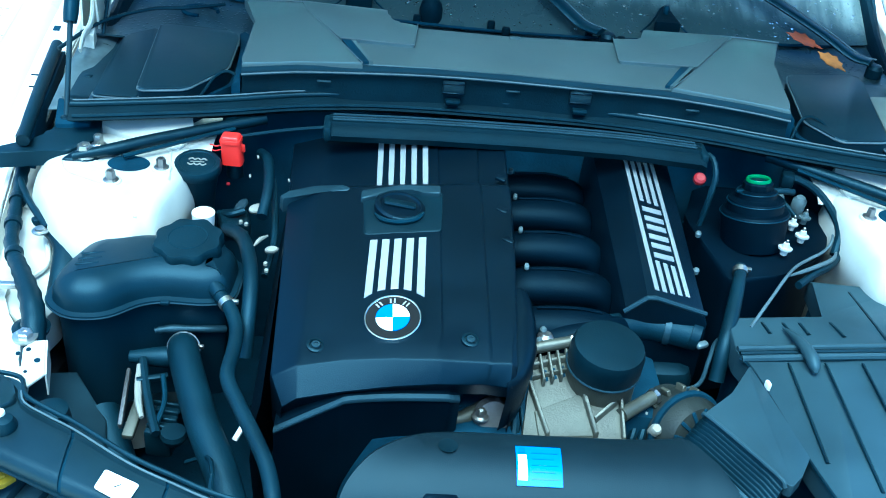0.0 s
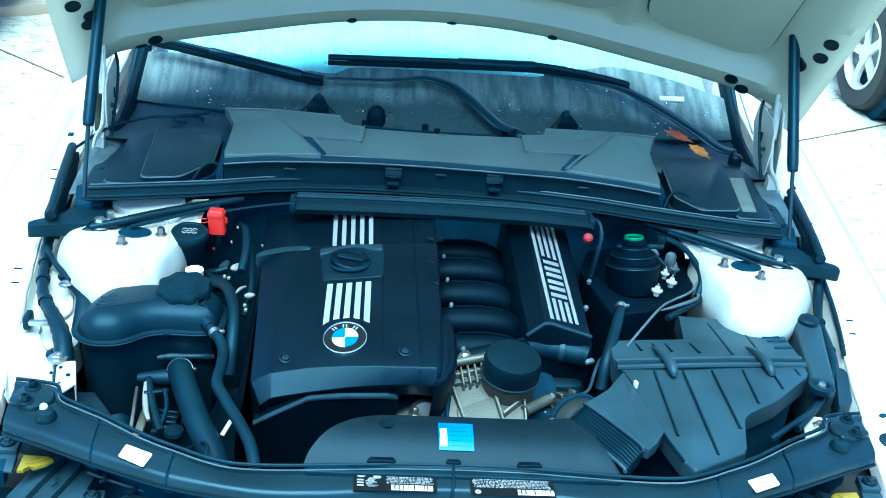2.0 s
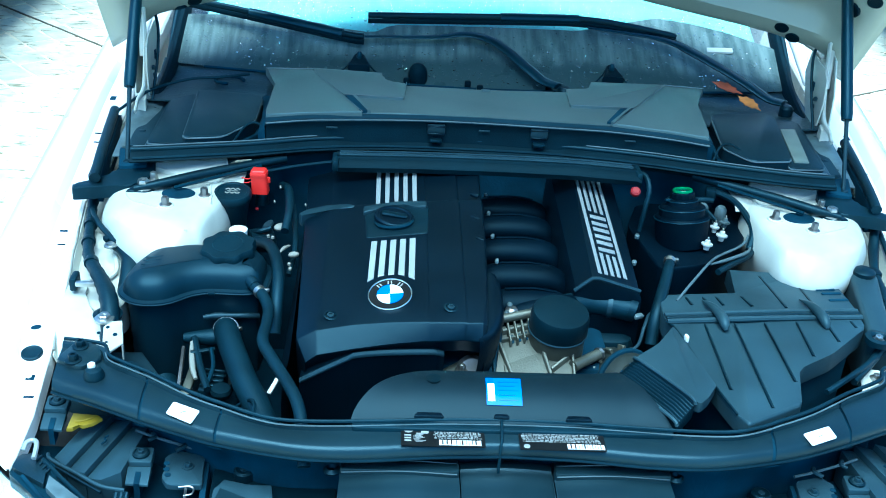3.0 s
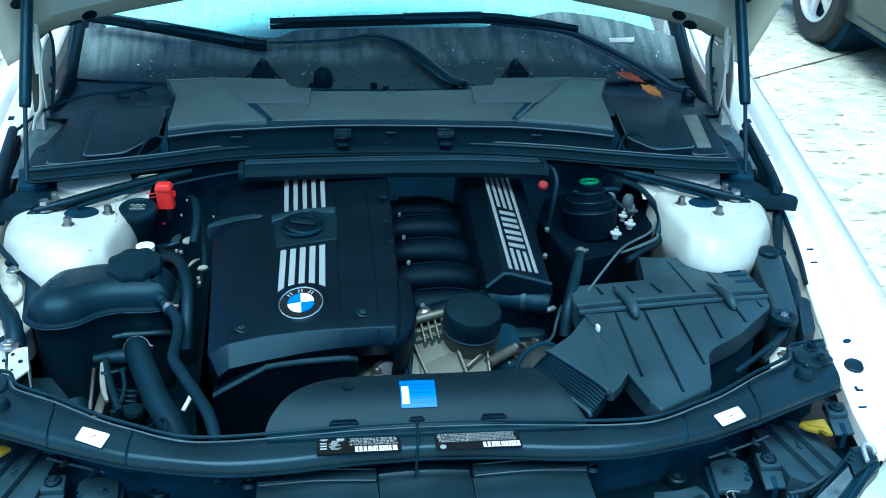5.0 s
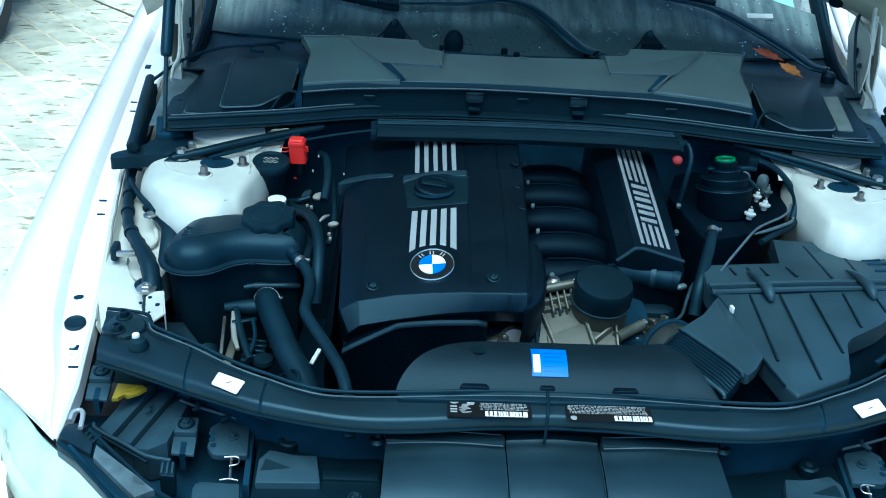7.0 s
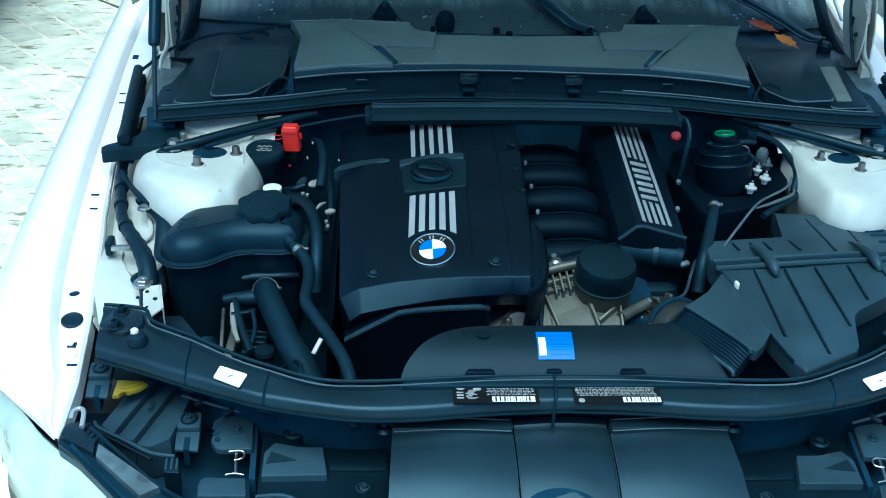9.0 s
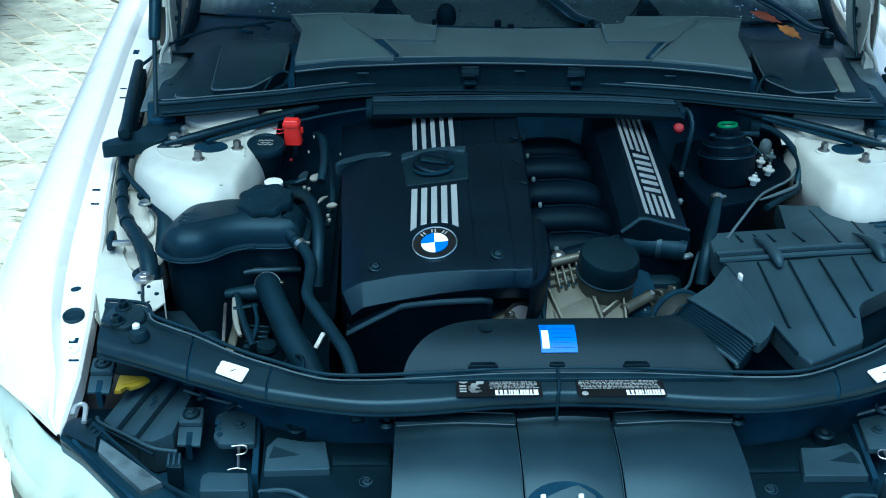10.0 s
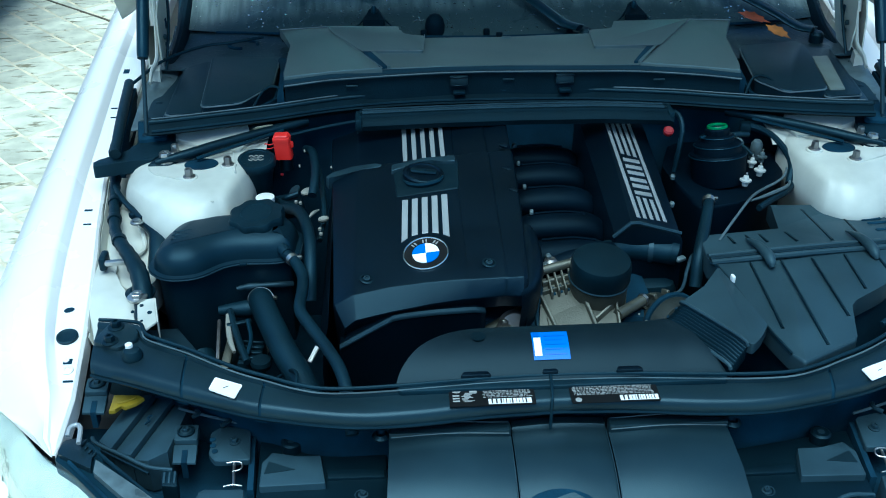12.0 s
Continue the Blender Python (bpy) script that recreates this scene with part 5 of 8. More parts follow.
def side_box(s):
    if s < 0:
        t = thing("cowl_side_box", "lidded black plastic box beside the filter cover", "plastic box", (-0.56, 0.83, 0.82), group="cowl side boxes")
        lid = [(-0.596, 0.962), (-0.476, 0.953), (-0.462, 0.928), (-0.465, 0.821), (-0.519, 0.741), (-0.590, 0.728)]
        step = [(-0.650, 0.930), (-0.600, 0.968), (-0.588, 0.724), (-0.657, 0.724)]
        rim = [(-0.657, 0.936), (-0.598, 0.975), (-0.584, 0.716), (-0.664, 0.716)]
    else:
        t = thing("cowl_side_box", "lidded black plastic box with pale grey tab", "plastic box", (0.57, 0.83, 0.82), group="cowl side boxes")
        lid = [(0.488, 0.957), (0.610, 0.977), (0.621, 0.945), (0.592, 0.742), (0.509, 0.733), (0.467, 0.790), (0.480, 0.935)]
        step = [(0.615, 0.972), (0.678, 0.964), (0.660, 0.736), (0.588, 0.732)]
        rim = [(0.617, 0.984), (0.690, 0.976), (0.672, 0.716), (0.580, 0.716)]
    zl = 0.884

    def top(x, y):
        return zl + 0.05 * (y - 0.82)

    part("lid", prism(rounded(lid[::-1], 0.012, 4), zl - 0.035, top, 0.004, 3), BOXLID, t)
    ring = rounded(lid, 0.012, 3)
    # pale tubes painted as the highlights round the lid edges
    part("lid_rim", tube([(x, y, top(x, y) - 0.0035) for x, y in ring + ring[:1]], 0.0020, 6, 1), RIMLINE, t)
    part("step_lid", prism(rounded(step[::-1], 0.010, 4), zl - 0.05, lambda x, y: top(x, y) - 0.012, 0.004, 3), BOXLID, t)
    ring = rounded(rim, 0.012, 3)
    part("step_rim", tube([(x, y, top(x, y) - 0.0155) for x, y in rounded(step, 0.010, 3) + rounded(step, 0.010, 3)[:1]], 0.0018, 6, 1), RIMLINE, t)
    part("lower_rim", prism(rounded(rim[::-1], 0.012, 3), zl - 0.06, lambda x, y: top(x, y) - 0.022, 0.003), BOXLID, t)
    part("body", prism([(x * 0.985, y) for x, y in lid][::-1], 0.78, zl - 0.03, 0.003), DARK, t)
    if s > 0:
        part("pale_tab", prism(rounded([(0.604, 0.757), (0.634, 0.757), (0.658, 0.918), (0.624, 0.914)], 0.003), 0.85, lambda x, y: top(x, y) - 0.0095, 0.001), TABGREY, t, "pale greenish plastic tab")
    # thin wires behind the lid
    a = -0.44 if s < 0 else 0.50
    part("wire", tube([(a - 0.06, 0.76, 0.86), (a - 0.04, 0.79, 0.882), (a - 0.02, 0.795, 0.888), (a, 0.78, 0.88), (a + 0.005, 0.755, 0.865)], 0.0025, 6), RUBBER, t)
    return t


for s in (-1, 1):
    side_box(s)
single("rear_pillar_cable", tube([(-0.74, 0.86, 0.875), (-0.69, 0.93, 0.895), (-0.62, 0.985, 0.903), (-0.56, 1.0, 0.905), (-0.50, 1.03, 0.905)], 0.0032, 8), RUBBER, "thin black cable running to the scuttle", "cable")


def seal_rail():
    t = thing("bulkhead_seal_rail", "long curved black rail with rubber bonnet seal", "seal rail", (0, 0.76, 0.84))
    line = [(-0.676, 0.684), (-0.655, 0.687), (-0.56, 0.710), (-0.459, 0.736), (-0.355, 0.770), (-0.248, 0.790), (-0.139, 0.797), (-0.017, 0.796), (0.135, 0.790), (0.296, 0.765), (0.375, 0.745), (0.451, 0.726), (0.53, 0.708), (0.603, 0.695), (0.660, 0.690)]
    path = smooth_path(line, 4)
    rows = []
    for p in path:
        rows.append([(p.x, p.y + dy, z) for dy, z in ((0.016, 0.83), (0.014, 0.862), (0.006, 0.868), (-0.006, 0.867), (-0.012, 0.862), (-0.020, 0.858), (-0.025, 0.854), (-0.018, 0.849), (0.002, 0.845))])
    part("rail", loft(rows), SEALRUB, t)
    part("bead", tube([(p.x, p.y - 0.001, 0.869) for p in path[::2]], 0.0055, 10, 2), PLASTIC, t, "rubber bead")
    # fixed pale line standing in for the highlight on the rail top
    part("highlight_line", tube([(p.x, p.y + 0.0010, 0.8750) for p in path[1:-1]], 0.0014, 6, 2), RIMLINE, t, "pale line painted as the rail's highlight")
    part("lower_bead", tube([(p.x, p.y - 0.020, 0.859) for p in path[2::2]], 0.0030, 8, 2), RUBBER, t)
    return t


seal_rail()


def cross_beam():
    t = thing("harness_duct", "ribbed black cable duct above the engine", "cable duct", (0, 0.67, 0.82))
    rows = []
    for x in (-0.302, -0.295, -0.15, 0.0, 0.15, 0.268, 0.276):
        e = 0.004 if abs(x + 0.011) > 0.285 else 0
        yc = 0.680 + 0.012 * (1 - (x / 0.3) ** 2) - 0.008 * (x > 0.2)
        rows.append([(x, yc + dy, z - e) for dy, z in ((0.022, 0.846), (0.026, 0.870), (0.021, 0.876), (0.012, 0.877), (0.009, 0.873), (0.004, 0.877), (-0.005, 0.876), (-0.008, 0.871), (-0.012, 0.873), (-0.020, 0.869), (-0.025, 0.862), (-0.022, 0.852))])
    part("duct", loft(rows, True), SEALRUB, t)
    # ribs take a lighter plastic to carry their highlight
    for dy in (0.016, 0.007, 0.000):
        part("duct_rib", tube([(x, 0.680 + 0.012 * (1 - (x / 0.3) ** 2) - 0.008 * (x > 0.2) + dy, 0.8775) for x in (-0.292, -0.15, 0.0, 0.15, 0.262)], 0.0020, 8, 4), EDGE, t)
    for x in (-0.299, 0.272):
        part("end_clip", block((0.012, 0.046, 0.022), pose(x, 0.676, 0.865), 0.004), RUBBER, t)
    part("end_cable", tube([(0.276, 0.682, 0.866), (0.288, 0.668, 0.864), (0.292, 0.648, 0.846), (0.287, 0.636, 0.815), (0.280, 0.63, 0.76)], 0.0048, 8, ripple=(0.008, 0.0007)), RUBBER, t)
    part("end_pipe", tube([(-0.302, 0.682, 0.862), (-0.34, 0.684, 0.855), (-0.385, 0.684, 0.846), (-0.43, 0.682, 0.836)], 0.0030, 8), RUBBER, t)
    return t


cross_beam()


def brace(s):
    t = thing("strut_brace", "black tubular brace bolted to the strut tower", "strut brace", (sx(s, 0.55, 0.67), 0.67, 0.80), group="strut braces")
    part("bar", tube([(sx(s, 0.655, 0.606), 0.604, 0.826), (sx(s, 0.600, 0.63), 0.626, 0.831), (sx(s, 0.535, 0.66), 0.664, 0.835), (sx(s, 0.40, 0.74), 0.742, 0.838)], [0.006, 0.0095, 0.0095, 0.009], 12), PLASTIC, t)
    part("pipe", tube([(sx(s, 0.585, 0.62), 0.612, 0.828), (sx(s, 0.53, 0.645), 0.646, 0.832), (sx(s, 0.44, 0.70), 0.702, 0.838)], 0.0035, 8), SATIN, t)
    part("mount", prism(rounded([(sx(s, 0.672, 0.60), 0.598), (sx(s, 0.625, 0.60), 0.600), (sx(s, 0.615, 0.64), 0.632), (sx(s, 0.655, 0.64), 0.640)][::s], 0.01), 0.812, 0.824, 0.004), PLASTIC, t)
    bolt(sx(s, 0.640, 0.617), 0.617, 0.820, t, 0.011, 0.020, STEEL, "nut", label="bright zinc nut")
    bolt(sx(s, 0.628, 0.645), 0.645, 0.822, t, 0.007, 0.020, STEEL, "stud")
    part("apron_flap", prism(rounded([(sx(s, 0.650, 0.68), 0.684), (sx(s, 0.700, 0.68), 0.676), (sx(s, 0.716, 0.75), 0.750), (sx(s, 0.660, 0.74), 0.738)][::-s], 0.006), 0.79, lambda x, y: 0.838 + 0.1 * (y - 0.68), 0.004), DARK, t, "black rubber flap")
    # hinge-side bracket reaching over the wing
    arm = [(sx(s, 0.765, 0.60), 0.600), (sx(s, 0.700, 0.62), 0.618), (sx(s, 0.668, 0.625), 0.622), (sx(s, 0.632, 0.66), 0.660), (sx(s, 0.640, 0.72), 0.722), (sx(s, 0.695, 0.71), 0.712), (sx(s, 0.705, 0.66), 0.664), (sx(s, 0.735, 0.64), 0.640), (sx(s, 0.768, 0.625), 0.624)]
    part("bracket", prism(rounded(arm[::s], 0.008), 0.800, lambda x, y: 0.824 + 0.15 * max(0, y - 0.63), 0.004), RUBBER, t, "black rubber-covered bracket")
    return t


for s in (-1, 1):
    brace(s)


def wing_seal(s):
    t = thing("wing_seal_tube", "black sealing tube along the inner wing", "rubber seal", (sx(s, 0.755, 0.8), 0.8, 0.80), group="wing seal tubes")
    part("tube", tube([(sx(s, 0.728, 0.62), 0.622, 0.836), (sx(s, 0.740, 0.70), 0.70, 0.841), (sx(s, 0.758, 0.82), 0.82, 0.843), (sx(s, 0.776, 0.945), 0.945, 0.843)], 0.0098, 14), RUBBER, t)
    part("foot_strip", prism([(sx(s, 0.722, 0.64), 0.64), (sx(s, 0.745, 0.64), 0.64), (sx(s, 0.782, 0.94), 0.94), (sx(s, 0.762, 0.94), 0.94)][::s], 0.78, 0.835, 0.002), DARK, t)


for s in (-1, 1):
    wing_seal(s)


def hinge_post(s):
    """White painted hinge: upright leaf, folded foot, arm up to the bonnet, and the white panel end before it, greyed
    for its shade.
    """
    t = thing("hinge_assembly", "white painted bonnet hinge with dark bolts", "car hinge", (sx(s, 0.70, 0.95), 0.95, 0.80), group="bonnet hinges")

    def sheet(name, pts, x, w, label="", material=PRIMER):
        """An upright plate over an outline of y and z."""
        bm = bmesh.new()
        a = [bm.verts.new((sx(s, x + 0.10 * (y - 0.95), y), y, z)) for y, z in pts]
        b = [bm.verts.new((sx(s, x + w + 0.10 * (y - 0.95), y), y, z)) for y, z in pts]
        bm.faces.new(a)
        bm.faces.new(b[::-1])
        for i in range(len(pts)):
            j = (i + 1) % len(pts)
            bm.faces.new((a[i], a[j], b[j], b[i]))
        return part(name, bm, material, t, label)

    rows = []
    for y, z in ((0.735, 0.828), (0.80, 0.842), (0.86, 0.853), (0.92, 0.862), (0.98, 0.866)):
        rows.append([(sx(s, x, y), y, z + dz) for x, dz in ((0.655, -0.05), (0.665, -0.012), (0.690, 0.0), (0.715, 0.004), (0.728, 0.002), (0.734, -0.02))])
    part("panel_end", thicken(loft(rows), 0.002), LENSGREY, t, "panel end coloured grey for its shade", sharp=30)
    leaf_ = sheet("leaf", [(0.930, 0.884), (0.924, 0.905), (0.918, 0.940), (0.930, 0.985), (0.965, 1.000), (1.085, 1.000), (1.105, 0.950), (1.060, 0.900), (1.020, 0.868), (0.965, 0.872)], 0.700, 0.003)
    sheet("foot", [(0.900, 0.858), (0.902, 0.884), (0.922, 0.890), (0.930, 0.858)], 0.706, 0.020)
    sheet("outer_leaf", [(0.930, 0.860), (0.945, 0.945), (0.985, 1.010), (1.10, 1.03), (1.12, 0.95), (1.06, 0.88)], 0.728, 0.003)
    for y, z in ((0.958, 0.934), (0.966, 0.915)):
        bolt(sx(s, 0.6985, y), y, z, leaf_, 0.0055, 0.007, EDGE, tilt=(0, -88 * s, 0), washer=False)
    part("slot", block((0.002, 0.010, 0.020), pose(sx(s, 0.6985, 0.995), 0.995, 0.950), 0.0005, 1), DARK, leaf_)
    part("arm", tube([(sx(s, 0.713, 0.865), 0.865, 0.872), (sx(s, 0.714, 0.892), 0.892, 0.886), (sx(s, 0.708, 0.918), 0.918, 0.900), (sx(s, 0.708, 0.940), 0.940, 0.930), (sx(s, 0.712, 0.975), 0.975, 0.990), (sx(s, 0.722, 1.02), 1.02, 1.055)], [0.003, 0.0035, 0.004, 0.004, 0.004, 0.004], 8, flat=1.8), PRIMER, t)
    part("link", tube([(sx(s, 0.716, 0.965), 0.965, 0.955), (sx(s, 0.724, 1.0), 1.0, 1.005), (sx(s, 0.738, 1.045), 1.045, 1.050)], [0.006, 0.007, 0.006], 8, flat=0.5), PRIMER, t)
    part("cable", tube([(sx(s, 0.694, 0.93), 0.93, 0.875), (sx(s, 0.692, 0.985), 0.985, 0.945), (sx(s, 0.698, 1.03), 1.03, 1.000), (sx(s, 0.715, 1.06), 1.06, 1.035)], 0.0032, 8), RUBBER, t)
    for x, y in ((0.690, 0.822), (0.684, 0.778), (0.700, 0.760)):
        part("clip", block((0.014, 0.010, 0.012), pose(sx(s, x, y), y, 0.842 + 0.16 * (y - 0.8), 10, 0, 15 * s), 0.003), RUBBER, t)


for s in (-1, 1):
    hinge_post(s)


def leaf(x, y, z, rz, size, material, label):
    pts = [(0, -1.15), (0.18, -0.7), (0.42, -0.62), (0.40, -0.30), (0.62, 0.0), (0.45, 0.22), (0.48, 0.55), (0.22, 0.62), (0.05, 1.0), (-0.16, 0.66), (-0.42, 0.52), (-0.40, 0.16), (-0.58, -0.1), (-0.40, -0.34), (-0.36, -0.62), (-0.14, -0.66)]
    bm = prism([(p[0] * size, p[1] * size) for p in pts], lambda a, b: 0.2 * a * a / size - 0.0006, lambda a, b: 0.2 * a * a / size + 0.0006, 0)
    bm.transform(pose(x, y, z, 14, -8, rz))
    single("fallen_leaf", bm, material, label, "leaf", group="fallen leaves")


leaf(0.578, 1.006, 0.902, 40, 0.030, LEAF, "orange autumn leaf lying behind the side box")
leaf(0.545, 1.070, 0.912, 70, 0.034, RUST, "red-brown autumn leaf beside the wiper pivot")


# ---- engine ----
def cover_z(x, y):
    return 0.793 + 0.12 * (x + 0.19) + 0.15 * (y - 0.28)


LEFT_EDGE = [(0.25, -0.337), (0.35, -0.340), (0.45, -0.343), (0.53, -0.346), (0.72, -0.352)]
RIGHT_EDGE = [(0.238, -0.042), (0.286, -0.038), (0.356, -0.034), (0.446, -0.031), (0.72, -0.028)]
COVER_CREASE = [(-0.340, 0.244), (-0.334, 0.2345), (-0.318, 0.2345), (-0.294, 0.2365), (-0.251, 0.2420), (-0.183, 0.2415), (-0.123, 0.2365), (-0.060, 0.2295), (-0.046, 0.2295), (-0.038, 0.236)]
COVER_LOW = [(-0.330, 0.222), (-0.3215, 0.2080), (-0.317, 0.2075), (-0.285, 0.2115), (-0.251, 0.2165), (-0.182, 0.2225), (-0.122, 0.2235), (-0.070, 0.2205), (-0.055, 0.2130), (-0.046, 0.217), (-0.038, 0.230)]


def engine_cover():
    t = thing("engine_cover", "satin black plastic engine cover with silver stripes", "engine cover", (-0.19, 0.45, 0.55))
    spec = [("low", 0.016, -0.056), ("low", 0.003, -0.0275), ("low", 0.0, -0.0255), ("low", 0.0, -0.0235), ("crease", -0.0012, -0.0022), ("crease", 0.0008, -0.0006), ("crease", 0.004, 0.0)]
    spec += [("y", y, dz) for y, dz in ((0.272, 0.0), (0.30, 0.0), (0.33, 0.0), (0.40, 0.0), (0.48, 0.0), (0.555, 0.0), (0.570, -0.002), (0.586, -0.012), (0.66, -0.014), (0.715, -0.016), (0.73, -0.06))]
    rows = []
    for kind, a, dz in spec:
        y = a if kind == "y" else 0.25
        l, r = lerp_table(LEFT_EDGE, y), lerp_table(RIGHT_EDGE, y)
        sec = [(l + 0.004, -0.080), (l, -0.017), (l + 0.0008, -0.0125), (l + 0.0030, -0.0108), (-0.3065, -0.0016), (-0.3030, -0.0004), (-0.299, 0.0), (-0.25, 0.001), (-0.19, 0.0015), (-0.14, 0.001), (-0.1330, 0.0006), (-0.1300, -0.0012),
               (-0.078, -0.0012), (-0.0745, -0.0016), (-0.0710, -0.0040), (r - 0.008, -0.0050), (r - 0.003, -0.0062), (r - 0.0005, -0.0090), (r, -0.014), (r - 0.002, -0.080)]
        row = []
        for x, z in sec:
            if kind != "y" and l + 0.004 < x < r - 0.004:
                z *= 0.35
            if kind == "low":
                x += 0.016 * min(1.0, max(0.0, (-0.300 - x) / 0.037))
            yy = a if kind == "y" else lerp_table(COVER_LOW if kind == "low" else COVER_CREASE, x) + a
            row.append((x, yy, cover_z(x, yy) + z + dz))
        rows.append(row)
    part("shell", loft(rows), COVER, t, sharp=24)
    # rounded fairing along the lower right edge
    fair = []
    for y, xi, xo in ((0.214, -0.056, -0.052), (0.222, -0.050, -0.040), (0.235, -0.046, -0.028), (0.255, -0.043, -0.018), (0.285, -0.041, -0.010), (0.33, -0.038, -0.008), (0.365, -0.036, -0.011), (0.376, -0.036, -0.014)):
        z, w = cover_z(xi, y) - 0.012, xo - xi
        fair.append([(xi, y, z - 0.008), (xi + 0.35 * w, y, z - 0.006), (xi + 0.75 * w, y, z - 0.010), (xo - 0.001, y, z - 0.018), (xo, y, z - 0.028), (xo - 0.004, y + 0.004, z - 0.085)])
    part("side_fairing", loft(fair), COVER, t, sharp=50)
    # lower tray showing as a pale ribbon under the front edge
    lip = [(-0.3275, 0.188, 0.712), (-0.290, 0.197, 0.729), (-0.255, 0.205, 0.744), (-0.240, 0.209, 0.748), (-0.19, 0.214, 0.751), (-0.13, 0.2165, 0.7525), (-0.117, 0.2175, 0.751), (-0.106, 0.226, 0.744)]
    path = smooth_path(lip, 5)
    part("tray_lip", loft([[(p.x, p.y + 0.0050, p.z + 0.0012), (p.x, p.y + 0.0035, p.z + 0.0022), (p.x, p.y - 0.0025, p.z + 0.0010), (p.x, p.y - 0.0035, p.z - 0.0010), (p.x, p.y - 0.0030, p.z - 0.0040)] for p in path]), EDGE, t, "greyed plastic lip")
    part("tray", loft([[(p.x, p.y + 0.05, p.z - 0.006), (p.x, p.y + 0.005, p.z - 0.001), (p.x, p.y - 0.001, p.z - 0.003), (p.x, p.y, p.z - 0.02), (p.x, p.y + 0.014, 0.45)] for p in path]), COVER, t)
    part("side_skirt", loft([[(-0.343, y, 0.765 + 0.15 * (y - 0.3)), (-0.352 - 0.006 * (y > 0.2), y - 0.004, 0.712), (-0.356, y, 0.66), (-0.345, y, 0.50)] for y in (0.19, 0.22, 0.3, 0.45, 0.6)]), COVER, t)
    # mounting screws in recesses
    for x, y in ((-0.285, 0.267), (-0.0975, 0.268)):
        z = cover_z(x, y) + (0.0006 if x < -0.2 else -0.0006)
        k = part("screw_recess", lathe([(0.0115, 0), (0.0115, 0.0014), (0.0095, 0.0024), (0.0082, 0.0024), (0.0072, 0.0004)], pose(x, y, z, 8, 6, 0), 24), PLASTIC, t)
        part("screw", lathe([(0.0056, 0), (0.0056, 0.003), (0.0048, 0.004), (0.0028, 0.004), (0.0026, 0.0025)], pose(x, y, z, 8, 6, 0), 16), EDGE, k)
    # silver stripes in front of and behind the filler cap
    low = ((0.3435, 0.3515), (0.3555, 0.3580), (0.3580, 0.3585), (0.3575, 0.3540), (0.3500, 0.3420))
    for k in range(5):
        xb, xt = -0.2300 + 0.0166 * k, -0.2262 + 0.0163 * k
        part("silver_stripe", prism([(xb, low[k][0]), (xb + 0.0100, low[k][1]), (xt + 0.0100, 0.4525 + 0.0004 * k), (xt, 0.4525 + 0.0004 * k)], lambda a, b: cover_z(a, b) - 0.002, lambda a, b: cover_z(a, b) + 0.0030, 0.0007, 1), SILVER, t)
        xr = -0.2215 + 0.0166 * k
        part("silver_stripe", prism([(xr, 0.584), (xr + 0.0082, 0.584), (xr + 0.0082, 0.70), (xr, 0.70)], lambda a, b: cover_z(a, b) - 0.02, lambda a, b: cover_z(a, b) - 0.0105, 0.0008, 1), SILVER, t)
    # filler cap in its bezel
    bez = part("filler_bezel", prism(rounded([(-0.236, 0.464), (-0.130, 0.466), (-0.127, 0.550), (-0.240, 0.546)], 0.006), lambda a, b: cover_z(a, b) - 0.004, lambda a, b: cover_z(a, b) + 0.002, 0.002), PLASTIC, t)
    part("bezel_brow", prism(rounded([(-0.243, 0.532), (-0.216, 0.540), (-0.205, 0.547), (-0.186, 0.549), (-0.168, 0.548), (-0.157, 0.541), (-0.131, 0.538), (-0.131, 0.556), (-0.186, 0.559), (-0.242, 0.552)], 0.004), lambda a, b: cover_z(a, b), lambda a, b: cover_z(a, b) + 0.008, 0.003), EDGE, bez, "greyed raised brow")
    cap = part("oil_filler_cap", lathe([(0.036, 0), (0.036, 0.008), (0.033, 0.011), (0.029, 0.0115), (0.027, 0.009), (0.004, 0.008)], pose(-0.188, 0.513, cover_z(-0.188, 0.513) + 0.001, 8, 6, 0) @ Matrix.Diagonal((1, 0.86, 1, 1)), 36), COVER, t)
    part("cap_grip", block((0.016, 0.046, 0.008), pose(-0.188, 0.514, cover_z(-0.188, 0.514) + 0.011, 8, 6, 90), 0.004), PLASTIC, cap)
    part("cap_crescent", tube([(x, y, cover_z(x, y) + 0.0065) for x, y in ((-0.222, 0.503), (-0.211, 0.490), (-0.188, 0.4835), (-0.165, 0.488), (-0.155, 0.500))], [0.002, 0.0040, 0.0045, 0.0040, 0.002], 8), SATIN, cap)
    part("cap_tip", block((0.020, 0.005, 0.004), pose(-0.188, 0.4845, cover_z(-0.188, 0.4845) + 0.010, 8, 6, 2), 0.0015), EDGE, cap)
    # pale pad at the rear left corner
    pad = [(-0.357, 0.556), (-0.345, 0.567), (-0.309, 0.576), (-0.270, 0.576), (-0.258, 0.569), (-0.262, 0.560), (-0.285, 0.561), (-0.309, 0.560), (-0.340, 0.553), (-0.352, 0.545)]
    part("corner_pad", prism(pad[::-1], lambda a, b: cover_z(a, b) - 0.02, lambda a, b: cover_z(a, b) + 0.0005, 0.003), EDGE, t)
    for x, y in ((-0.045, 0.515), (-0.040, 0.452), (-0.043, 0.585)):
        part("edge_rib", block((0.016, 0.010, 0.006), pose(x, y, cover_z(x, y) - 0.006, 8, 6, -30), 0.002), COVER, t)
    return t


engine_cover()


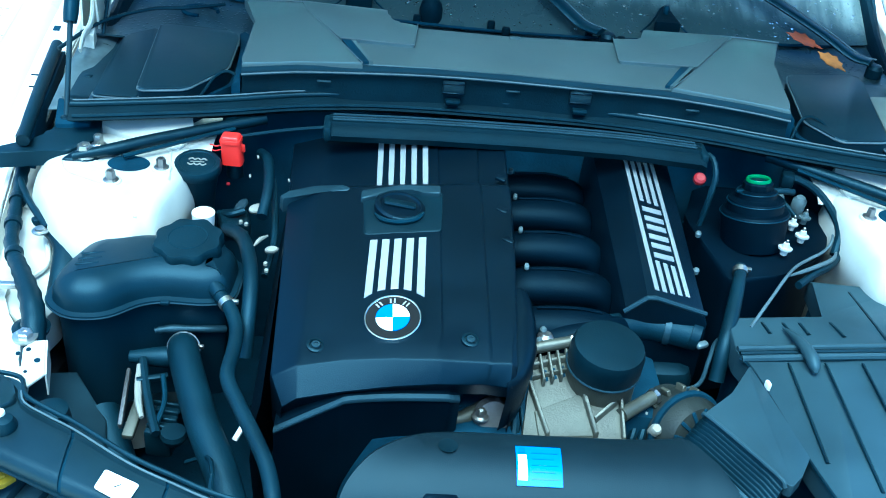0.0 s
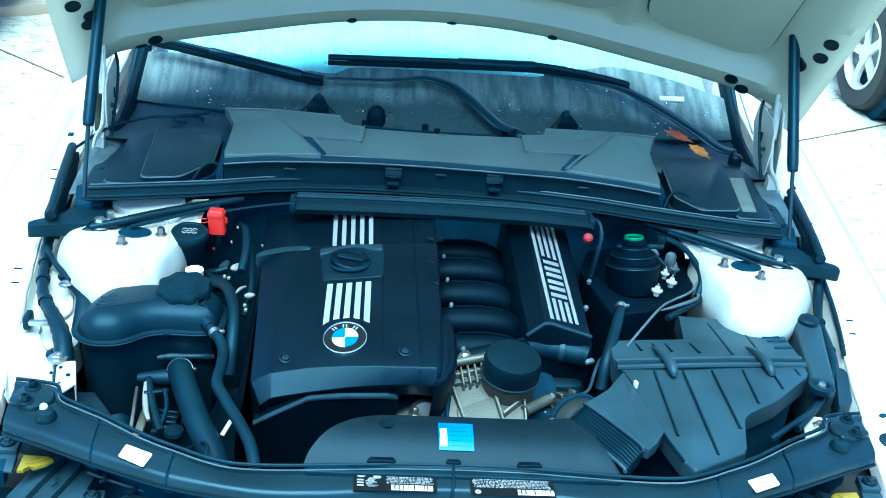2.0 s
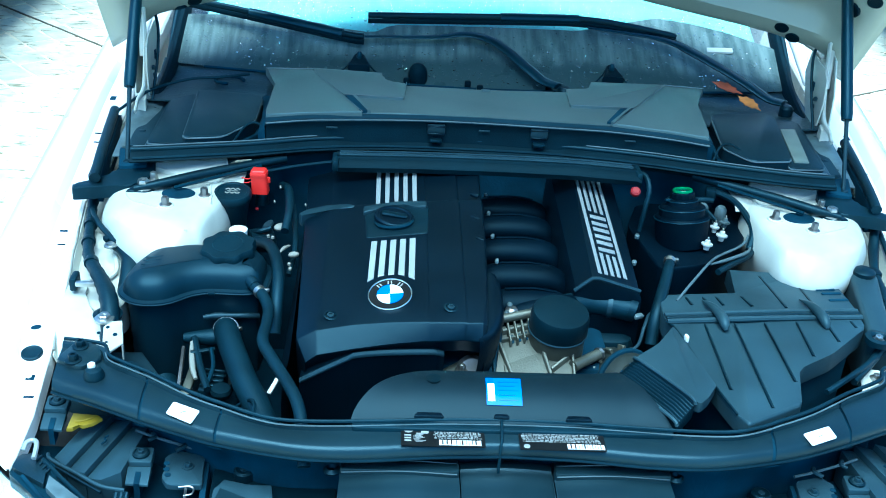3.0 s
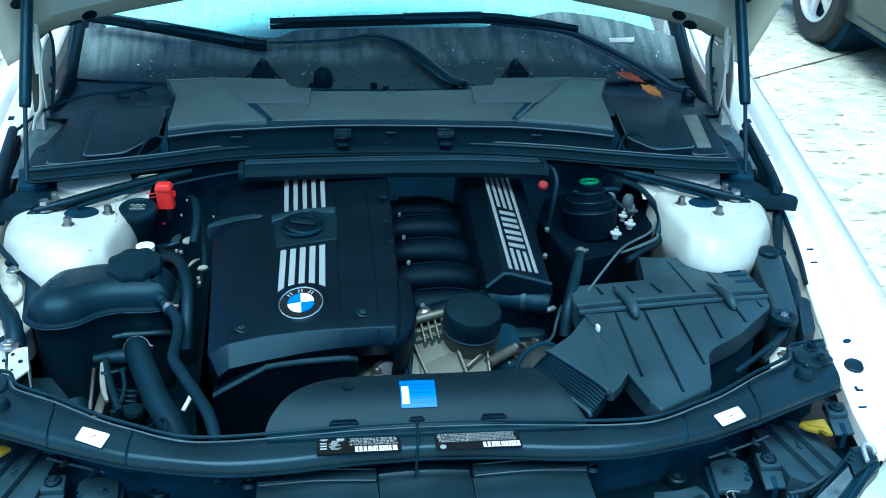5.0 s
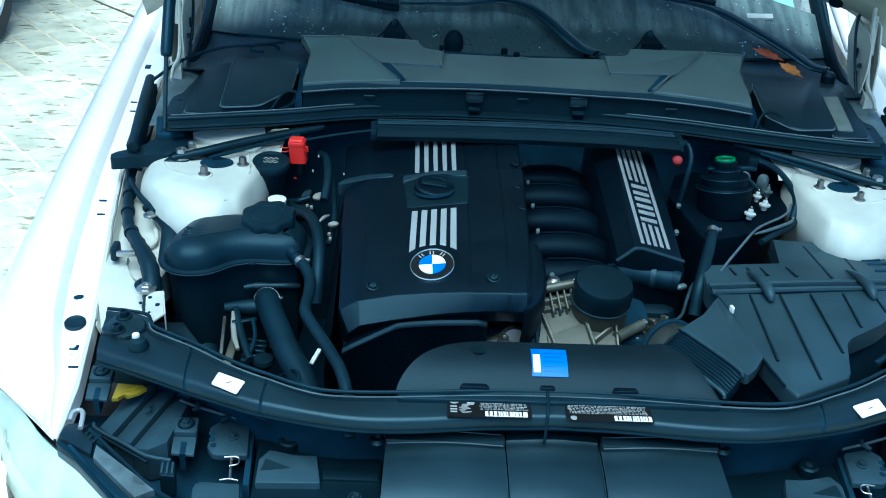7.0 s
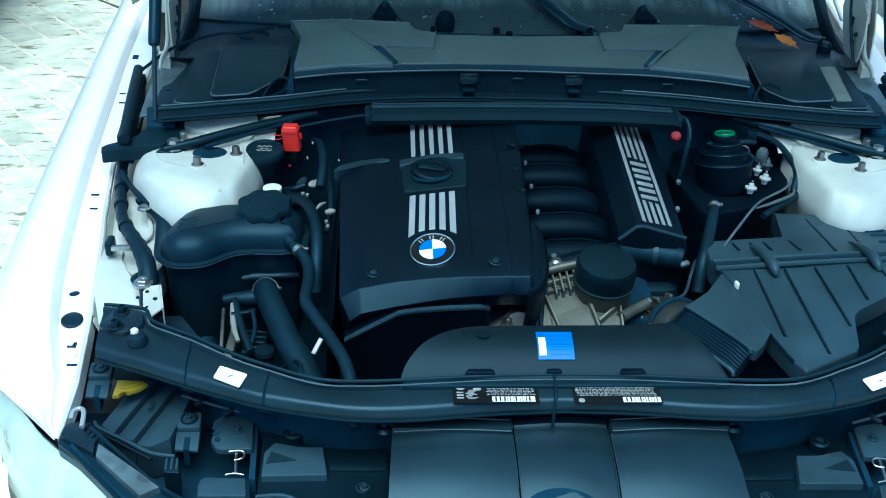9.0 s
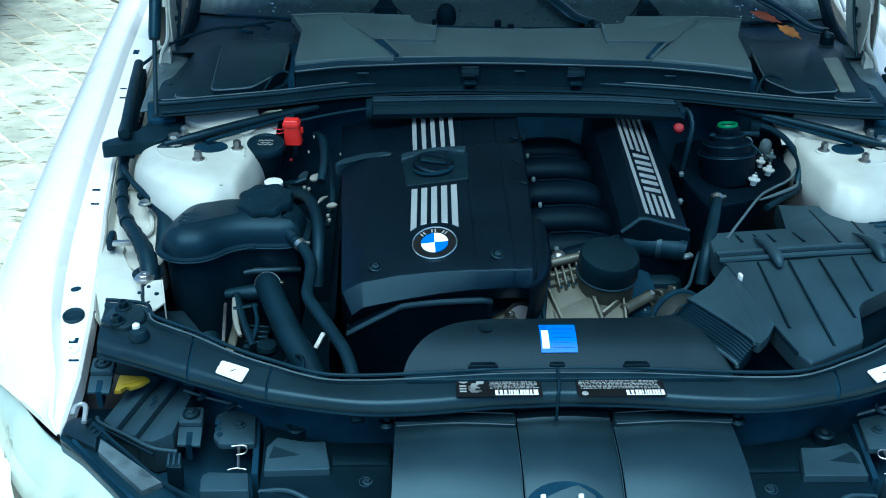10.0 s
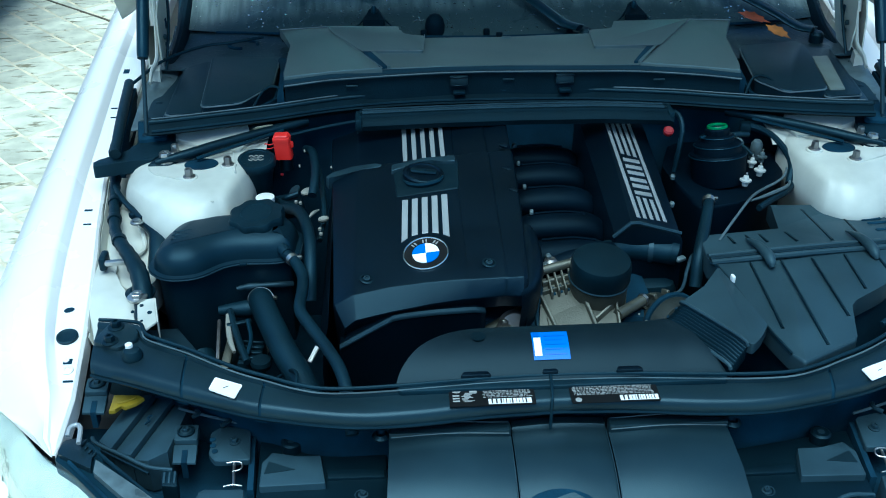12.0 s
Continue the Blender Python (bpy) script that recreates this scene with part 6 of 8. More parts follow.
def badge():
    x, y = -0.1925, 0.305
    z = cover_z(x, y) + 0.001
    base = pose(x, y, z, 13.5, -6.8, 0)
    t = thing("round_badge", "round enamel badge with blue and white quarters", "badge", (x, y, z))
    part("disc", lathe([(0.0352, -0.006), (0.0352, 0.003), (0.0340, 0.0040)], base, 48), INK, t)
    ring = lathe([(0.0346 + 0.0016 * math.cos(k * math.pi / 5), 0.0042 + 0.0022 * math.sin(k * math.pi / 5)) for k in range(10)], base, 48, ring=True)
    part("rim", ring, CHROME, t, "bright chrome rim")
    for q in range(4):
        bm = bmesh.new()
        c0, c1 = bm.verts.new(base @ Vector((0, 0, 0.0056))), bm.verts.new(base @ Vector((0, 0, 0.002)))
        up = [bm.verts.new(base @ Vector((0.0212 * math.cos(w), 0.0212 * math.sin(w), 0.0054))) for w in [q * math.pi / 2 + k * math.pi / 20 for k in range(11)]]
        lo = [bm.verts.new(base @ Vector((0.0212 * math.cos(w), 0.0212 * math.sin(w), 0.002))) for w in [q * math.pi / 2 + k * math.pi / 20 for k in range(11)]]
        for k in range(10):
            bm.faces.new((c0, up[k], up[k + 1]))
            bm.faces.new((up[k], lo[k], lo[k + 1], up[k + 1]))
            bm.faces.new((c1, lo[k + 1], lo[k]))
        part("quarter", bm, PAPER if q in (0, 2) else BLUE, t)
    # plain pale marks on the dark ring
    for w in (128, 90, 52):
        for d in (-0.0026, 0.0026):
            part("mark", block((0.0022, 0.0072, 0.0010), base @ pose(0.0272 * math.cos(radians(w)), 0.0272 * math.sin(radians(w)), 0.0043, 0, 0, w - 90) @ pose(d, 0, 0), 0.0003, 1), GREYINK, t)


badge()


def engine_block():
    t = thing("engine_block", "grimy dark engine block deep in the bay", "engine", (-0.1, 0.45, 0.36))
    part("block", prism(rounded(rect(-0.335, 0.26, 0.18, 0.78), 0.03), 0.36, 0.70, 0.02), DARK, t)
    part("rear_hump", prism(rounded(rect(-0.34, 0.62, 0.26, 0.80), 0.02), 0.5, 0.71, 0.02), DARK, t)
    part("front_pulley", lathe([(0.06, 0), (0.085, 0.004), (0.085, 0.024), (0.05, 0.03), (0.02, 0.03)], pose(-0.16, 0.20, 0.56, 90, 0, 0), 32), DARK, t)
    part("timing_case", prism(rounded(rect(-0.32, 0.215, 0.05, 0.27), 0.02), 0.40, 0.69, 0.01), DARK, t)
    return t


engine_block()


def intake_manifold():
    t = thing("intake_manifold", "black plastic intake manifold with bulging runners", "intake manifold", (0.08, 0.55, 0.60))
    for y, f in ((0.735, 0.9), (0.655, 1.0), (0.560, 1.0), (0.465, 1.0), (0.375, 0.95)):
        r = 0.032 * f
        p = part("runner", tube([(-0.03, y, 0.742), (0.0, y, 0.750), (0.05, y, 0.752), (0.088, y, 0.748), (0.104, y - 0.002, 0.735), (0.110, y - 0.004, 0.69)], [r * 0.84, r * 0.95, r, r * 0.97, r * 0.9, r * 0.85], 20, 6, flat=0.78), MANIFOLD, t)
        part("seam_rib", tube([(0.0, y + 0.004, 0.776), (0.05, y + 0.004, 0.7785), (0.088, y + 0.004, 0.773)], 0.002, 6, 4), MANIFOLD, p)
        if y > 0.4:
            part("pale_peg", block((0.007, 0.012, 0.008), pose(-0.006, y + 0.005, 0.778, 0, 0, -8), 0.003), LENSGREY, p, "small pale peg")
    part("plenum", prism(rounded(rect(0.10, 0.36, 0.235, 0.79), 0.03), 0.55, 0.69, 0.02), PLASTIC, t)
    part("front_elbow", tube([(0.0, 0.352, 0.735), (0.04, 0.350, 0.745), (0.085, 0.362, 0.748), (0.118, 0.385, 0.745)], [0.018, 0.024, 0.024, 0.018], 16), MANIFOLD, t)

    def top(x, y):
        return 0.7975 - 0.30 * (x - 0.16) + 0.115 * (y - 0.406)

    rows = []
    for y, e in ((0.386, -0.012), (0.388, -0.002), (0.394, 0.0), (0.50, 0.0), (0.62, 0.0), (0.78, 0.0)):
        k = 0.03 * (y - 0.39)
        rows.append([(0.110, y, 0.60), (0.117, y, top(0.148, y) - 0.040), (0.122, y, top(0.148, y) - 0.024), (0.147 + k, y, top(0.148, y) - 0.001 + e), (0.152 + k, y, top(0.152, y) + e), (0.224 + k, y, top(0.224, y) + e),
                     (0.232 + k, y, top(0.232, y) - 0.003 + e), (0.236 + k, y, top(0.236, y) - 0.012), (0.240 + k, y, 0.62)])
    lid = part("rail_cover", loft(rows, True), COVER, t, sharp=30)
    part("rail_front", tube([(0.1195, 0.386, 0.773), (0.1465, 0.385, 0.7985), (0.158, 0.3855, 0.7985), (0.2335, 0.392, 0.7725)], 0.0036, 8, 1), EDGE, lid, "grey front edge")

    def over(x, y):
        return top(x - 0.03 * (y - 0.39), y)

    def bar(x0, x1, y0, y1, name, material, slant=0.0):
        part(name, prism([(x0, y0), (x1, y0 + slant), (x1, y1 + slant), (x0, y1)], lambda x, y: over(x, y) - 0.001, lambda x, y: over(x, y) + 0.0018, 0.0004, 1), material, lid)

    # five pale lines; the inner three are broken by a field of plain slanting bars
    for k in range(5):
        x = 0.1600 + 0.0118 * k
        if k in (0, 4):
            bar(x, x + 0.0066, 0.406 + 0.0018 * k, 0.745, "pale_line", SILVER)
        else:
            bar(x, x + 0.0066, 0.406 + 0.0018 * k, 0.470, "pale_line", SILVER)
            bar(x, x + 0.0066, 0.606, 0.745, "pale_line", SILVER)
    for k in range(3):
        y = 0.478 + 0.041 * k
        bar(0.1725, 0.2035, y, y + 0.0095, "badge_bar", SILVER, 0.004)
        bar(0.1725, 0.2035, y + 0.0215, y + 0.031, "badge_bar", SILVER, 0.004)
    # throttle hose below the rail's front end
    h = part("throttle_hose", tube([(0.105, 0.385, 0.745), (0.150, 0.400, 0.742), (0.185, 0.397, 0.740), (0.228, 0.388, 0.736)], [0.018, 0.0205, 0.0200, 0.0195], 18, 5), RUBBER, t)
    part("hose_collar", tube([(0.183, 0.398, 0.740), (0.191, 0.396, 0.740)], 0.0222, 18, 2), EDGE, h)
    part("hose_end", tube([(0.218, 0.391, 0.738), (0.230, 0.387, 0.736)], [0.0215, 0.020], 18, 2), PLASTIC, h)
    for x, y, z in ((0.006, 0.345, 0.760), (0.000, 0.332, 0.752), (0.245, 0.50, 0.765), (0.266, 0.585, 0.775)):
        part("pale_peg", lathe([(0.004, 0), (0.005, 0.006), (0.003, 0.009)], pose(x, y, z), 10), LENSGREY, t)
    part("side_cable", tube([(0.262, 0.39, 0.735), (0.250, 0.375, 0.735), (0.238, 0.35, 0.725), (0.225, 0.33, 0.70), (0.19, 0.325, 0.69)], 0.003, 8), EDGE, t)
    part("grey_plug", block((0.018, 0.010, 0.008), pose(0.232, 0.372, 0.735, 10, 0, 25), 0.003), LENSGREY, t)
    return t


intake_manifold()


def oil_filter():
    t = thing("oil_filter_housing", "cast aluminium oil filter housing with black screw cap", "oil filter", (0.06, 0.29, 0.55))
    ax = pose(0.080, 0.305, 0.70, 6, 2, 0)
    part("bowl", lathe([(0.034, -0.08), (0.040, -0.04), (0.0425, -0.012), (0.0440, 0.0), (0.0455, 0.030), (0.0460, 0.052)], ax, 40), ALU, t, "dull cast aluminium bowl")
    cap = part("screw_cap", lathe([(0.0472, 0.050), (0.0482, 0.055), (0.0480, 0.078), (0.0450, 0.086), (0.030, 0.088), (0.004, 0.088)], ax, 72, lobes=36, depth=0.012), PLASTIC, t, "ribbed black plastic cap")
    part("cap_rim", tube([ax @ Vector((0.0478 * math.cos(k * math.pi / 20), 0.0478 * math.sin(k * math.pi / 20), 0.050)) for k in range(41)], 0.0016, 6, 1), EDGE, cap)

    def face(x, y):
        return 0.700 + 0.4 * (y - 0.21)

    def rib(a, b, w, h, material=CASTPALE, name="rib"):
        """A bar from a to b standing h above the sloping plate."""
        p, q = Vector(a), Vector(b)
        n = Vector((-(q - p).y, (q - p).x)).normalized() * w / 2
        quad = [tuple(p + n), tuple(p - n), tuple(q - n), tuple(q + n)]
        return part(name, prism(quad, lambda x, y: face(x, y) - 0.004, lambda x, y: face(x, y) + h, min(0.001, h / 3), 1), material, blk)

    out = [(-0.011, 0.318), (0.046, 0.334), (0.050, 0.306), (0.068, 0.216), (-0.026, 0.212), (-0.014, 0.278)]
    blk = part("cooler_block", prism(out[::-1], 0.60, lambda x, y: face(x, y) - 0.004, 0.002, 1), ALU, t, "dull cast plate")
    part("lower_plate", prism([(-0.008, 0.246), (0.056, 0.273), (0.066, 0.218), (-0.004, 0.214)], 0.66, lambda x, y: face(x, y) - 0.0015, 0.001, 1), ALU, blk, "paler cast plate")
    rib((-0.013, 0.280), (0.007, 0.214), 0.0045, 0.006)
    rib((0.044, 0.322), (0.068, 0.216), 0.0050, 0.007)
    rib((-0.008, 0.303), (0.045, 0.319), 0.0040, 0.005)
    rib((-0.014, 0.287), (0.046, 0.304), 0.0030, 0.003, ALU)
    for k in range(4):
        x = 0.001 + 0.0115 * k
        y = 0.296 + 0.0035 * k
        rib((x, y + 0.018), (x + 0.004, y - 0.016), 0.0036, 0.009, CASTPALE, "fin")
        # dark inlay painted as the shade between the fins
        part("fin_gap", prism([(x + 0.0040, y + 0.004), (x + 0.0090, y + 0.006), (x + 0.0110, y - 0.008), (x + 0.0065, y - 0.010)][::-1], 0.68, lambda a, b: face(a, b) - 0.0028, 0), DARK, blk)
    part("cross_tube", tube([(-0.010, 0.322, 0.751), (0.016, 0.327, 0.755), (0.044, 0.332, 0.759)], 0.0078, 14, 3), CASTPALE, blk, "bright cast tube")
    part("tube_nut", lathe([(0.0095, 0), (0.0095, 0.008), (0.006, 0.012), (0.004, 0.014)], Matrix.Translation((0.042, 0.3315, 0.759)) @ pose(0, 0, 0, 0, 78, 8), 8), STEEL, blk, "bright zinc nut")
    part("tube_nut", lathe([(0.010, 0), (0.010, 0.005), (0.007, 0.006)], Matrix.Translation((-0.012, 0.3215, 0.751)) @ pose(0, 0, 0, 0, 78, 8), 14), DARKSTEEL, blk)
    # foot of the bowl with its two bright webs
    part("bowl_foot", prism([(0.066, 0.214), (0.062, 0.262), (0.104, 0.272), (0.106, 0.214)][::-1], 0.60, lambda x, y: face(x, y) - 0.006, 0.002, 1), ALU, t)
    for a, b in (((0.068, 0.238), (0.104, 0.268)), ((0.1045, 0.270), (0.1035, 0.214))):
        p, q = Vector(a), Vector(b)
        n = Vector((-(q - p).y, (q - p).x)).normalized() * 0.002
        part("web", prism([tuple(p + n), tuple(p - n), tuple(q - n), tuple(q + n)], 0.66, lambda x, y: face(x, y) + 0.004, 0.0008, 1), CASTPALE, t)
    part("flange", prism(rounded([(0.112, 0.282), (0.126, 0.288), (0.128, 0.314), (0.116, 0.318)], 0.004), 0.69, 0.738, 0.003), CASTPALE, t)
    part("spout", tube([(0.104, 0.248, 0.712), (0.130, 0.268, 0.713), (0.152, 0.285, 0.713)], [0.0095, 0.009, 0.009], 14, 3), CASTPALE, t)
    part("spout_nut", lathe([(0.011, 0), (0.011, 0.006), (0.007, 0.009), (0.003, 0.010)], Matrix.Translation((0.150, 0.2835, 0.713)) @ pose(0, 0, 0, 0, 90, 38), 8), STEEL, t, "bright zinc nut")
    part("knob", lathe([(0.008, 0), (0.0115, 0.005), (0.011, 0.011), (0.006, 0.015)], pose(0.010, 0.341, 0.748), 18), DARKSTEEL, t)
    for x, y in ((0.011, 0.372), (0.012, 0.394)):
        part("pipe_clip", block((0.005, 0.008, 0.005), pose(x, y, 0.752, 0, 0, 12), 0.0015), STEEL, t)
    return t


oil_filter()


def alternator():
    t = thing("alternator", "finned dull metal alternator beside the filter", "alternator", (0.18, 0.29, 0.55))
    ax = pose(0.195, 0.275, 0.665, 70, 0, 25)
    part("housing", lathe([(0.040, -0.05), (0.052, -0.04), (0.054, 0.02), (0.046, 0.040), (0.022, 0.046), (0.01, 0.046)], ax, 36), DARKALU, t)
    for k in range(14):
        w = 360 / 14 * k
        part("vent_slot", block((0.020, 0.0055, 0.004), ax @ pose(0.036 * math.cos(radians(w)), 0.036 * math.sin(radians(w)), 0.0425, 0, 12, w), 0.001, 1), DARK, t)
        part("rim_tooth", block((0.010, 0.006, 0.016), ax @ pose(0.056 * math.cos(radians(w)), 0.056 * math.sin(radians(w)), -0.012, 0, 0, w), 0.001, 1), CASTPALE, t)
    part("band", tube([ax @ Vector((0.056 * math.cos(k * math.pi / 12), 0.056 * math.sin(k * math.pi / 12), 0.012)) for k in range(25)], 0.005, 8, 1), DARK, t)
    part("hub", lathe([(0.014, 0.04), (0.014, 0.058), (0.008, 0.062)], ax, 16), STEEL, t)
    part("plug", block((0.028, 0.018, 0.016), pose(0.150, 0.283, 0.690, 10, 0, 30), 0.003), CREAM, t)
    part("cable_end", lathe([(0.008, 0), (0.008, 0.014), (0.005, 0.018)], pose(0.152, 0.252, 0.682, 30, 0, 0), 14), CREAM, t)
    for k in range(3):
        part("cable", tube([(0.12 + 0.012 * k, 0.245, 0.60), (0.125 + 0.012 * k, 0.25, 0.66), (0.135 + 0.012 * k, 0.275, 0.685)], 0.005, 8), RUBBER, t)
    return t


alternator()


def front_fitting():
    t = thing("pulley_bracket", "oily metal pulley and bracket below the cover", "bracket", (-0.05, 0.27, 0.6))
    part("pulley", lathe([(0.008, 0), (0.012, 0.004), (0.022, 0.006), (0.026, 0.016), (0.02, 0.022)], pose(-0.058, 0.262, 0.690, 60, 0, 0), 24), DARKSTEEL, t)
    part("arm", tube([(-0.13, 0.235, 0.685), (-0.09, 0.255, 0.69), (-0.05, 0.275, 0.70), (-0.02, 0.29, 0.705)], [0.006, 0.010, 0.012, 0.010], 10), ALU, t)
    part("cable", tube([(-0.03, 0.335, 0.75), (-0.025, 0.30, 0.735), (-0.032, 0.27, 0.715), (-0.03, 0.235, 0.69), (-0.04, 0.21, 0.66)], 0.006, 8), RUBBER, t)
    part("cable", tube([(-0.02, 0.33, 0.745), (-0.012, 0.295, 0.735), (-0.022, 0.26, 0.715), (-0.018, 0.225, 0.69)], 0.004, 8), RUBBER, t)
    bolt(-0.075, 0.243, 0.70, t, 0.007, 0.012, STEEL)


front_fitting()


# ---- coolant tank side ----
def coolant_tank():
    t = thing("coolant_expansion_tank", "black plastic coolant expansion tank with screw cap", "coolant tank", (-0.52, 0.40, 0.55))

    # one moulding: a broad chamber and a narrower neck chamber, over a seam flange
    plan = rounded([(-0.402, 0.388), (-0.434, 0.377), (-0.492, 0.379), (-0.520, 0.369), (-0.556, 0.335), (-0.604, 0.332), (-0.636, 0.362), (-0.630, 0.415), (-0.604, 0.478), (-0.549, 0.498), (-0.45, 0.500), (-0.396, 0.470)], 0.030, 5)

    def inset(d, z):
        row, k = [], len(plan)
        for i in range(k):
            e = Vector(plan[(i + 1) % k]) - Vector(plan[i - 1])
            n = Vector((-e.y, e.x)).normalized()
            row.append((plan[i][0] - n.x * d * SIDE, plan[i][1] - n.y * d * SIDE, z))
        return row

    area = sum(plan[i - 1][0] * plan[i][1] - plan[i][0] * plan[i - 1][1] for i in range(len(plan)))
    SIDE = -1 if area > 0 else 1
    rows = [inset(d, z) for d, z in ((0.014, 0.58), (0.010, 0.745), (-0.003, 0.7465), (-0.004, 0.7495), (-0.003, 0.7525), (0.004, 0.754), (0.006, 0.766), (0.010, 0.775), (0.016, 0.7815), (0.023, 0.7860), (0.031, 0.7895), (0.039, 0.7915))]
    part("chamber", loft(rows, True), TANK, t, sharp=50)
    ax = pose(-0.467, 0.452, 0.772, 3, -3, 0)
    neck = part("neck", lathe([(0.046, -0.02), (0.046, 0.000), (0.0475, 0.002), (0.0475, 0.007), (0.043, 0.009), (0.043, 0.014)], ax, 36), TANK, t)
    part("neck_ring", tube([ax @ Vector((0.0478 * math.cos(k * math.pi / 16), 0.0478 * math.sin(k * math.pi / 16), 0.0045)) for k in range(33)], 0.0012, 6, 1), SATIN, neck)
    cap = part("screw_cap", lathe([(0.044, 0.010), (0.0475, 0.012), (0.0480, 0.015), (0.0478, 0.027), (0.0455, 0.031), (0.030, 0.0322), (0.004, 0.0325)], ax, 96, lobes=8, depth=0.10), RUBBER, t, "scalloped black screw cap")
    part("cap_mark", tube([ax @ Vector((0.026 * math.cos(k * math.pi / 12), 0.026 * math.sin(k * math.pi / 12), 0.0322)) for k in range(25)], 0.0007, 6, 1), SATIN, cap)
    # faint moulded marks, seam and lower ledge
    for k in range(3):
        part("moulded_mark", block((0.030, 0.003, 0.0014), pose(-0.588 + 0.001 * k, 0.394 + 0.012 * k, 0.7912, 0, 0, 15), 0.0006, 1), SATIN, t)
    part("moulded_mark", block((0.003, 0.024, 0.0014), pose(-0.596, 0.408, 0.7908, 0, 0, 15), 0.0006, 1), SATIN, t)
    part("seam", tube([(p[0], p[1], 0.7495) for p in (inset(-0.004, 0) + inset(-0.004, 0)[:1])], 0.0012, 6, 1), EDGE, t)
    part("seam_tab", block((0.012, 0.008, 0.006), pose(-0.487, 0.374, 0.7500), 0.002), TANK, t)
    part("hose_stub", tube([(-0.440, 0.412, 0.765), (-0.428, 0.398, 0.766), (-0.416, 0.380, 0.763)], [0.011, 0.0115, 0.0100], 14), TANK, t)
    return t


coolant_tank()


def hose(name, pts, r, label, clamps=(), ripple=None, material=None, cat="hose"):
    t = thing(name, label, cat, pts[len(pts) // 2])
    part("rubber", tube(pts, r, 16, 6, ripple=ripple), material or RUBBER, t)
    for p, q, rr in clamps:
        part("clamp", tube([p, q], rr, 18, 2), STEEL, t, "bright metal hose clamp")
        d = Vector(p).lerp(Vector(q), 0.5)
        part("clamp_screw", block((0.010, 0.006, 0.006), Matrix.Translation(d + Vector((rr, 0, 0.004))), 0.0015), STEEL, t)
    return t


hose("coolant_hose", [(-0.424, 0.392, 0.764), (-0.415, 0.378, 0.762), (-0.402, 0.360, 0.760), (-0.388, 0.322, 0.756), (-0.386, 0.281, 0.754), (-0.387, 0.233, 0.752), (-0.368, 0.188, 0.750), (-0.340, 0.130, 0.748), (-0.323, 0.090, 0.744), (-0.312, 0.044, 0.734), (-0.306, 0.0, 0.70)],
     0.0092, "thin black coolant hose with bright clamp", [((-0.4085, 0.3695, 0.7612), (-0.4035, 0.362, 0.7602), 0.0106)])
hose("radiator_hose", [(-0.468, 0.372, 0.672), (-0.463, 0.358, 0.690), (-0.459, 0.338, 0.700), (-0.447, 0.300, 0.700), (-0.430, 0.252, 0.698), (-0.410, 0.200, 0.694), (-0.386, 0.150, 0.686), (-0.366, 0.100, 0.672), (-0.345, 0.05, 0.65)],
     [0.019, 0.0200, 0.0205, 0.0205, 0.0205, 0.0205, 0.0205, 0.0205, 0.0205], "thick black radiator hose with metal clamp", [((-0.4632, 0.3590, 0.689), (-0.4608, 0.350, 0.6945), 0.0218)])
hose("breather_hose", [(-0.43, 0.545, 0.760), (-0.405, 0.503, 0.775), (-0.389, 0.453, 0.780), (-0.379, 0.396, 0.772), (-0.377, 0.350, 0.750), (-0.378, 0.320, 0.710)], 0.010, "black breather hose behind the tank")
hose("lower_hose", [(-0.56, 0.30, 0.62), (-0.53, 0.24, 0.60), (-0.50, 0.17, 0.58), (-0.46, 0.10, 0.55)], 0.024, "dark lower hose deep in the bay")
hose("bleed_pipe", [(-0.502, 0.372, 0.704), (-0.485, 0.376, 0.705), (-0.460, 0.379, 0.705), (-0.435, 0.382, 0.704), (-0.412, 0.392, 0.698)], [0.004, 0.0052, 0.0052, 0.0050, 0.0045], "thin grey-black ribbed bleed pipe under the tank", ripple=(0.004, 0.0007), material=EDGE)
hose("vacuum_pipe", [(-0.40, 0.70, 0.80), (-0.385, 0.66, 0.81), (-0.378, 0.60, 0.80), (-0.382, 0.55, 0.78)], 0.008, "thin black pipe behind the engine cover")


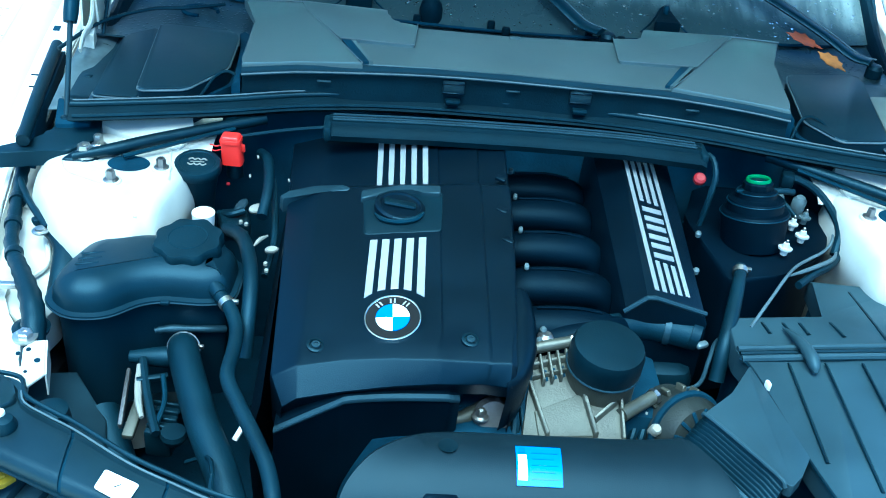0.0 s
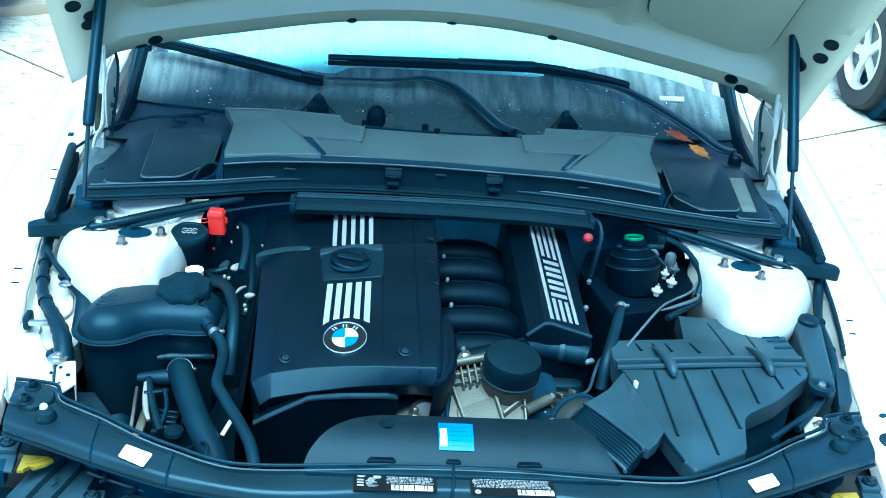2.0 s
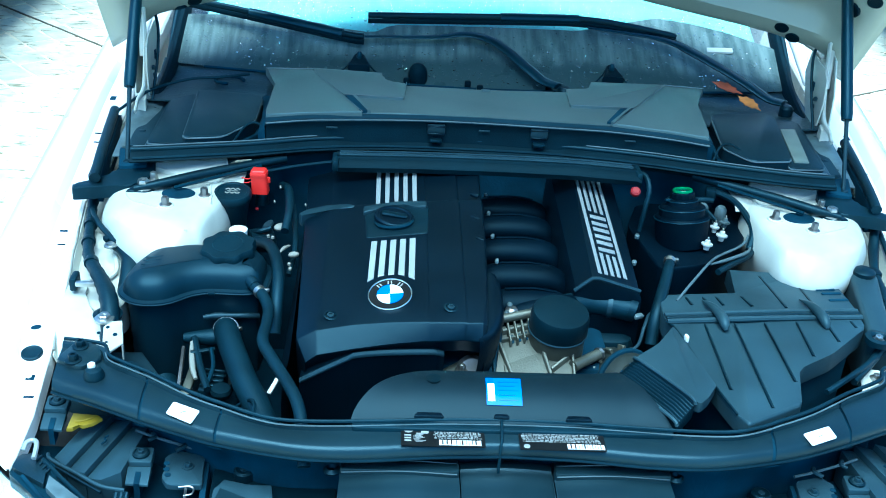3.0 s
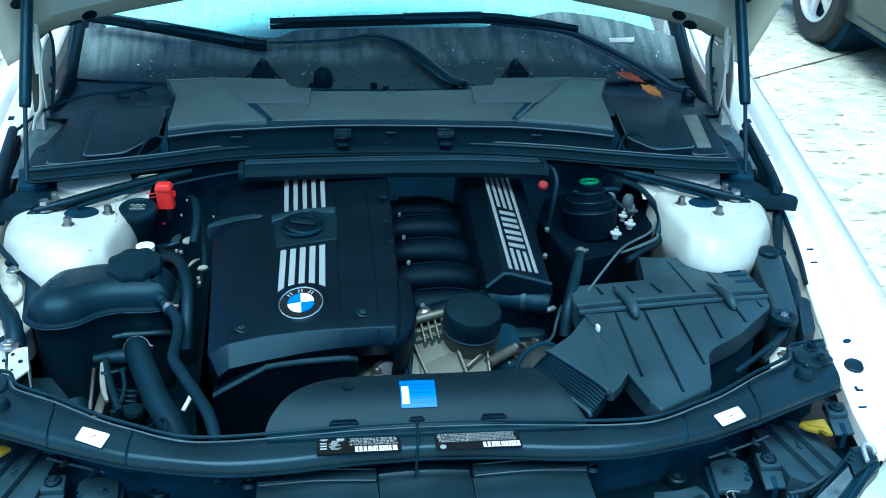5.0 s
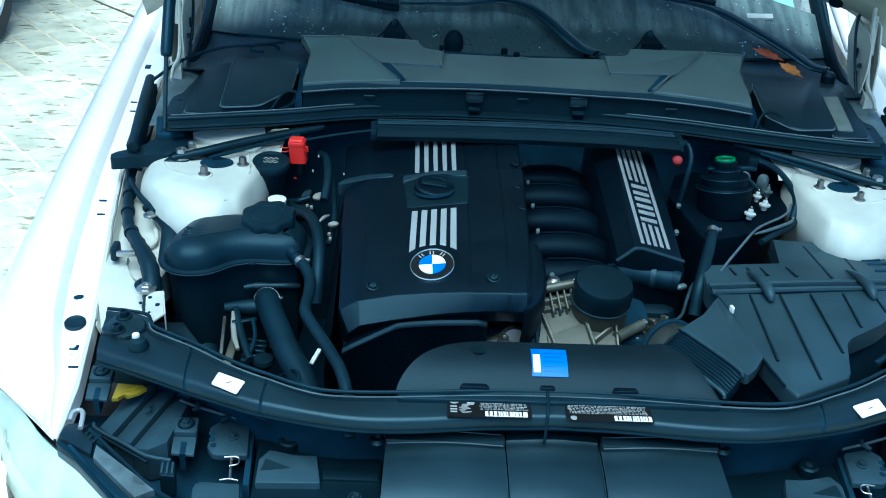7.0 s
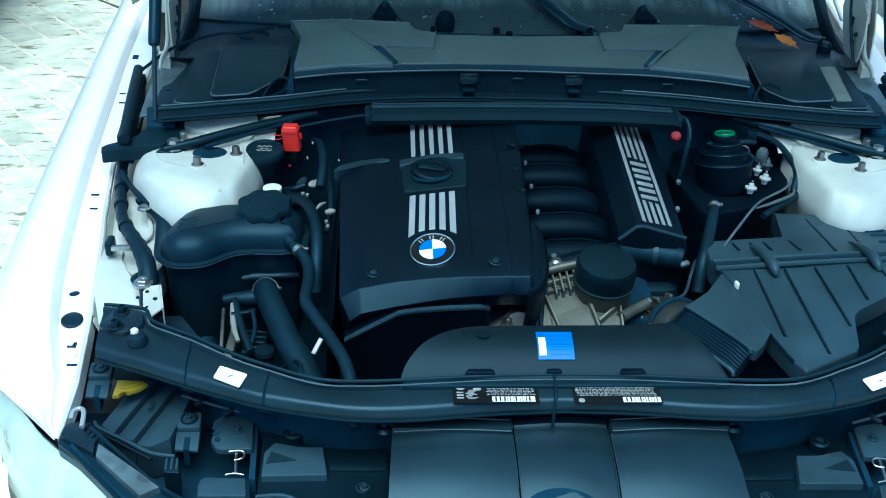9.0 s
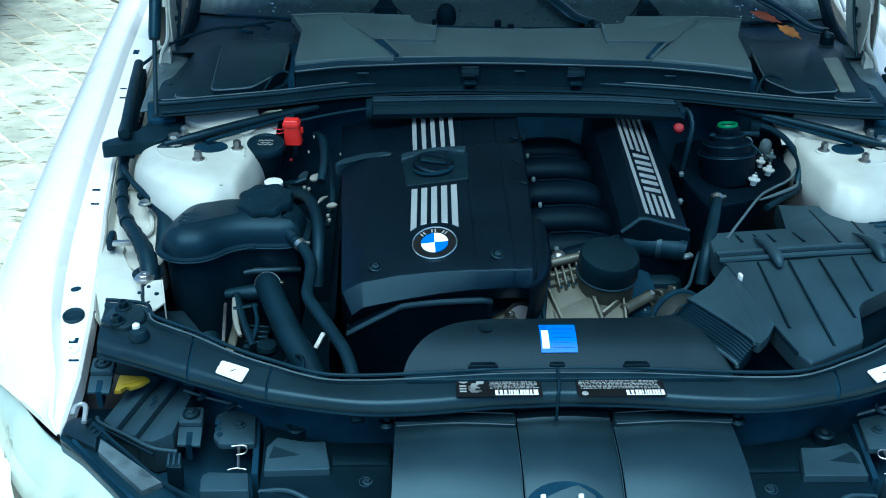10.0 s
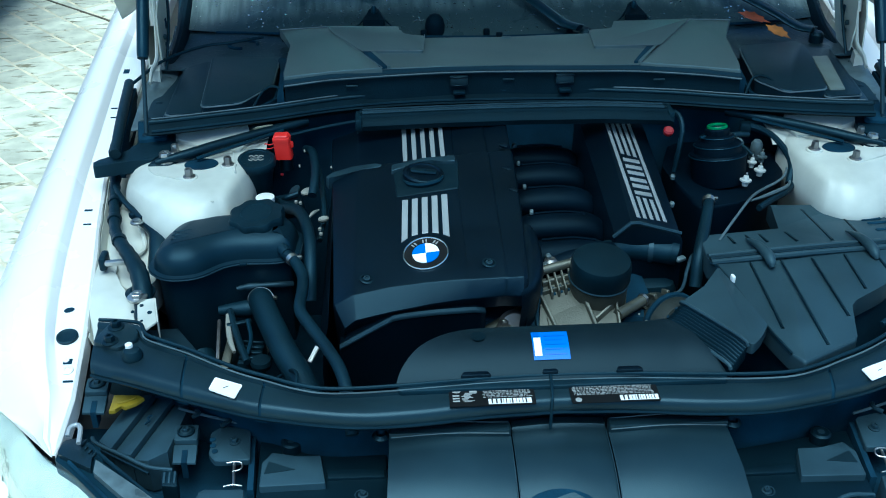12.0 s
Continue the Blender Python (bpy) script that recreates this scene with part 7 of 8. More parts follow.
def actuator():
    t = thing("servo_valve", "black valve unit with pale metal faces", "valve", (-0.50, 0.27, 0.5))
    part("pivot", tube([(-0.53, 0.345, 0.680), (-0.49, 0.345, 0.682), (-0.462, 0.345, 0.684)], [0.008, 0.014, 0.014], 12), RUBBER, t)
    part("plate", block((0.006, 0.09, 0.012), pose(-0.525, 0.285, 0.662, 12, 0, 4), 0.003), DARKSTEEL, t)
    part("plate", block((0.015, 0.075, 0.010), pose(-0.507, 0.265, 0.655, 12, 0, -6), 0.003), ALU, t, "pale dull metal plate")
    part("rod", tube([(-0.51, 0.33, 0.69), (-0.492, 0.27, 0.678), (-0.472, 0.215, 0.67)], 0.006, 8), RUBBER, t)
    part("coil", block((0.034, 0.06, 0.04), pose(-0.47, 0.255, 0.64, 0, 0, -8), 0.004), PLASTIC, t)
    for k in range(4):
        part("coil_fin", block((0.036, 0.005, 0.008), pose(-0.47, 0.235 + 0.014 * k, 0.662, 0, 0, -8), 0.0015, 1), PLASTIC, t)
    part("cup", lathe([(0.014, 0), (0.017, 0.008), (0.015, 0.014), (0.006, 0.014)], pose(-0.452, 0.222, 0.655), 18), PLASTIC, t)
    part("pale_arm", tube([(-0.512, 0.318, 0.690), (-0.508, 0.290, 0.682), (-0.502, 0.262, 0.676), (-0.494, 0.240, 0.672)], [0.003, 0.0045, 0.0045, 0.003], 8), CREAM, t, "pale metal lever")
    part("pale_collar", lathe([(0.010, 0), (0.012, 0.003), (0.012, 0.008), (0.007, 0.010)], pose(-0.482, 0.345, 0.682, 0, 80, 0), 16), STEEL, t)
    part("cross_arm", block((0.040, 0.008, 0.008), pose(-0.492, 0.300, 0.684, 10, 0, 18), 0.002), PLASTIC, t)
    part("link", tube([(-0.478, 0.300, 0.690), (-0.470, 0.262, 0.680), (-0.476, 0.225, 0.668)], 0.0035, 8), SATIN, t)
    part("white_tag", block((0.007, 0.028, 0.004), pose(-0.371, 0.224, 0.674, 30, 0, -30), 0.001), WHITEPL, t, "small white tag")
    part("wire", tube([(-0.43, 0.18, 0.66), (-0.40, 0.15, 0.70), (-0.385, 0.10, 0.73), (-0.38, 0.06, 0.735), (-0.36, 0.045, 0.72)], 0.003, 6), RUBBER, t)


actuator()


def steering_reservoir():
    t = thing("steering_fluid_reservoir", "black round reservoir with pale cap symbol", "fluid reservoir", (-0.483, 0.62, 0.72))
    ax = pose(-0.484, 0.630, 0.772, 6, 0, 0)
    part("bottle", lathe([(0.020, -0.08), (0.022, -0.03), (0.025, 0.0), (0.029, 0.022), (0.031, 0.034)], ax, 32), PLASTIC, t)
    cap = part("cap", lathe([(0.033, 0.032), (0.0350, 0.036), (0.0350, 0.044), (0.033, 0.048), (0.027, 0.0485), (0.026, 0.0475), (0.004, 0.048)], ax, 40, lobes=20, depth=0.012), RUBBER, t)
    # plain pale symbol: two facing rows of humps
    for s in (-1, 1):
        pts = [ax @ Vector((-0.013 + 0.026 * k / 12, s * (0.0045 + 0.0035 * abs(math.sin(k * math.pi / 4))), 0.0485)) for k in range(13)]
        part("symbol_line", tube(pts, 0.0012, 6, 2), CREAM, cap, "pale printed symbol")
    part("symbol_bar", block((0.020, 0.0016, 0.001), ax @ pose(0, 0, 0.0484), 0), CREAM, cap)
    part("white_cup", lathe([(0.014, -0.03), (0.016, 0.0), (0.0165, 0.012), (0.012, 0.014)], pose(-0.466, 0.558, 0.764), 24), WHITEPL, t, "white plastic cup")
    part("bracket", block((0.004, 0.085, 0.050), pose(-0.522, 0.615, 0.796, 0, 0, 8), 0.0015), PRIMER, t, "thin white painted bracket")
    part("bracket_foot", block((0.014, 0.004, 0.02), pose(-0.530, 0.573, 0.782, 0, 0, 8), 0.0015), PRIMER, t)
    return t


steering_reservoir()


def jump_terminal():
    t = thing("jump_start_terminal", "red plastic cap over the jump start terminal", "terminal cap", (-0.44, 0.68, 0.79))
    m = pose(-0.438, 0.656, 0.829, 4, -3, -8)
    cap = part("cap", prism(rounded([(-0.014, -0.010), (0.014, -0.010), (0.014, 0.010), (-0.014, 0.010)], 0.005), -0.024, 0.024, 0.005, 3, taper=0.10), RED, t)
    cap.data.transform(m)
    lip = part("cap_lip", prism(rounded([(-0.0155, -0.0115), (0.0155, -0.0115), (0.0155, 0.0115), (-0.0155, 0.0115)], 0.005), 0.012, 0.019, 0.0015, 2), RED, t)
    lip.data.transform(m)
    part("strap", tube([m @ Vector((-0.014, 0, 0.006)), m @ Vector((-0.022, -0.002, 0.003)), m @ Vector((-0.032, 0.0, 0.004)), m @ Vector((-0.034, 0.004, 0.0))], 0.0010, 8), RED, t)
    part("strap", tube([m @ Vector((-0.014, 0, -0.002)), m @ Vector((-0.024, -0.004, -0.004)), m @ Vector((-0.030, -0.002, -0.004))], 0.0009, 8), RED, t)
    part("hook", block((0.006, 0.004, 0.012), m @ pose(0.017, 0, 0.002), 0.001), RED, t)
    part("post", lathe([(0.013, 0), (0.013, 0.02), (0.008, 0.03)], pose(-0.436, 0.672, 0.775), 16), PLASTIC, t)
    part("red_drip", block((0.006, 0.004, 0.005), pose(-0.441, 0.632, 0.782), 0.0015), DARKRED, t)


jump_terminal()
rk = single("red_cap", lathe([(0.007, 0), (0.0095, 0.004), (0.0095, 0.010), (0.0065, 0.013), (0.003, 0.013)], pose(0.260, 0.628, 0.846, 30, 0, 0), 18), DARKRED, "small red plug cap hanging by the cable duct", "cap")


def small_fittings():
    t = thing("vacuum_fittings", "bright small pipe fittings and clips beside the tank", "pipe fittings", (-0.41, 0.56, 0.74))

    def oval(x, y, z, a, b, rz, tilt, material, name="pale_clip"):
        return part(name, lathe([(0.7, -0.006), (1.0, -0.003), (1.0, 0.001), (0.75, 0.003), (0.2, 0.003)], pose(x, y, z, tilt, 0, rz) @ Matrix.Diagonal((a, b, 1, 1)), 20), material, t)

    oval(-0.393, 0.594, 0.766, 0.0135, 0.0078, 28, 30, CREAM)
    oval(-0.418, 0.602, 0.764, 0.008, 0.014, -30, 20, EDGE, "grey_lump")
    oval(-0.361, 0.486, 0.768, 0.0095, 0.0055, 18, 25, CREAM)
    part("pale_sliver", tube([(-0.388, 0.500, 0.762), (-0.380, 0.512, 0.766), (-0.371, 0.526, 0.764)], [0.0015, 0.0032, 0.0015], 8), CREAM, t)
    for x, y in ((-0.363, 0.436), (-0.366, 0.452), (-0.412, 0.553), (-0.404, 0.548)):
        part("rivet", lathe([(0.0030, 0), (0.0030, 0.004), (0.0018, 0.005)], pose(x, y, 0.765), 8), CREAM, t)
    part("valve_body", block((0.044, 0.05, 0.03), pose(-0.425, 0.580, 0.745, 0, 0, 15), 0.008), PLASTIC, t)
    for p in ([(-0.45, 0.60, 0.75), (-0.43, 0.575, 0.765), (-0.41, 0.58, 0.77)], [(-0.44, 0.57, 0.75), (-0.425, 0.545, 0.765), (-0.40, 0.53, 0.76)], [(-0.375, 0.64, 0.79), (-0.366, 0.58, 0.77), (-0.362, 0.52, 0.755), (-0.368, 0.46, 0.74)]):
        part("pipe", tube(p, 0.005, 8), RUBBER, t)
    for x, y, z in ((-0.352, 0.640, 0.79), (-0.400, 0.660, 0.815), (-0.408, 0.628, 0.80)):
        part("speck", block((0.003, 0.006, 0.004), pose(x, y, z, 20, 0, 15), 0.001), CREAM, t)
    return t


small_fittings()


def wing_harness():
    t = thing("wing_harness", "taped black wiring harness along the inner wing", "wiring harness", (-0.70, 0.5, 0.70))
    main = [(-0.746, 0.690, 0.800), (-0.742, 0.640, 0.780), (-0.738, 0.604, 0.766), (-0.725, 0.533, 0.760), (-0.708, 0.466, 0.758), (-0.681, 0.415, 0.756), (-0.653, 0.361, 0.750), (-0.640, 0.32, 0.735), (-0.635, 0.28, 0.71)]
    part("loom", tube(main, [0.010, 0.010, 0.009, 0.0095, 0.010, 0.012, 0.0145, 0.015, 0.014], 12, 5, ripple=(0.024, 0.0009)), RUBBER, t)
    part("branch", tube([(-0.748, 0.650, 0.782), (-0.740, 0.620, 0.776), (-0.726, 0.590, 0.772), (-0.709, 0.560, 0.770), (-0.692, 0.534, 0.770), (-0.670, 0.506, 0.766)], [0.004, 0.0045, 0.005, 0.005, 0.0055, 0.007], 10), RUBBER, t)
    part("elbow", tube([(-0.674, 0.512, 0.758), (-0.655, 0.500, 0.757), (-0.640, 0.478, 0.752), (-0.634, 0.445, 0.742), (-0.632, 0.41, 0.725)], [0.009, 0.015, 0.017, 0.018, 0.018], 14, flat=0.8), RUBBER, t)
    for x, y, z in ((-0.733, 0.580, 0.763), (-0.722, 0.520, 0.760), (-0.700, 0.450, 0.758)):
        part("tape_band", lathe([(0.0120, -0.006), (0.0125, 0.0), (0.0120, 0.006)], pose(x, y, z, 90, 0, 10), 14), PLASTIC, t)
    part("branch_clip", block((0.012, 0.014, 0.010), pose(-0.690, 0.522, 0.766, 0, 0, 35), 0.003), PLASTIC, t)
    part("earth_washer", lathe([(0.0115, 0), (0.0115, 0.002), (0.008, 0.003), (0.007, 0.003), (0.0065, 0.006), (0.003, 0.0065)], pose(-0.679, 0.500, 0.764), 18), STEEL, t, "bright zinc washer and nut")
    part("clip_bar", block((0.034, 0.010, 0.008), pose(-0.694, 0.388, 0.752, 0, 0, 4), 0.002), STEEL, t)
    part("clip_block", block((0.012, 0.032, 0.024), pose(-0.716, 0.402, 0.748), 0.004), RUBBER, t)
    return t


wing_harness()


def wing_bracket():
    t = thing("wing_bracket", "white painted bracket plate with holes and nut", "bracket", (-0.63, 0.28, 0.70))
    plate = [(-0.641, 0.281), (-0.633, 0.294), (-0.618, 0.297), (-0.605, 0.241), (-0.622, 0.217), (-0.632, 0.232)]
    part("plate", prism(plate[::-1], lambda x, y: 0.7315 + 0.12 * (y - 0.25), lambda x, y: 0.7345 + 0.12 * (y - 0.25), 0.0008, 1), PRIMER, t)
    part("plate_fold", prism([(-0.605, 0.241), (-0.618, 0.297), (-0.616, 0.298), (-0.603, 0.242)], 0.700, lambda x, y: 0.7335 + 0.12 * (y - 0.25), 0), PRIMER, t)
    for x, y, r in ((-0.619, 0.262, 0.0038), (-0.634, 0.279, 0.0032), (-0.628, 0.243, 0.0022)):
        part("hole", lathe([(r, 0), (r, 0.0008)], pose(x, y, 0.7345 + 0.12 * (y - 0.25), 7, 0, 0), 12), DARK, t)
    part("arch_liner", prism([(-0.71, 0.30), (-0.60, 0.345), (-0.545, 0.27), (-0.525, 0.16), (-0.64, 0.19), (-0.70, 0.22)][::-1], 0.56, lambda x, y: 0.655 - 0.25 * (x + 0.62), 0.004), DUSTY, t, "dusty dark arch liner")
    bolt(-0.644, 0.300, 0.740, t, 0.010, 0.009, STEEL, "nut", label="bright zinc nut")
    part("nut_washer", lathe([(0.0145, 0), (0.0145, 0.002), (0.010, 0.003)], pose(-0.644, 0.300, 0.738), 20), STEEL, t)
    part("grommet", lathe([(0.022, 0), (0.024, 0.006), (0.016, 0.010), (0.006, 0.008)], pose(-0.648, 0.335, 0.722), 20), RUBBER, t)
    web = [(-0.730, 0.432), (-0.704, 0.420), (-0.697, 0.409), (-0.700, 0.392), (-0.684, 0.362), (-0.660, 0.330), (-0.652, 0.312), (-0.640, 0.286), (-0.634, 0.262), (-0.630, 0.238), (-0.64, 0.222), (-0.70, 0.225), (-0.722, 0.30), (-0.735, 0.37)]
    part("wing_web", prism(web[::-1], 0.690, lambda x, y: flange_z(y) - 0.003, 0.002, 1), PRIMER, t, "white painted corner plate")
    part("small_hole", lathe([(0.003, 0), (0.003, 0.001)], pose(-0.655, 0.298, flange_z(0.298) - 0.0028, 9, 0, 0), 10), DARK, t)
    part("buffer", lathe([(0.022, 0), (0.020, 0.016), (0.010, 0.02)], pose(-0.588, 0.20, 0.70), 18), RUBBER, t)
    return t


wing_bracket()


# ---- brake fluid side ----
def brake_reservoir():
    t = thing("brake_fluid_reservoir", "stepped black brake fluid reservoir with green ring", "fluid reservoir", (0.35, 0.60, 0.72))
    ax = pose(0.350, 0.604, 0.811, -12, -5, 0) @ Matrix.Diagonal((0.9, 0.9, 0.82, 1))
    part("body", lathe([(0.052, -0.06), (0.056, -0.004), (0.0565, 0.004), (0.054, 0.008), (0.047, 0.010), (0.0465, 0.014), (0.0470, 0.026), (0.045, 0.030), (0.036, 0.032), (0.033, 0.034), (0.032, 0.044), (0.027, 0.048)], ax, 44), MANIFOLD, t)
    for r, z in ((0.0568, 0.003), (0.0472, 0.026), (0.0325, 0.0440)):
        part("step_edge", tube([ax @ Vector((r * math.cos(k * math.pi / 18), r * math.sin(k * math.pi / 18), z)) for k in range(37)], 0.0011, 6, 1), SATIN, t)
    part("neck", lathe([(0.024, 0.046), (0.025, 0.050), (0.025, 0.060), (0.022, 0.063)], ax, 48, lobes=12, depth=0.06), MANIFOLD, t)
    part("green_ring", lathe([(0.0150, 0.062), (0.0205, 0.062), (0.0208, 0.066), (0.0190, 0.069), (0.0160, 0.068), (0.0148, 0.065)], ax, 36, ring=True), GREEN, t, "bright green plastic ring")
    part("inner_lid", lathe([(0.0152, 0.055), (0.0152, 0.0640), (0.004, 0.0645)], ax, 24), PLASTIC, t)
    part("side_spout", tube([ax @ Vector((0.028, 0.006, 0.040)), ax @ Vector((0.048, 0.008, 0.040)), ax @ Vector((0.066, 0.012, 0.036))], [0.006, 0.005, 0.005], 10, 3), RUBBER, t)
    part("side_tab", block((0.014, 0.010, 0.006), ax @ pose(-0.030, -0.004, 0.046), 0.002), SATIN, t)
    return t


brake_reservoir()


def control_box():
    t = thing("control_unit_box", "black plastic electronics box with grey edge seal", "electronics box", (0.38, 0.6, 0.6))
    out = [(0.290, 0.480), (0.386, 0.510), (0.440, 0.552), (0.472, 0.590), (0.488, 0.64), (0.490, 0.72), (0.44, 0.755), (0.30, 0.755), (0.262, 0.65)]
    part("box", prism(rounded(out, 0.02), 0.56, 0.768, 0.006), MANIFOLD, t)
    edge = [(0.502, 0.762, 0.783), (0.508, 0.700, 0.780), (0.495, 0.638, 0.778), (0.476, 0.591, 0.777), (0.452, 0.562, 0.776), (0.425, 0.542, 0.775), (0.389, 0.509, 0.775), (0.339, 0.441, 0.770), (0.297, 0.385, 0.760)]
    part("edge_seal", tube(edge, 0.0024, 8, 6), RIMLINE, t, "pale grey edge seal")
    part("edge_lip", tube([(0.386, 0.503, 0.770), (0.420, 0.522, 0.770), (0.465, 0.552, 0.770), (0.481, 0.576, 0.770)], [0.0018, 0.0032, 0.0034, 0.0018], 8, 6), RIMLINE, t)
    part("edge_skirt", tube([(x + 0.010, y - 0.014, z - 0.016) for x, y, z in edge[1:7]], 0.006, 8, 6), RUBBER, t)
    for x, y, z, r in ((0.389, 0.552, 0.783, 0.0105), (0.427, 0.590, 0.783, 0.0105), (0.422, 0.622, 0.784, 0.0085), (0.446, 0.640, 0.786, 0.0095)):
        f = part("connector", lathe([(r * 0.5, -0.008), (r * 0.6, 0), (r, 0.001), (r * 1.02, 0.004), (r * 0.55, 0.005), (r * 0.42, 0.011), (r * 0.2, 0.012)], pose(x, y, z, -6, 4, 0), 16), LENSGREY if z > 0.785 else CONNECT, t, "pale plastic connector")
        part("connector_tip", lathe([(r * 0.22, 0.011), (r * 0.22, 0.016), (r * 0.1, 0.017)], pose(x, y, z, -6, 4, 0), 10), STEEL, f)
    for x, y in ((0.412, 0.684), (0.446, 0.676)):
        part("brake_union", lathe([(0.010, -0.02), (0.011, 0.0), (0.011, 0.020), (0.007, 0.026)], pose(x, y, 0.780, 8, 0, 0), 16), LENSGREY, t, "greyish translucent pipe union")
    part("plug_block", block((0.020, 0.020, 0.024), pose(0.430, 0.705, 0.818, 0, 0, -12), 0.004), PLASTIC, t)
    part("cable", tube([(0.420, 0.705, 0.822), (0.446, 0.700, 0.822), (0.472, 0.675, 0.815), (0.490, 0.635, 0.798), (0.490, 0.602, 0.785), (0.478, 0.575, 0.765)], 0.0065, 8), RUBBER, t)
    part("wire", tube([(0.37, 0.69, 0.79), (0.41, 0.67, 0.80), (0.43, 0.64, 0.79)], 0.004, 8), RUBBER, t)
    return t


control_box()
hose("vent_pipe", [(0.309, 0.505, 0.780), (0.307, 0.492, 0.776), (0.292, 0.449, 0.766), (0.272, 0.396, 0.755), (0.259, 0.363, 0.740), (0.252, 0.34, 0.70)], [0.008, 0.0090, 0.0100, 0.0105, 0.0105, 0.0105], "black vent pipe with bright spring clip", [((0.3085, 0.4995, 0.7785), (0.3065, 0.4915, 0.7757), 0.0108)])


def right_harness():
    t = thing("wing_harness", "black wiring loom along the inner wing by the air box", "wiring harness", (0.70, 0.45, 0.70))
    part("loom", tube([(0.742, 0.640, 0.790), (0.725, 0.590, 0.765), (0.702, 0.520, 0.755), (0.692, 0.460, 0.748), (0.684, 0.410, 0.742), (0.672, 0.370, 0.738), (0.63, 0.30, 0.735), (0.585, 0.245, 0.735), (0.54, 0.195, 0.735)], [0.009, 0.010, 0.008, 0.010, 0.011, 0.010, 0.008, 0.007, 0.006], 10, 5), RUBBER, t)
    part("branch", tube([(0.748, 0.63, 0.785), (0.742, 0.56, 0.768), (0.728, 0.48, 0.752), (0.712, 0.42, 0.745)], 0.005, 8), RUBBER, t)
    for x, y, z in ((0.700, 0.515, 0.755), (0.688, 0.43, 0.745)):
        part("clip", block((0.018, 0.024, 0.018), pose(x, y, z), 0.004), PLASTIC, t)
    part("cable", tube([(0.60, 0.26, 0.74), (0.565, 0.225, 0.742), (0.52, 0.185, 0.745), (0.48, 0.155, 0.742)], 0.005, 8), RUBBER, t)
    b = part("white_bracket", block((0.045, 0.055, 0.003), pose(0.592, 0.225, 0.715, 14, 0, -12), 0.001, 1), PRIMER, t, "white painted bracket plate")
    bolt(0.596, 0.232, 0.718, b, 0.007, 0.008, STEEL, "nut")
    part("rubber_flap", prism(rounded([(0.640, 0.262), (0.668, 0.275), (0.692, 0.36), (0.675, 0.375)], 0.006), 0.70, lambda x, y: 0.735 + 0.12 * (y - 0.26), 0.005), DUSTY, t, "grey-black plastic end piece")


right_harness()


# ---- front ducting and headlamps ----
def front_duct():
    t = thing("radiator_air_duct", "curved black air duct in front of the radiator", "air duct", (-0.025, -0.06, 0.55))
    prof = [(0.034, 0.60), (0.032, 0.688), (0.026, 0.694), (0.012, 0.694), (0.006, 0.689), (-0.03, 0.687), (-0.07, 0.680), (-0.11, 0.664), (-0.15, 0.636), (-0.19, 0.59), (-0.21, 0.54)]

    def seg(x0, x1, left, right, lift, name):
        """One shell of the duct; left, right: how far those edges spread towards the front."""
        rows = []
        for i in range(9):
            v = i / 8
            x = x0 + (x1 - x0) * v
            rows.append([(x + (right * v - left * (1 - v)) * max(0, -y), y, z + (lift if y > -0.005 else lift * 0.6) + 0.004 * math.sin(math.pi * v)) for y, z in prof])
        part(name, loft(rows), FRONT, t)

    seg(-0.256, -0.0915, 0.05, 0.0, 0.004, "outer_shell")
    seg(-0.0885, 0.0405, 0.0, 0.0, -0.001, "middle_shell")
    seg(0.0435, 0.207, 0.0, 0.05, 0.004, "outer_shell")
    for x0, x1 in ((-0.257, -0.091), (0.043, 0.208)):
        lip = part("top_lip", prism(rounded(rect(x0, -0.006, x1, 0.012), 0.004), 0.684, lambda x, y: 0.7045 + 0.004 * math.sin(math.pi * (x - x0) / (x1 - x0)), 0.003, 2), FRONT, t)
        # thin pale tubes painted as highlights along the lip
        for y, z in ((-0.0065, 0.6985), (0.0115, 0.7030)):
            part("lip_edge", tube([(x0 + 0.003, y, z), ((x0 + x1) / 2, y, z + 0.004), (x1 - 0.003, y, z)], 0.0009, 6, 6), RIMLINE, lip)
    for x in (-0.0915, -0.0885, 0.0405, 0.0435):
        part("shell_edge", tube([(x, y, z + 0.002) for y, z in prof[4:]], 0.0008, 6, 2), EDGE, t)
    # latch window with two white posts
    oval = [(-0.037 + 0.056 * math.cos(k * math.pi / 18), -0.132 + 0.040 * math.sin(k * math.pi / 18)) for k in range(36)]
    table = sorted((y, z) for y, z in prof if y < 0)
    # recess drawn as a flat dark inlay, its shade only in the colour
    part("latch_recess", prism(oval, 0.55, lambda x, y: lerp_table(table, y) + 0.0042, 0), DARK, t)
    part("latch_block", block((0.040, 0.05, 0.03), pose(-0.042, -0.146, 0.636, 35, 0, 0), 0.004), DUSTY, t)
    for x in (-0.067, -0.018):
        part("white_post", block((0.007, 0.034, 0.010), pose(x, -0.128, 0.664, 35, 0, 0), 0.002), WHITEPL, t, "short white plastic post")
    for x in (-0.268, 0.217):
        part("side_eye", lathe([(0.010, 0), (0.012, 0.004), (0.007, 0.008), (0.004, 0.004)], pose(x, 0.004, 0.69), 14), PLASTIC, t)
    return t


front_duct()


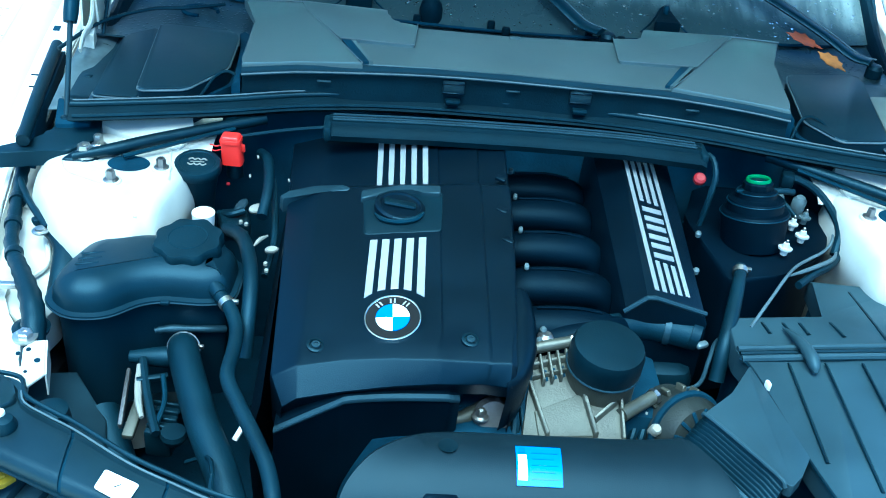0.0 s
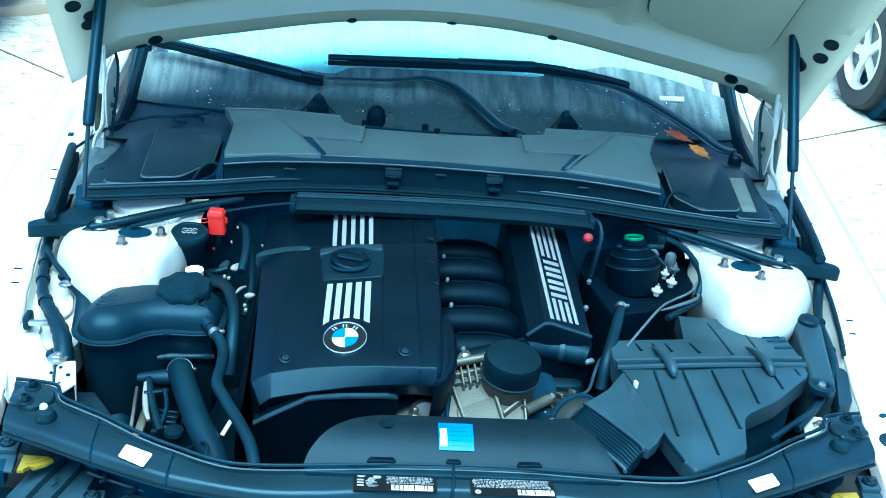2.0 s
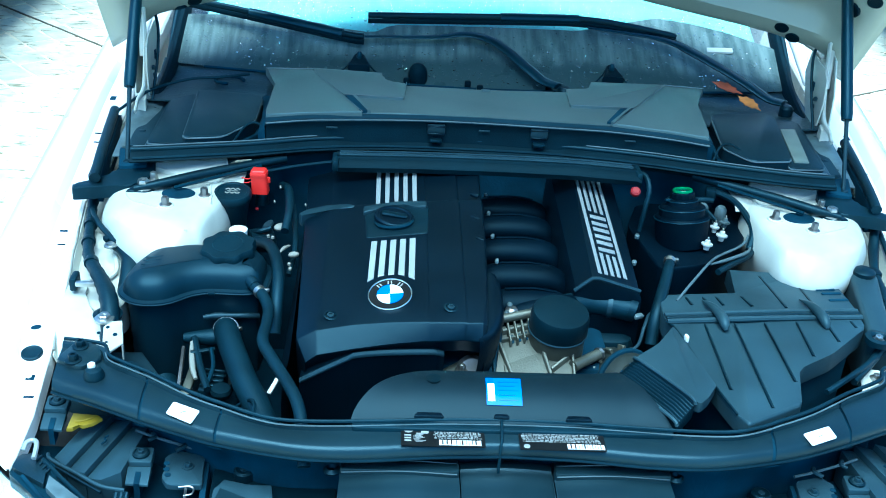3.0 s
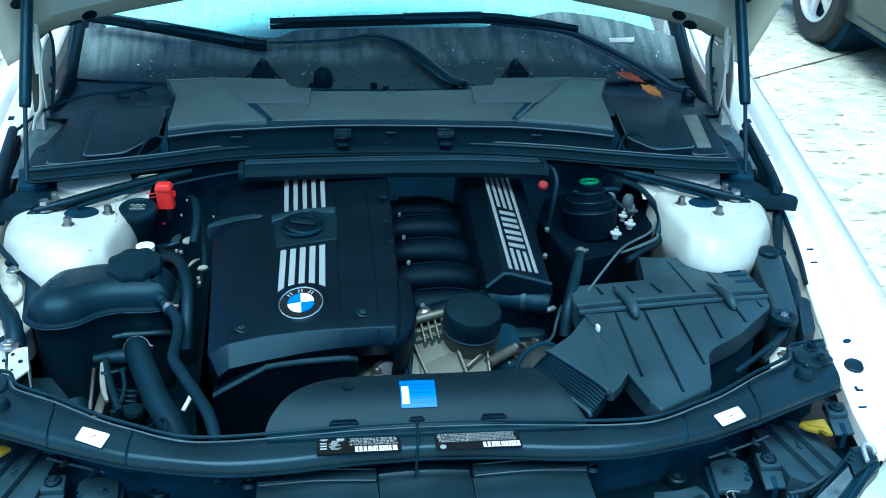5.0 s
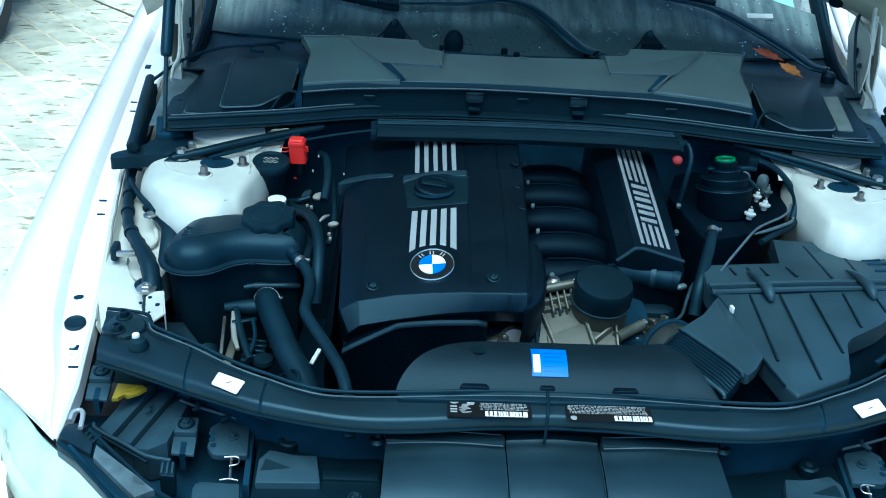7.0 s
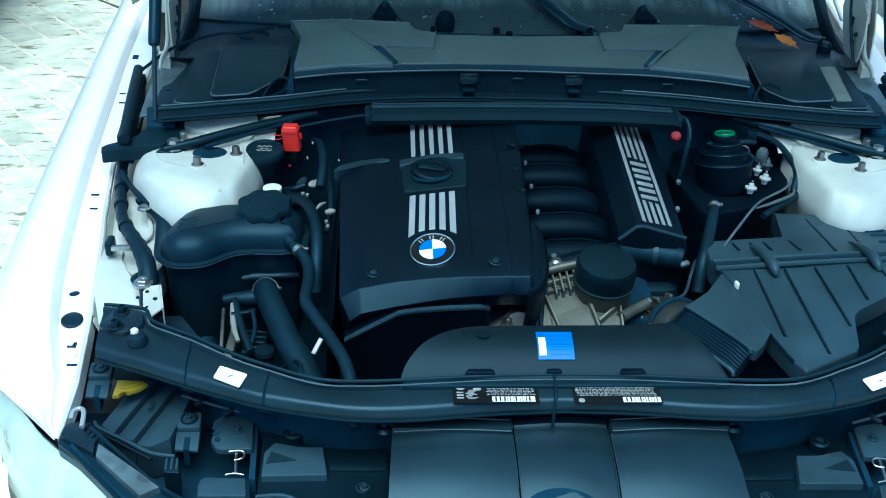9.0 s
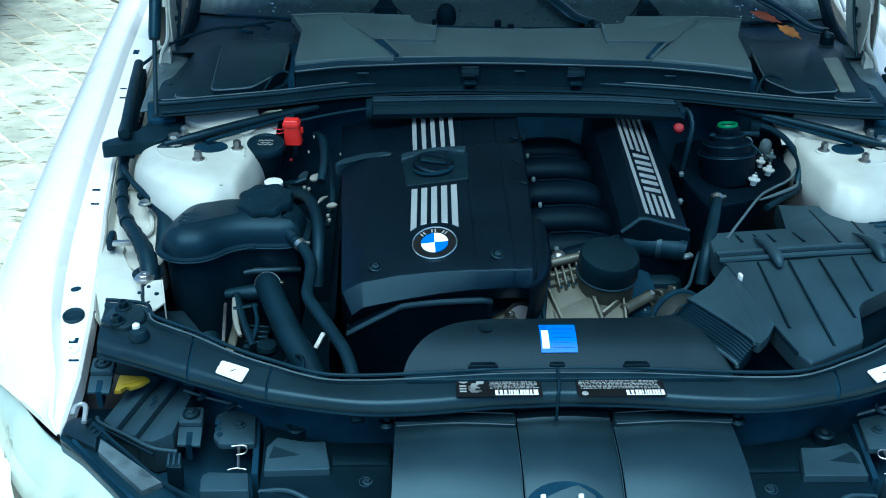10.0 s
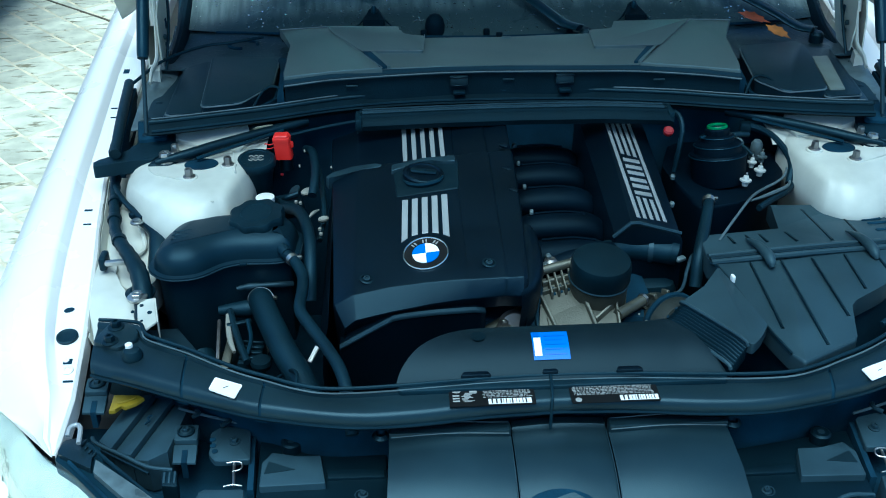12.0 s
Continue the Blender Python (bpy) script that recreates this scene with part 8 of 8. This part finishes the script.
def side_carrier(s):
    """Black plastic carrier with bolts between duct and headlamp: low flat plates over a dark well."""
    t = thing("lamp_carrier", "black plastic lamp carrier with bolts and pockets", "lamp carrier", (sx(s, 0.42, -0.05), -0.05, 0.55), group="lamp carriers")
    dy = 0.024 if s > 0 else 0.0

    def Q(x, y):
        return (x, y) if s < 0 else (2 * cx(y) - x, y - dy)

    def back(x, y):
        """From a place on this side to the same place on the other one."""
        return (x, y) if s < 0 else (2 * cx(y + dy) - x, y + dy)

    def plate(name, pts, z0, z1, material, bev=0.002, r=0.0, parent=t, label=""):
        pts = rounded(pts, r) if r else pts
        f = z1 if not callable(z1) else (lambda x, y: z1(*back(x, y)))
        return part(name, prism([Q(*p) for p in pts][::-s], z0, f, bev, 2), material, parent, label)

    def line(name, pts, r, material, parent=t, n=3, label=""):
        return part(name, tube([(*Q(x, y), z) for x, y, z in pts], r, 8, n), material, parent, label)

    # dark block put in for the shaded void under the plates
    plate("well", [(-0.735, 0.165), (-0.55, 0.15), (-0.43, 0.09), (-0.27, 0.035), (-0.245, -0.25), (-0.45, -0.25), (-0.56, -0.10), (-0.66, 0.0)], 0.42, 0.596, DARK)

    # three overlapping slats of the lamp cap, each rising towards the middle of the car
    lines = [((-0.668, 0.070), (-0.640, 0.165)), ((-0.642, 0.041), (-0.603, 0.162)), ((-0.612, 0.027), (-0.570, 0.158)), ((-0.561, 0.024), (-0.545, 0.146))]
    feet = [[], [], [(-0.588, 0.015)]]
    for i in range(3):
        (a, b), (c, d) = lines[i], lines[i + 1]

        def top(x, y, a=a, b=b):
            return 0.648 + 0.30 * (x - a[0] - (b[0] - a[0]) * (y - a[1]) / (b[1] - a[1]))

        plate("cap_slat", [a] + feet[i] + [(c[0] - 0.0012, c[1]), (d[0] - 0.0012, d[1]), b], 0.60, top, CARRIER, 0.0012)
    line("cap_rim", [(-0.676, 0.070, 0.655), (-0.668, 0.058, 0.654), (-0.626, 0.031, 0.654), (-0.587, 0.005, 0.654), (-0.552, -0.003, 0.654)], 0.0028, CARRIER)
    line("cap_lip", [(-0.660, 0.050, 0.648), (-0.620, 0.022, 0.648), (-0.585, -0.002, 0.648)], 0.0022, PLASTIC)
    line("cap_mark", [(-0.604, 0.086, 0.662), (-0.599, 0.094, 0.662), (-0.603, 0.100, 0.662), (-0.598, 0.106, 0.662)], 0.0014, DARK)

    # two tabs with bolts, each with a slotted apron in front
    for x, y, z in ((-0.684, 0.158, 0.682), (-0.543, 0.066, 0.662)):
        b = plate("tab", [(x - 0.018, y + 0.016), (x + 0.016, y + 0.016), (x + 0.018, y - 0.018), (x - 0.015, y - 0.018)], z - 0.012, z, CARRIER, 0.002, 0.004)
        plate("apron", [(x - 0.015, y - 0.020), (x + 0.018, y - 0.020), (x + 0.019, y - 0.052), (x - 0.013, y - 0.050)], z - 0.016, lambda u, v: z - 0.006 + 0.20 * (v - y + 0.020), CARRIER, 0.0015, parent=b)
        plate("slot", [(x - 0.002, y - 0.030), (x + 0.006, y - 0.030), (x + 0.007, y - 0.0515), (x - 0.001, y - 0.0515)], z - 0.04, lambda u, v: z - 0.0052 + 0.20 * (v - y + 0.020), DARK, 0, parent=b)
        part("bolt_ring", lathe([(0.0125, 0), (0.012, 0.003), (0.009, 0.004), (0.008, 0.002)], pose(*Q(x, y), z), 20), PLASTIC, b)
        bolt(*Q(x, y), z + 0.001, b, 0.0055, 0.007, EDGE)
    plate("yellow_flap", [(-0.655, 0.134), (-0.618, 0.131), (-0.610, 0.124), (-0.620, 0.112), (-0.634, 0.104), (-0.640, 0.108), (-0.646, 0.098), (-0.655, 0.097)], 0.674, 0.680, YELLOW, 0.0015, label="yellow plastic flap")
    line("flap_fold", [(-0.646, 0.112, 0.681), (-0.634, 0.116, 0.681), (-0.622, 0.124, 0.681)], 0.0014, YELLOW)

    # plate with a stud, its thin arm and the bright latch spring below it
    pl = plate("stud_plate", [(-0.511, 0.068), (-0.494, 0.084), (-0.454, 0.073), (-0.448, 0.010), (-0.497, 0.010), (-0.508, 0.027), (-0.504, 0.046)], 0.646, 0.655, CARRIER, 0.002, 0.005)
    bolt(*Q(-0.474, 0.049), 0.655, pl, 0.0055, 0.007, EDGE)
    for x, y in ((-0.503, 0.042), (-0.499, 0.030), (-0.505, 0.055)):
        part("dent", lathe([(0.0045, -0.002), (0.0045, 0.0008)], pose(*Q(x, y), 0.655), 10), DARK, pl)
    line("plate_arm", [(-0.562, 0.122, 0.660), (-0.533, 0.108, 0.660), (-0.489, 0.090, 0.660), (-0.452, 0.077, 0.660)], 0.0022, RIMLINE, label="thin pale-edged arm")
    line("arm_prong", [(-0.536, 0.114, 0.662), (-0.531, 0.106, 0.662), (-0.540, 0.100, 0.660)], 0.0032, EDGE)
    line("arm_prong", [(-0.486, 0.096, 0.662), (-0.484, 0.088, 0.662), (-0.496, 0.078, 0.660)], 0.0036, EDGE)
    line("spring_latch", [(-0.480, 0.006, 0.654), (-0.466, 0.007, 0.655), (-0.459, 0.004, 0.654), (-0.460, -0.006, 0.653), (-0.471, -0.010, 0.653)], 0.0013, STEEL, label="bright steel spring latch")
    line("spring_pin", [(-0.470, 0.006, 0.652), (-0.468, -0.016, 0.652), (-0.466, -0.036, 0.650)], 0.0020, STEEL, n=2)
    line("spring_foot", [(-0.480, -0.036, 0.650), (-0.468, -0.034, 0.651), (-0.455, -0.036, 0.650)], 0.0013, STEEL, n=2)
    plate("latch_strip", [(-0.455, 0.075), (-0.447, 0.075), (-0.440, -0.04), (-0.449, -0.04)], 0.60, 0.646, DARK, 0.0015)
    plate("low_box", [(-0.513, -0.050), (-0.508, -0.042), (-0.452, -0.043), (-0.447, -0.078), (-0.512, -0.078)], 0.60, 0.652, CARRIER, 0.003, 0.004)
    plate("low_tray", [(-0.520, -0.082), (-0.425, -0.080), (-0.36, -0.120), (-0.52, -0.130)], 0.54, 0.634, CARRIER, 0.004, 0.006)
    plate("side_plug", [(-0.566, -0.004), (-0.546, -0.004), (-0.540, -0.036), (-0.562, -0.034)], 0.62, 0.654, PLASTIC, 0.003, 0.003)
    for k in range(3):
        plate("plug_rib", [(-0.563 + 0.007 * k, -0.008), (-0.560 + 0.007 * k, -0.008), (-0.558 + 0.007 * k, -0.030), (-0.561 + 0.007 * k, -0.030)], 0.64, 0.656, CARRIER, 0.0008)

    # wedge-shaped pocket lid, its sunk corner as a darker inlay, the bolt boss and the ledge towards the duct
    # darker plastic painted in for the shaded void round the wedge
    plate("pocket_deck", [(-0.440, 0.062), (-0.262, 0.030), (-0.255, -0.24), (-0.43, -0.24)], 0.50, 0.643, PLASTIC, 0.003)
    w = plate("wedge", [(-0.431, 0.001), (-0.419, 0.022), (-0.382, 0.011), (-0.352, 0.013), (-0.343, -0.041), (-0.432, -0.043)], 0.60, lambda x, y: 0.656 + 0.05 * y, CARRIER, 0.002, 0.003)
    plate("wedge_cut", [(-0.422, 0.003), (-0.386, -0.014), (-0.427, -0.020)], 0.62, lambda x, y: 0.6568 + 0.05 * y, FRONT, 0, parent=w)
    line("pocket_rib", [(-0.436, -0.068, 0.640), (-0.40, -0.072, 0.646), (-0.37, -0.088, 0.644), (-0.33, -0.118, 0.636)], 0.0034, CARRIER)
    k = part("washer", lathe([(0.0145, -0.02), (0.0145, 0.001), (0.011, 0.003), (0.005, 0.002)], pose(*Q(-0.394, 0.042), 0.656), 22), PLASTIC, t)
    part("washer_eye", lathe([(0.0048, 0), (0.0048, 0.0016)], pose(*Q(-0.394, 0.042), 0.6578), 12), EDGE, k)
    plate("ledge", [(-0.344, -0.006), (-0.264, -0.009), (-0.264, -0.026), (-0.341, -0.025)], 0.61, 0.6475, PLASTIC, 0.002)
    part("ledge_mark", tube([(*Q(-0.296 + 0.008 * math.cos(a * math.pi / 4), -0.055 + 0.009 * math.sin(a * math.pi / 4)), 0.6435) for a in range(9)], 0.0010, 6, 2), EDGE, t)
    bolt(*Q(-0.293, -0.055), 0.643, t, 0.0045, 0.006, EDGE)
    line("pale_hook", [(-0.698, 0.040, 0.684), (-0.697, 0.052, 0.688), (-0.689, 0.058, 0.688), (-0.682, 0.050, 0.688), (-0.680, 0.026, 0.682)], 0.0036, SILVER, label="pale folded hook")
    return t


for s in (-1, 1):
    side_carrier(s)


def headlamp(s):
    t = thing("headlamp", "clear wrap-round headlamp with black housing", "headlamp", (sx(s, 0.65, 0.0), 0.0, 0.55), group="headlamps")

    def P(x, y):
        return (sx(s, x, y), y)

    # black top edge of the housing
    h = part("housing_edge", prism(rounded([P(0.692, 0.016), P(0.690, 0.050), P(0.664, 0.060), P(0.632, 0.014), P(0.535, -0.066), P(0.495, -0.110), P(0.47, -0.17), P(0.50, -0.176), P(0.548, -0.128), P(0.600, -0.073), P(0.655, -0.017)][::s], 0.004), 0.60, lambda x, y: 0.664 + 0.12 * min(0, y), 0.004), SATIN, t)
    part("top_plate", prism(rounded([P(0.688, 0.020), P(0.686, 0.046), P(0.664, 0.052), P(0.640, 0.018), P(0.634, -0.014), P(0.672, 0.010)][::s], 0.004), 0.65, 0.6715, 0.003), FRONT, h)
    for k in range(4):
        part("rib", block((0.003, 0.014, 0.004), pose(*P(0.656 - 0.007 * k, 0.038 - 0.008 * k), 0.6725, 0, 0, 20 * s), 0.001), FRONT, h)
    part("groove", tube([(*P(0.670, 0.008), 0.666), (*P(0.636, -0.026), 0.662), (*P(0.572, -0.090), 0.656), (*P(0.50, -0.155), 0.648)], 0.003, 6), DARK, h)
    part("grey_window", prism([P(0.631, 0.002), P(0.629, -0.020), P(0.557, -0.087), P(0.534, -0.073)][::s], 0.64, lambda x, y: 0.6735 + 0.12 * min(0, y), 0), LENSGREY, h, "grey translucent strip")
    part("seal_line", tube([(*P(0.650, 0.034), 0.674), (*P(0.59, -0.022), 0.668), (*P(0.525, -0.078), 0.662), (*P(0.44, -0.12), 0.652)], 0.003, 6), RUBBER, h)
    # lamp interior and clear lens
    rows, back = [], []
    line = [((0.882, 0.262), 0.585), ((0.842, 0.203), 0.615), ((0.784, 0.128), 0.636), ((0.728, 0.052), 0.650), ((0.656, -0.020), 0.656), ((0.586, -0.090), 0.652), ((0.525, -0.156), 0.646), ((0.44, -0.185), 0.64)]
    line = [((p[0], p[1]), p[2]) for p in smooth_path([(*p, z) for p, z in line], 3)]
    for i, ((x, y), z) in enumerate(line):
        k = min(1.0, (i + 1.2) / 7.5)
        w = radians(36 + 20 * i / (len(line) - 1))
        n = Vector((math.cos(w), -math.sin(w)))
        rows.append([(*P(x + g * k * n.x, y + g * k * n.y), z + dz * k) for g, dz in ((0.0, 0.001), (0.014, -0.004), (0.034, -0.016), (0.055, -0.045), (0.068, -0.10))])
        back.append([(*P(x + g * k * n.x, y + g * k * n.y), z + dz * k - 0.012) for g, dz in ((-0.004, 0.0), (0.018, -0.022), (0.030, -0.06), (0.042, -0.10))])
    lens = part("lens", thicken(loft(rows), 0.003), GLASS, t, "clear lens", sharp=60)
    lens.visible_shadow = False
    part("reflector", thicken(loft(back), 0.002), REFLECTOR, t)
    for x, y, r in ((0.640, -0.085, 0.036),):
        ax = pose(*P(x, y), 0.600, 52, 0, 35 * s)
        b = part("lamp_bowl", lathe([(r * 0.5, -0.03), (r * 0.95, 0.0), (r, 0.012), (r * 0.92, 0.014), (r * 0.86, 0.002), (r * 0.4, -0.02)], ax, 30), REFLECTOR, t)
        part("lamp_eye", lathe([(r * 0.5, -0.015), (r * 0.46, 0.0), (r * 0.3, 0.004), (r * 0.05, 0.006)], ax, 24), REFLECTOR, b)
    return t


for s in (-1, 1):
    headlamp(s)


# ---- neighbouring cars ----
def wheel(parent, x, y, r, side):
    """Tyre and five-spoke alloy rim, its face towards side."""
    ax = pose(x, y, r, 0, 90 * side, 0)
    ty = part("tyre", lathe([(r * 0.58, -0.10), (r * 0.92, -0.11), (r * 0.985, -0.09), (r, -0.06), (r, 0.06), (r * 0.985, 0.09), (r * 0.93, 0.11), (r * 0.74, 0.108), (r * 0.62, 0.10)], ax, 56, ring=True), TYRE, parent)
    part("rim", lathe([(r * 0.62, 0.07), (r * 0.65, 0.105), (r * 0.635, 0.112), (r * 0.60, 0.106), (r * 0.57, 0.07), (r * 0.56, -0.05), (r * 0.58, -0.05)], ax, 56, ring=True), RIM, ty, "silver alloy rim")
    part("brake_disc", lathe([(r * 0.55, -0.02), (r * 0.55, -0.01), (r * 0.1, -0.01)], ax, 32), TYRE, ty)
    for k in range(5):
        w = radians(72 * k + 18)
        d, n = Vector((math.cos(w), math.sin(w), 0)), Vector((-math.sin(w), math.cos(w), 0))
        rows = []
        for rr, half, z in ((0.10, 0.10, 0.088), (0.30, 0.085, 0.092), (0.45, 0.095, 0.092), (0.60, 0.135, 0.086)):
            c = d * (rr * r)
            rows.append([ax @ (c + n * (a * half * r) + Vector((0, 0, z + dz))) for a, dz in ((-1, -0.022), (-0.9, -0.002), (-0.4, 0.0), (0.4, 0.0), (0.9, -0.002), (1, -0.022))])
        part("spoke", loft(rows, True), RIM, ty)
    part("hub", lathe([(r * 0.17, 0.06), (r * 0.17, 0.096), (r * 0.12, 0.104), (r * 0.02, 0.105)], ax, 24), RIM, ty)


def side_car(name, label, paint, x0, y0, side, r, tail):
    """A parked car seen low from the side: sill, doors, arches, cabin. x0: its near flank; side: the way that flank faces."""
    t = thing(name, label, "car", (x0 - side * 0.9, y0 - 1.3 * tail, 0))
    width = 1.76
    length0, length1 = y0 - tail * 3.45, y0 + tail * 0.85
    rows = []
    n = 60
    wheels = (y0, y0 - tail * 2.65)
    for i in range(n + 1):
        y = length0 + (length1 - length0) * i / n
        v = i / n
        nose = min(1.0, 8 * v, 8 * (1 - v))
        ins = 0.22 * (1 - nose) ** 2
        arch = 0.0
        for wy in wheels:
            d = abs(y - wy)
            if d < r + 0.07:
                arch = max(arch, math.sqrt(max(0, (r + 0.07) ** 2 - d * d)) + r - 0.22)
        low = 0.22 + max(0, arch)
        deck = 0.86 + 0.06 * nose
        sec = [(0.12, 0.20), (0.09, 0.20), (0.045, 0.215), (0.03, max(low, 0.23)), (0.012, max(low + 0.01, 0.33)), (0.0, max(low + 0.03, 0.50)), (0.012, max(low + 0.05, 0.70)), (0.05, deck - 0.02), (0.20, deck), (width / 2, deck + 0.02)]
        rows.append([(x0 - side * (a + ins), y, z) for a, z in sec])
    part("body_side", thicken(loft(rows), 0.004), paint, t)
    far = [[(2 * (x0 - side * width / 2) - p[0], p[1], p[2]) for p in row] for row in rows]
    part("body_side", thicken(loft(far), 0.004), paint, t)
    for a, b in ((rows[0], far[0]), (rows[-1], far[-1])):
        part("bumper_end", loft([a, [tuple((Vector(p) + Vector(q)) / 2) for p, q in zip(a, b)], b]), paint, t)
    cab = []
    for y, z, a in ((y0 - tail * 3.3, 0.92, 0.16), (y0 - tail * 2.9, 1.22, 0.26), (y0 - tail * 2.3, 1.40, 0.30), (y0 - tail * 1.5, 1.42, 0.30), (y0 - tail * 0.9, 1.25, 0.26), (y0 - tail * 0.25, 0.92, 0.14)):
        cab.append([(x0 - side * 0.06, y, 0.90), (x0 - side * a, y, z - 0.03), (x0 - side * width / 2, y, z), (x0 - side * (width - a), y, z - 0.03), (x0 - side * (width - 0.06), y, 0.90)])
    part("cabin", loft(cab), paint, t)
    # dark side windows, windscreen and rear window standing just proud of the cabin
    for lo, hi, d in ((0, 1, -side), (4, 3, side)):
        for i in (1, 2, 3):
            a, b, c, e = (Vector(q) for q in (cab[i][lo], cab[i + 1][lo], cab[i + 1][hi], cab[i][hi]))
            quad = [a.lerp(b, 0.05).lerp(e.lerp(c, 0.05), 0.12), a.lerp(b, 0.95).lerp(e.lerp(c, 0.95), 0.12), a.lerp(b, 0.95).lerp(e.lerp(c, 0.95), 0.90), a.lerp(b, 0.05).lerp(e.lerp(c, 0.05), 0.90)]
            part("side_window", thicken(loft([[p - Vector((d * 0.006, 0, -0.003)) for p in quad[:2]], [p - Vector((d * 0.006, 0, -0.003)) for p in quad[:1:-1]]]), 0.003), TINTED, t)
    for i, j in ((0, 1), (5, 4)):
        rows = [[Vector(cab[i][k]).lerp(Vector(cab[j][k]), v) + Vector((0, 0, 0.008)) for k in (1, 2, 3)] for v in (0.12, 0.9)]
        part("end_window", thicken(loft(rows), 0.003), TINTED, t)
    part("underbody", prism(rect(*sorted((x0 - side * 0.10, x0 - side * (width - 0.10)))[:1], length0 + 0.1 if tail > 0 else length1 + 0.1, sorted((x0 - side * 0.10, x0 - side * (width - 0.10)))[1], length1 - 0.1 if tail > 0 else length0 - 0.1), 0.16, 0.24, 0.01), DARK, t)
    for wy in wheels:
        wheel(t, x0 - side * 0.115, wy, r, side)
        wheel(t, x0 - side * (width - 0.115), wy, r, -side)
        part("arch_lining", lathe([(r + 0.06, -0.10), (r + 0.06, 0.10)], pose(x0 - side * 0.16, wy, r, 0, 90, 0), 32), DARK, t)
    part("sill_crease", tube([(x0 - side * 0.026, y0 - tail * 0.46, 0.26), (x0 - side * 0.026, y0 - tail * 1.3, 0.255), (x0 - side * 0.026, y0 - tail * 2.2, 0.26)], 0.012, 8), paint, t)
    return t


side_car("parked_grey_car", "rain-wet grey car parked alongside on the paving", GREYCAR, 2.60, 4.36, -1, 0.31, 1)
side_car("parked_dark_car", "dark wet car with silver alloy wheels parked alongside", GREYCAR, -2.02, 3.42, 1, 0.31, -1)

# low beige kerb wall beyond the dark car
kb = single("kerb", prism([(-4.5, 3.25), (-0.9, 5.75), (-1.2, 6.6), (-5.2, 4.2)], -0.02, 0.06, 0.01), KERB, "low beige concrete kerb beyond the parked car", "kerb", kind="structure")


# ---- paving laid on the diagonal ----
def paving():
    """Courses of pale stones running askew to the car, with flush cream joints."""
    floor = tagged(new("pavement", None), "pale stone paving laid askew with cream joints and mossy stains", "pavement", kind="structure")
    width, gap, turn = 0.1475, 0.013, -50.0
    lengths = (0.205, 0.22, 0.225, 0.24)
    protos = []
    for k, length in enumerate(lengths):
        rnd = random.Random(40 + k)
        h, w = (length - gap) / 2, (width - gap) / 2
        j = [rnd.uniform(-0.004, 0.004) for _ in range(6)]
        pts = rounded([(-h + j[0], -w + j[1]), (h + j[2], -w - j[1]), (h + j[3], w + j[4]), (-h + j[5], w - j[4])], 0.014, 2)
        bm = prism(pts, -0.05, 0.0, 0.003, 1)
        me = bpy.data.meshes.new("paving_stone")
        bm.to_mesh(me)
        bm.free()
        me.materials.append(STONE)
        protos.append(me)
    rnd = random.Random(7)
    c, q = math.cos(radians(turn)), math.sin(radians(turn))
    laid = []
    for k in range(-40, 62):
        v = 0.733 + width * (k + 0.5)
        u = -9.0 + rnd.uniform(0.0, 0.2)
        while u < 6.0:
            kind = rnd.randrange(4)
            x, y = c * (u + lengths[kind] / 2) - q * v, q * (u + lengths[kind] / 2) + c * v
            u += lengths[kind]
            if abs(x) > 4.3 or y < -2.2 or y > 7.6 or (abs(x) < 1.0 and -0.2 < y < 4.2):
                continue
            shown = (-2.45 < x < -1.0 and 1.4 < y < 5.0) or (1.1 < x < 2.75 and 0.5 < y < 4.7)
            laid.append((abs(y - 2.9) + 0.4 * abs(abs(x) - 1.6) if shown else 99, x, y, kind))
    laid.sort()
    rest = bmesh.new()
    for n, (d, x, y, kind) in enumerate(laid):
        m = pose(x, y, rnd.uniform(-0.0012, 0.0012), rnd.uniform(-0.5, 0.5), rnd.uniform(-0.4, 0.4), turn + rnd.uniform(-0.8, 0.8))
        if n < 300:
            ob = new("paving_stone", protos[kind])
            ob.matrix_basis = m
            ob.parent = floor
        else:
            h, w = (lengths[kind] - gap) / 2, (width - gap) / 2
            V = [rest.verts.new(m @ Vector(p)) for p in ((-h, -w, 0), (h, -w, 0), (h, w, 0), (-h, w, 0), (-h, -w, -0.03), (h, -w, -0.03), (h, w, -0.03), (-h, w, -0.03))]
            rest.faces.new(V[:4])
            for i in range(4):
                rest.faces.new((V[i], V[4 + i], V[4 + (i + 1) % 4], V[(i + 1) % 4]))
    ob = part("farther_stones", rest, STONE, floor)
    ob["kind"] = "stuff"
    # dark expansion joints across the stones
    for (xa, ya), (xb, yb) in (((-2.75, 5.00), (-1.20, 3.59)), ((1.75, 3.53), (3.2, 4.37))):
        d = Vector((xb - xa, yb - ya)).normalized()
        n2 = Vector((-d.y, d.x)) * 0.005
        part("expansion_joint", prism([(xa + n2.x, ya + n2.y), (xa - n2.x, ya - n2.y), (xb - n2.x, yb - n2.y), (xb + n2.x, yb + n2.y)], -0.02, 0.004, 0), DARKJOINT, floor)
    return floor


paving()
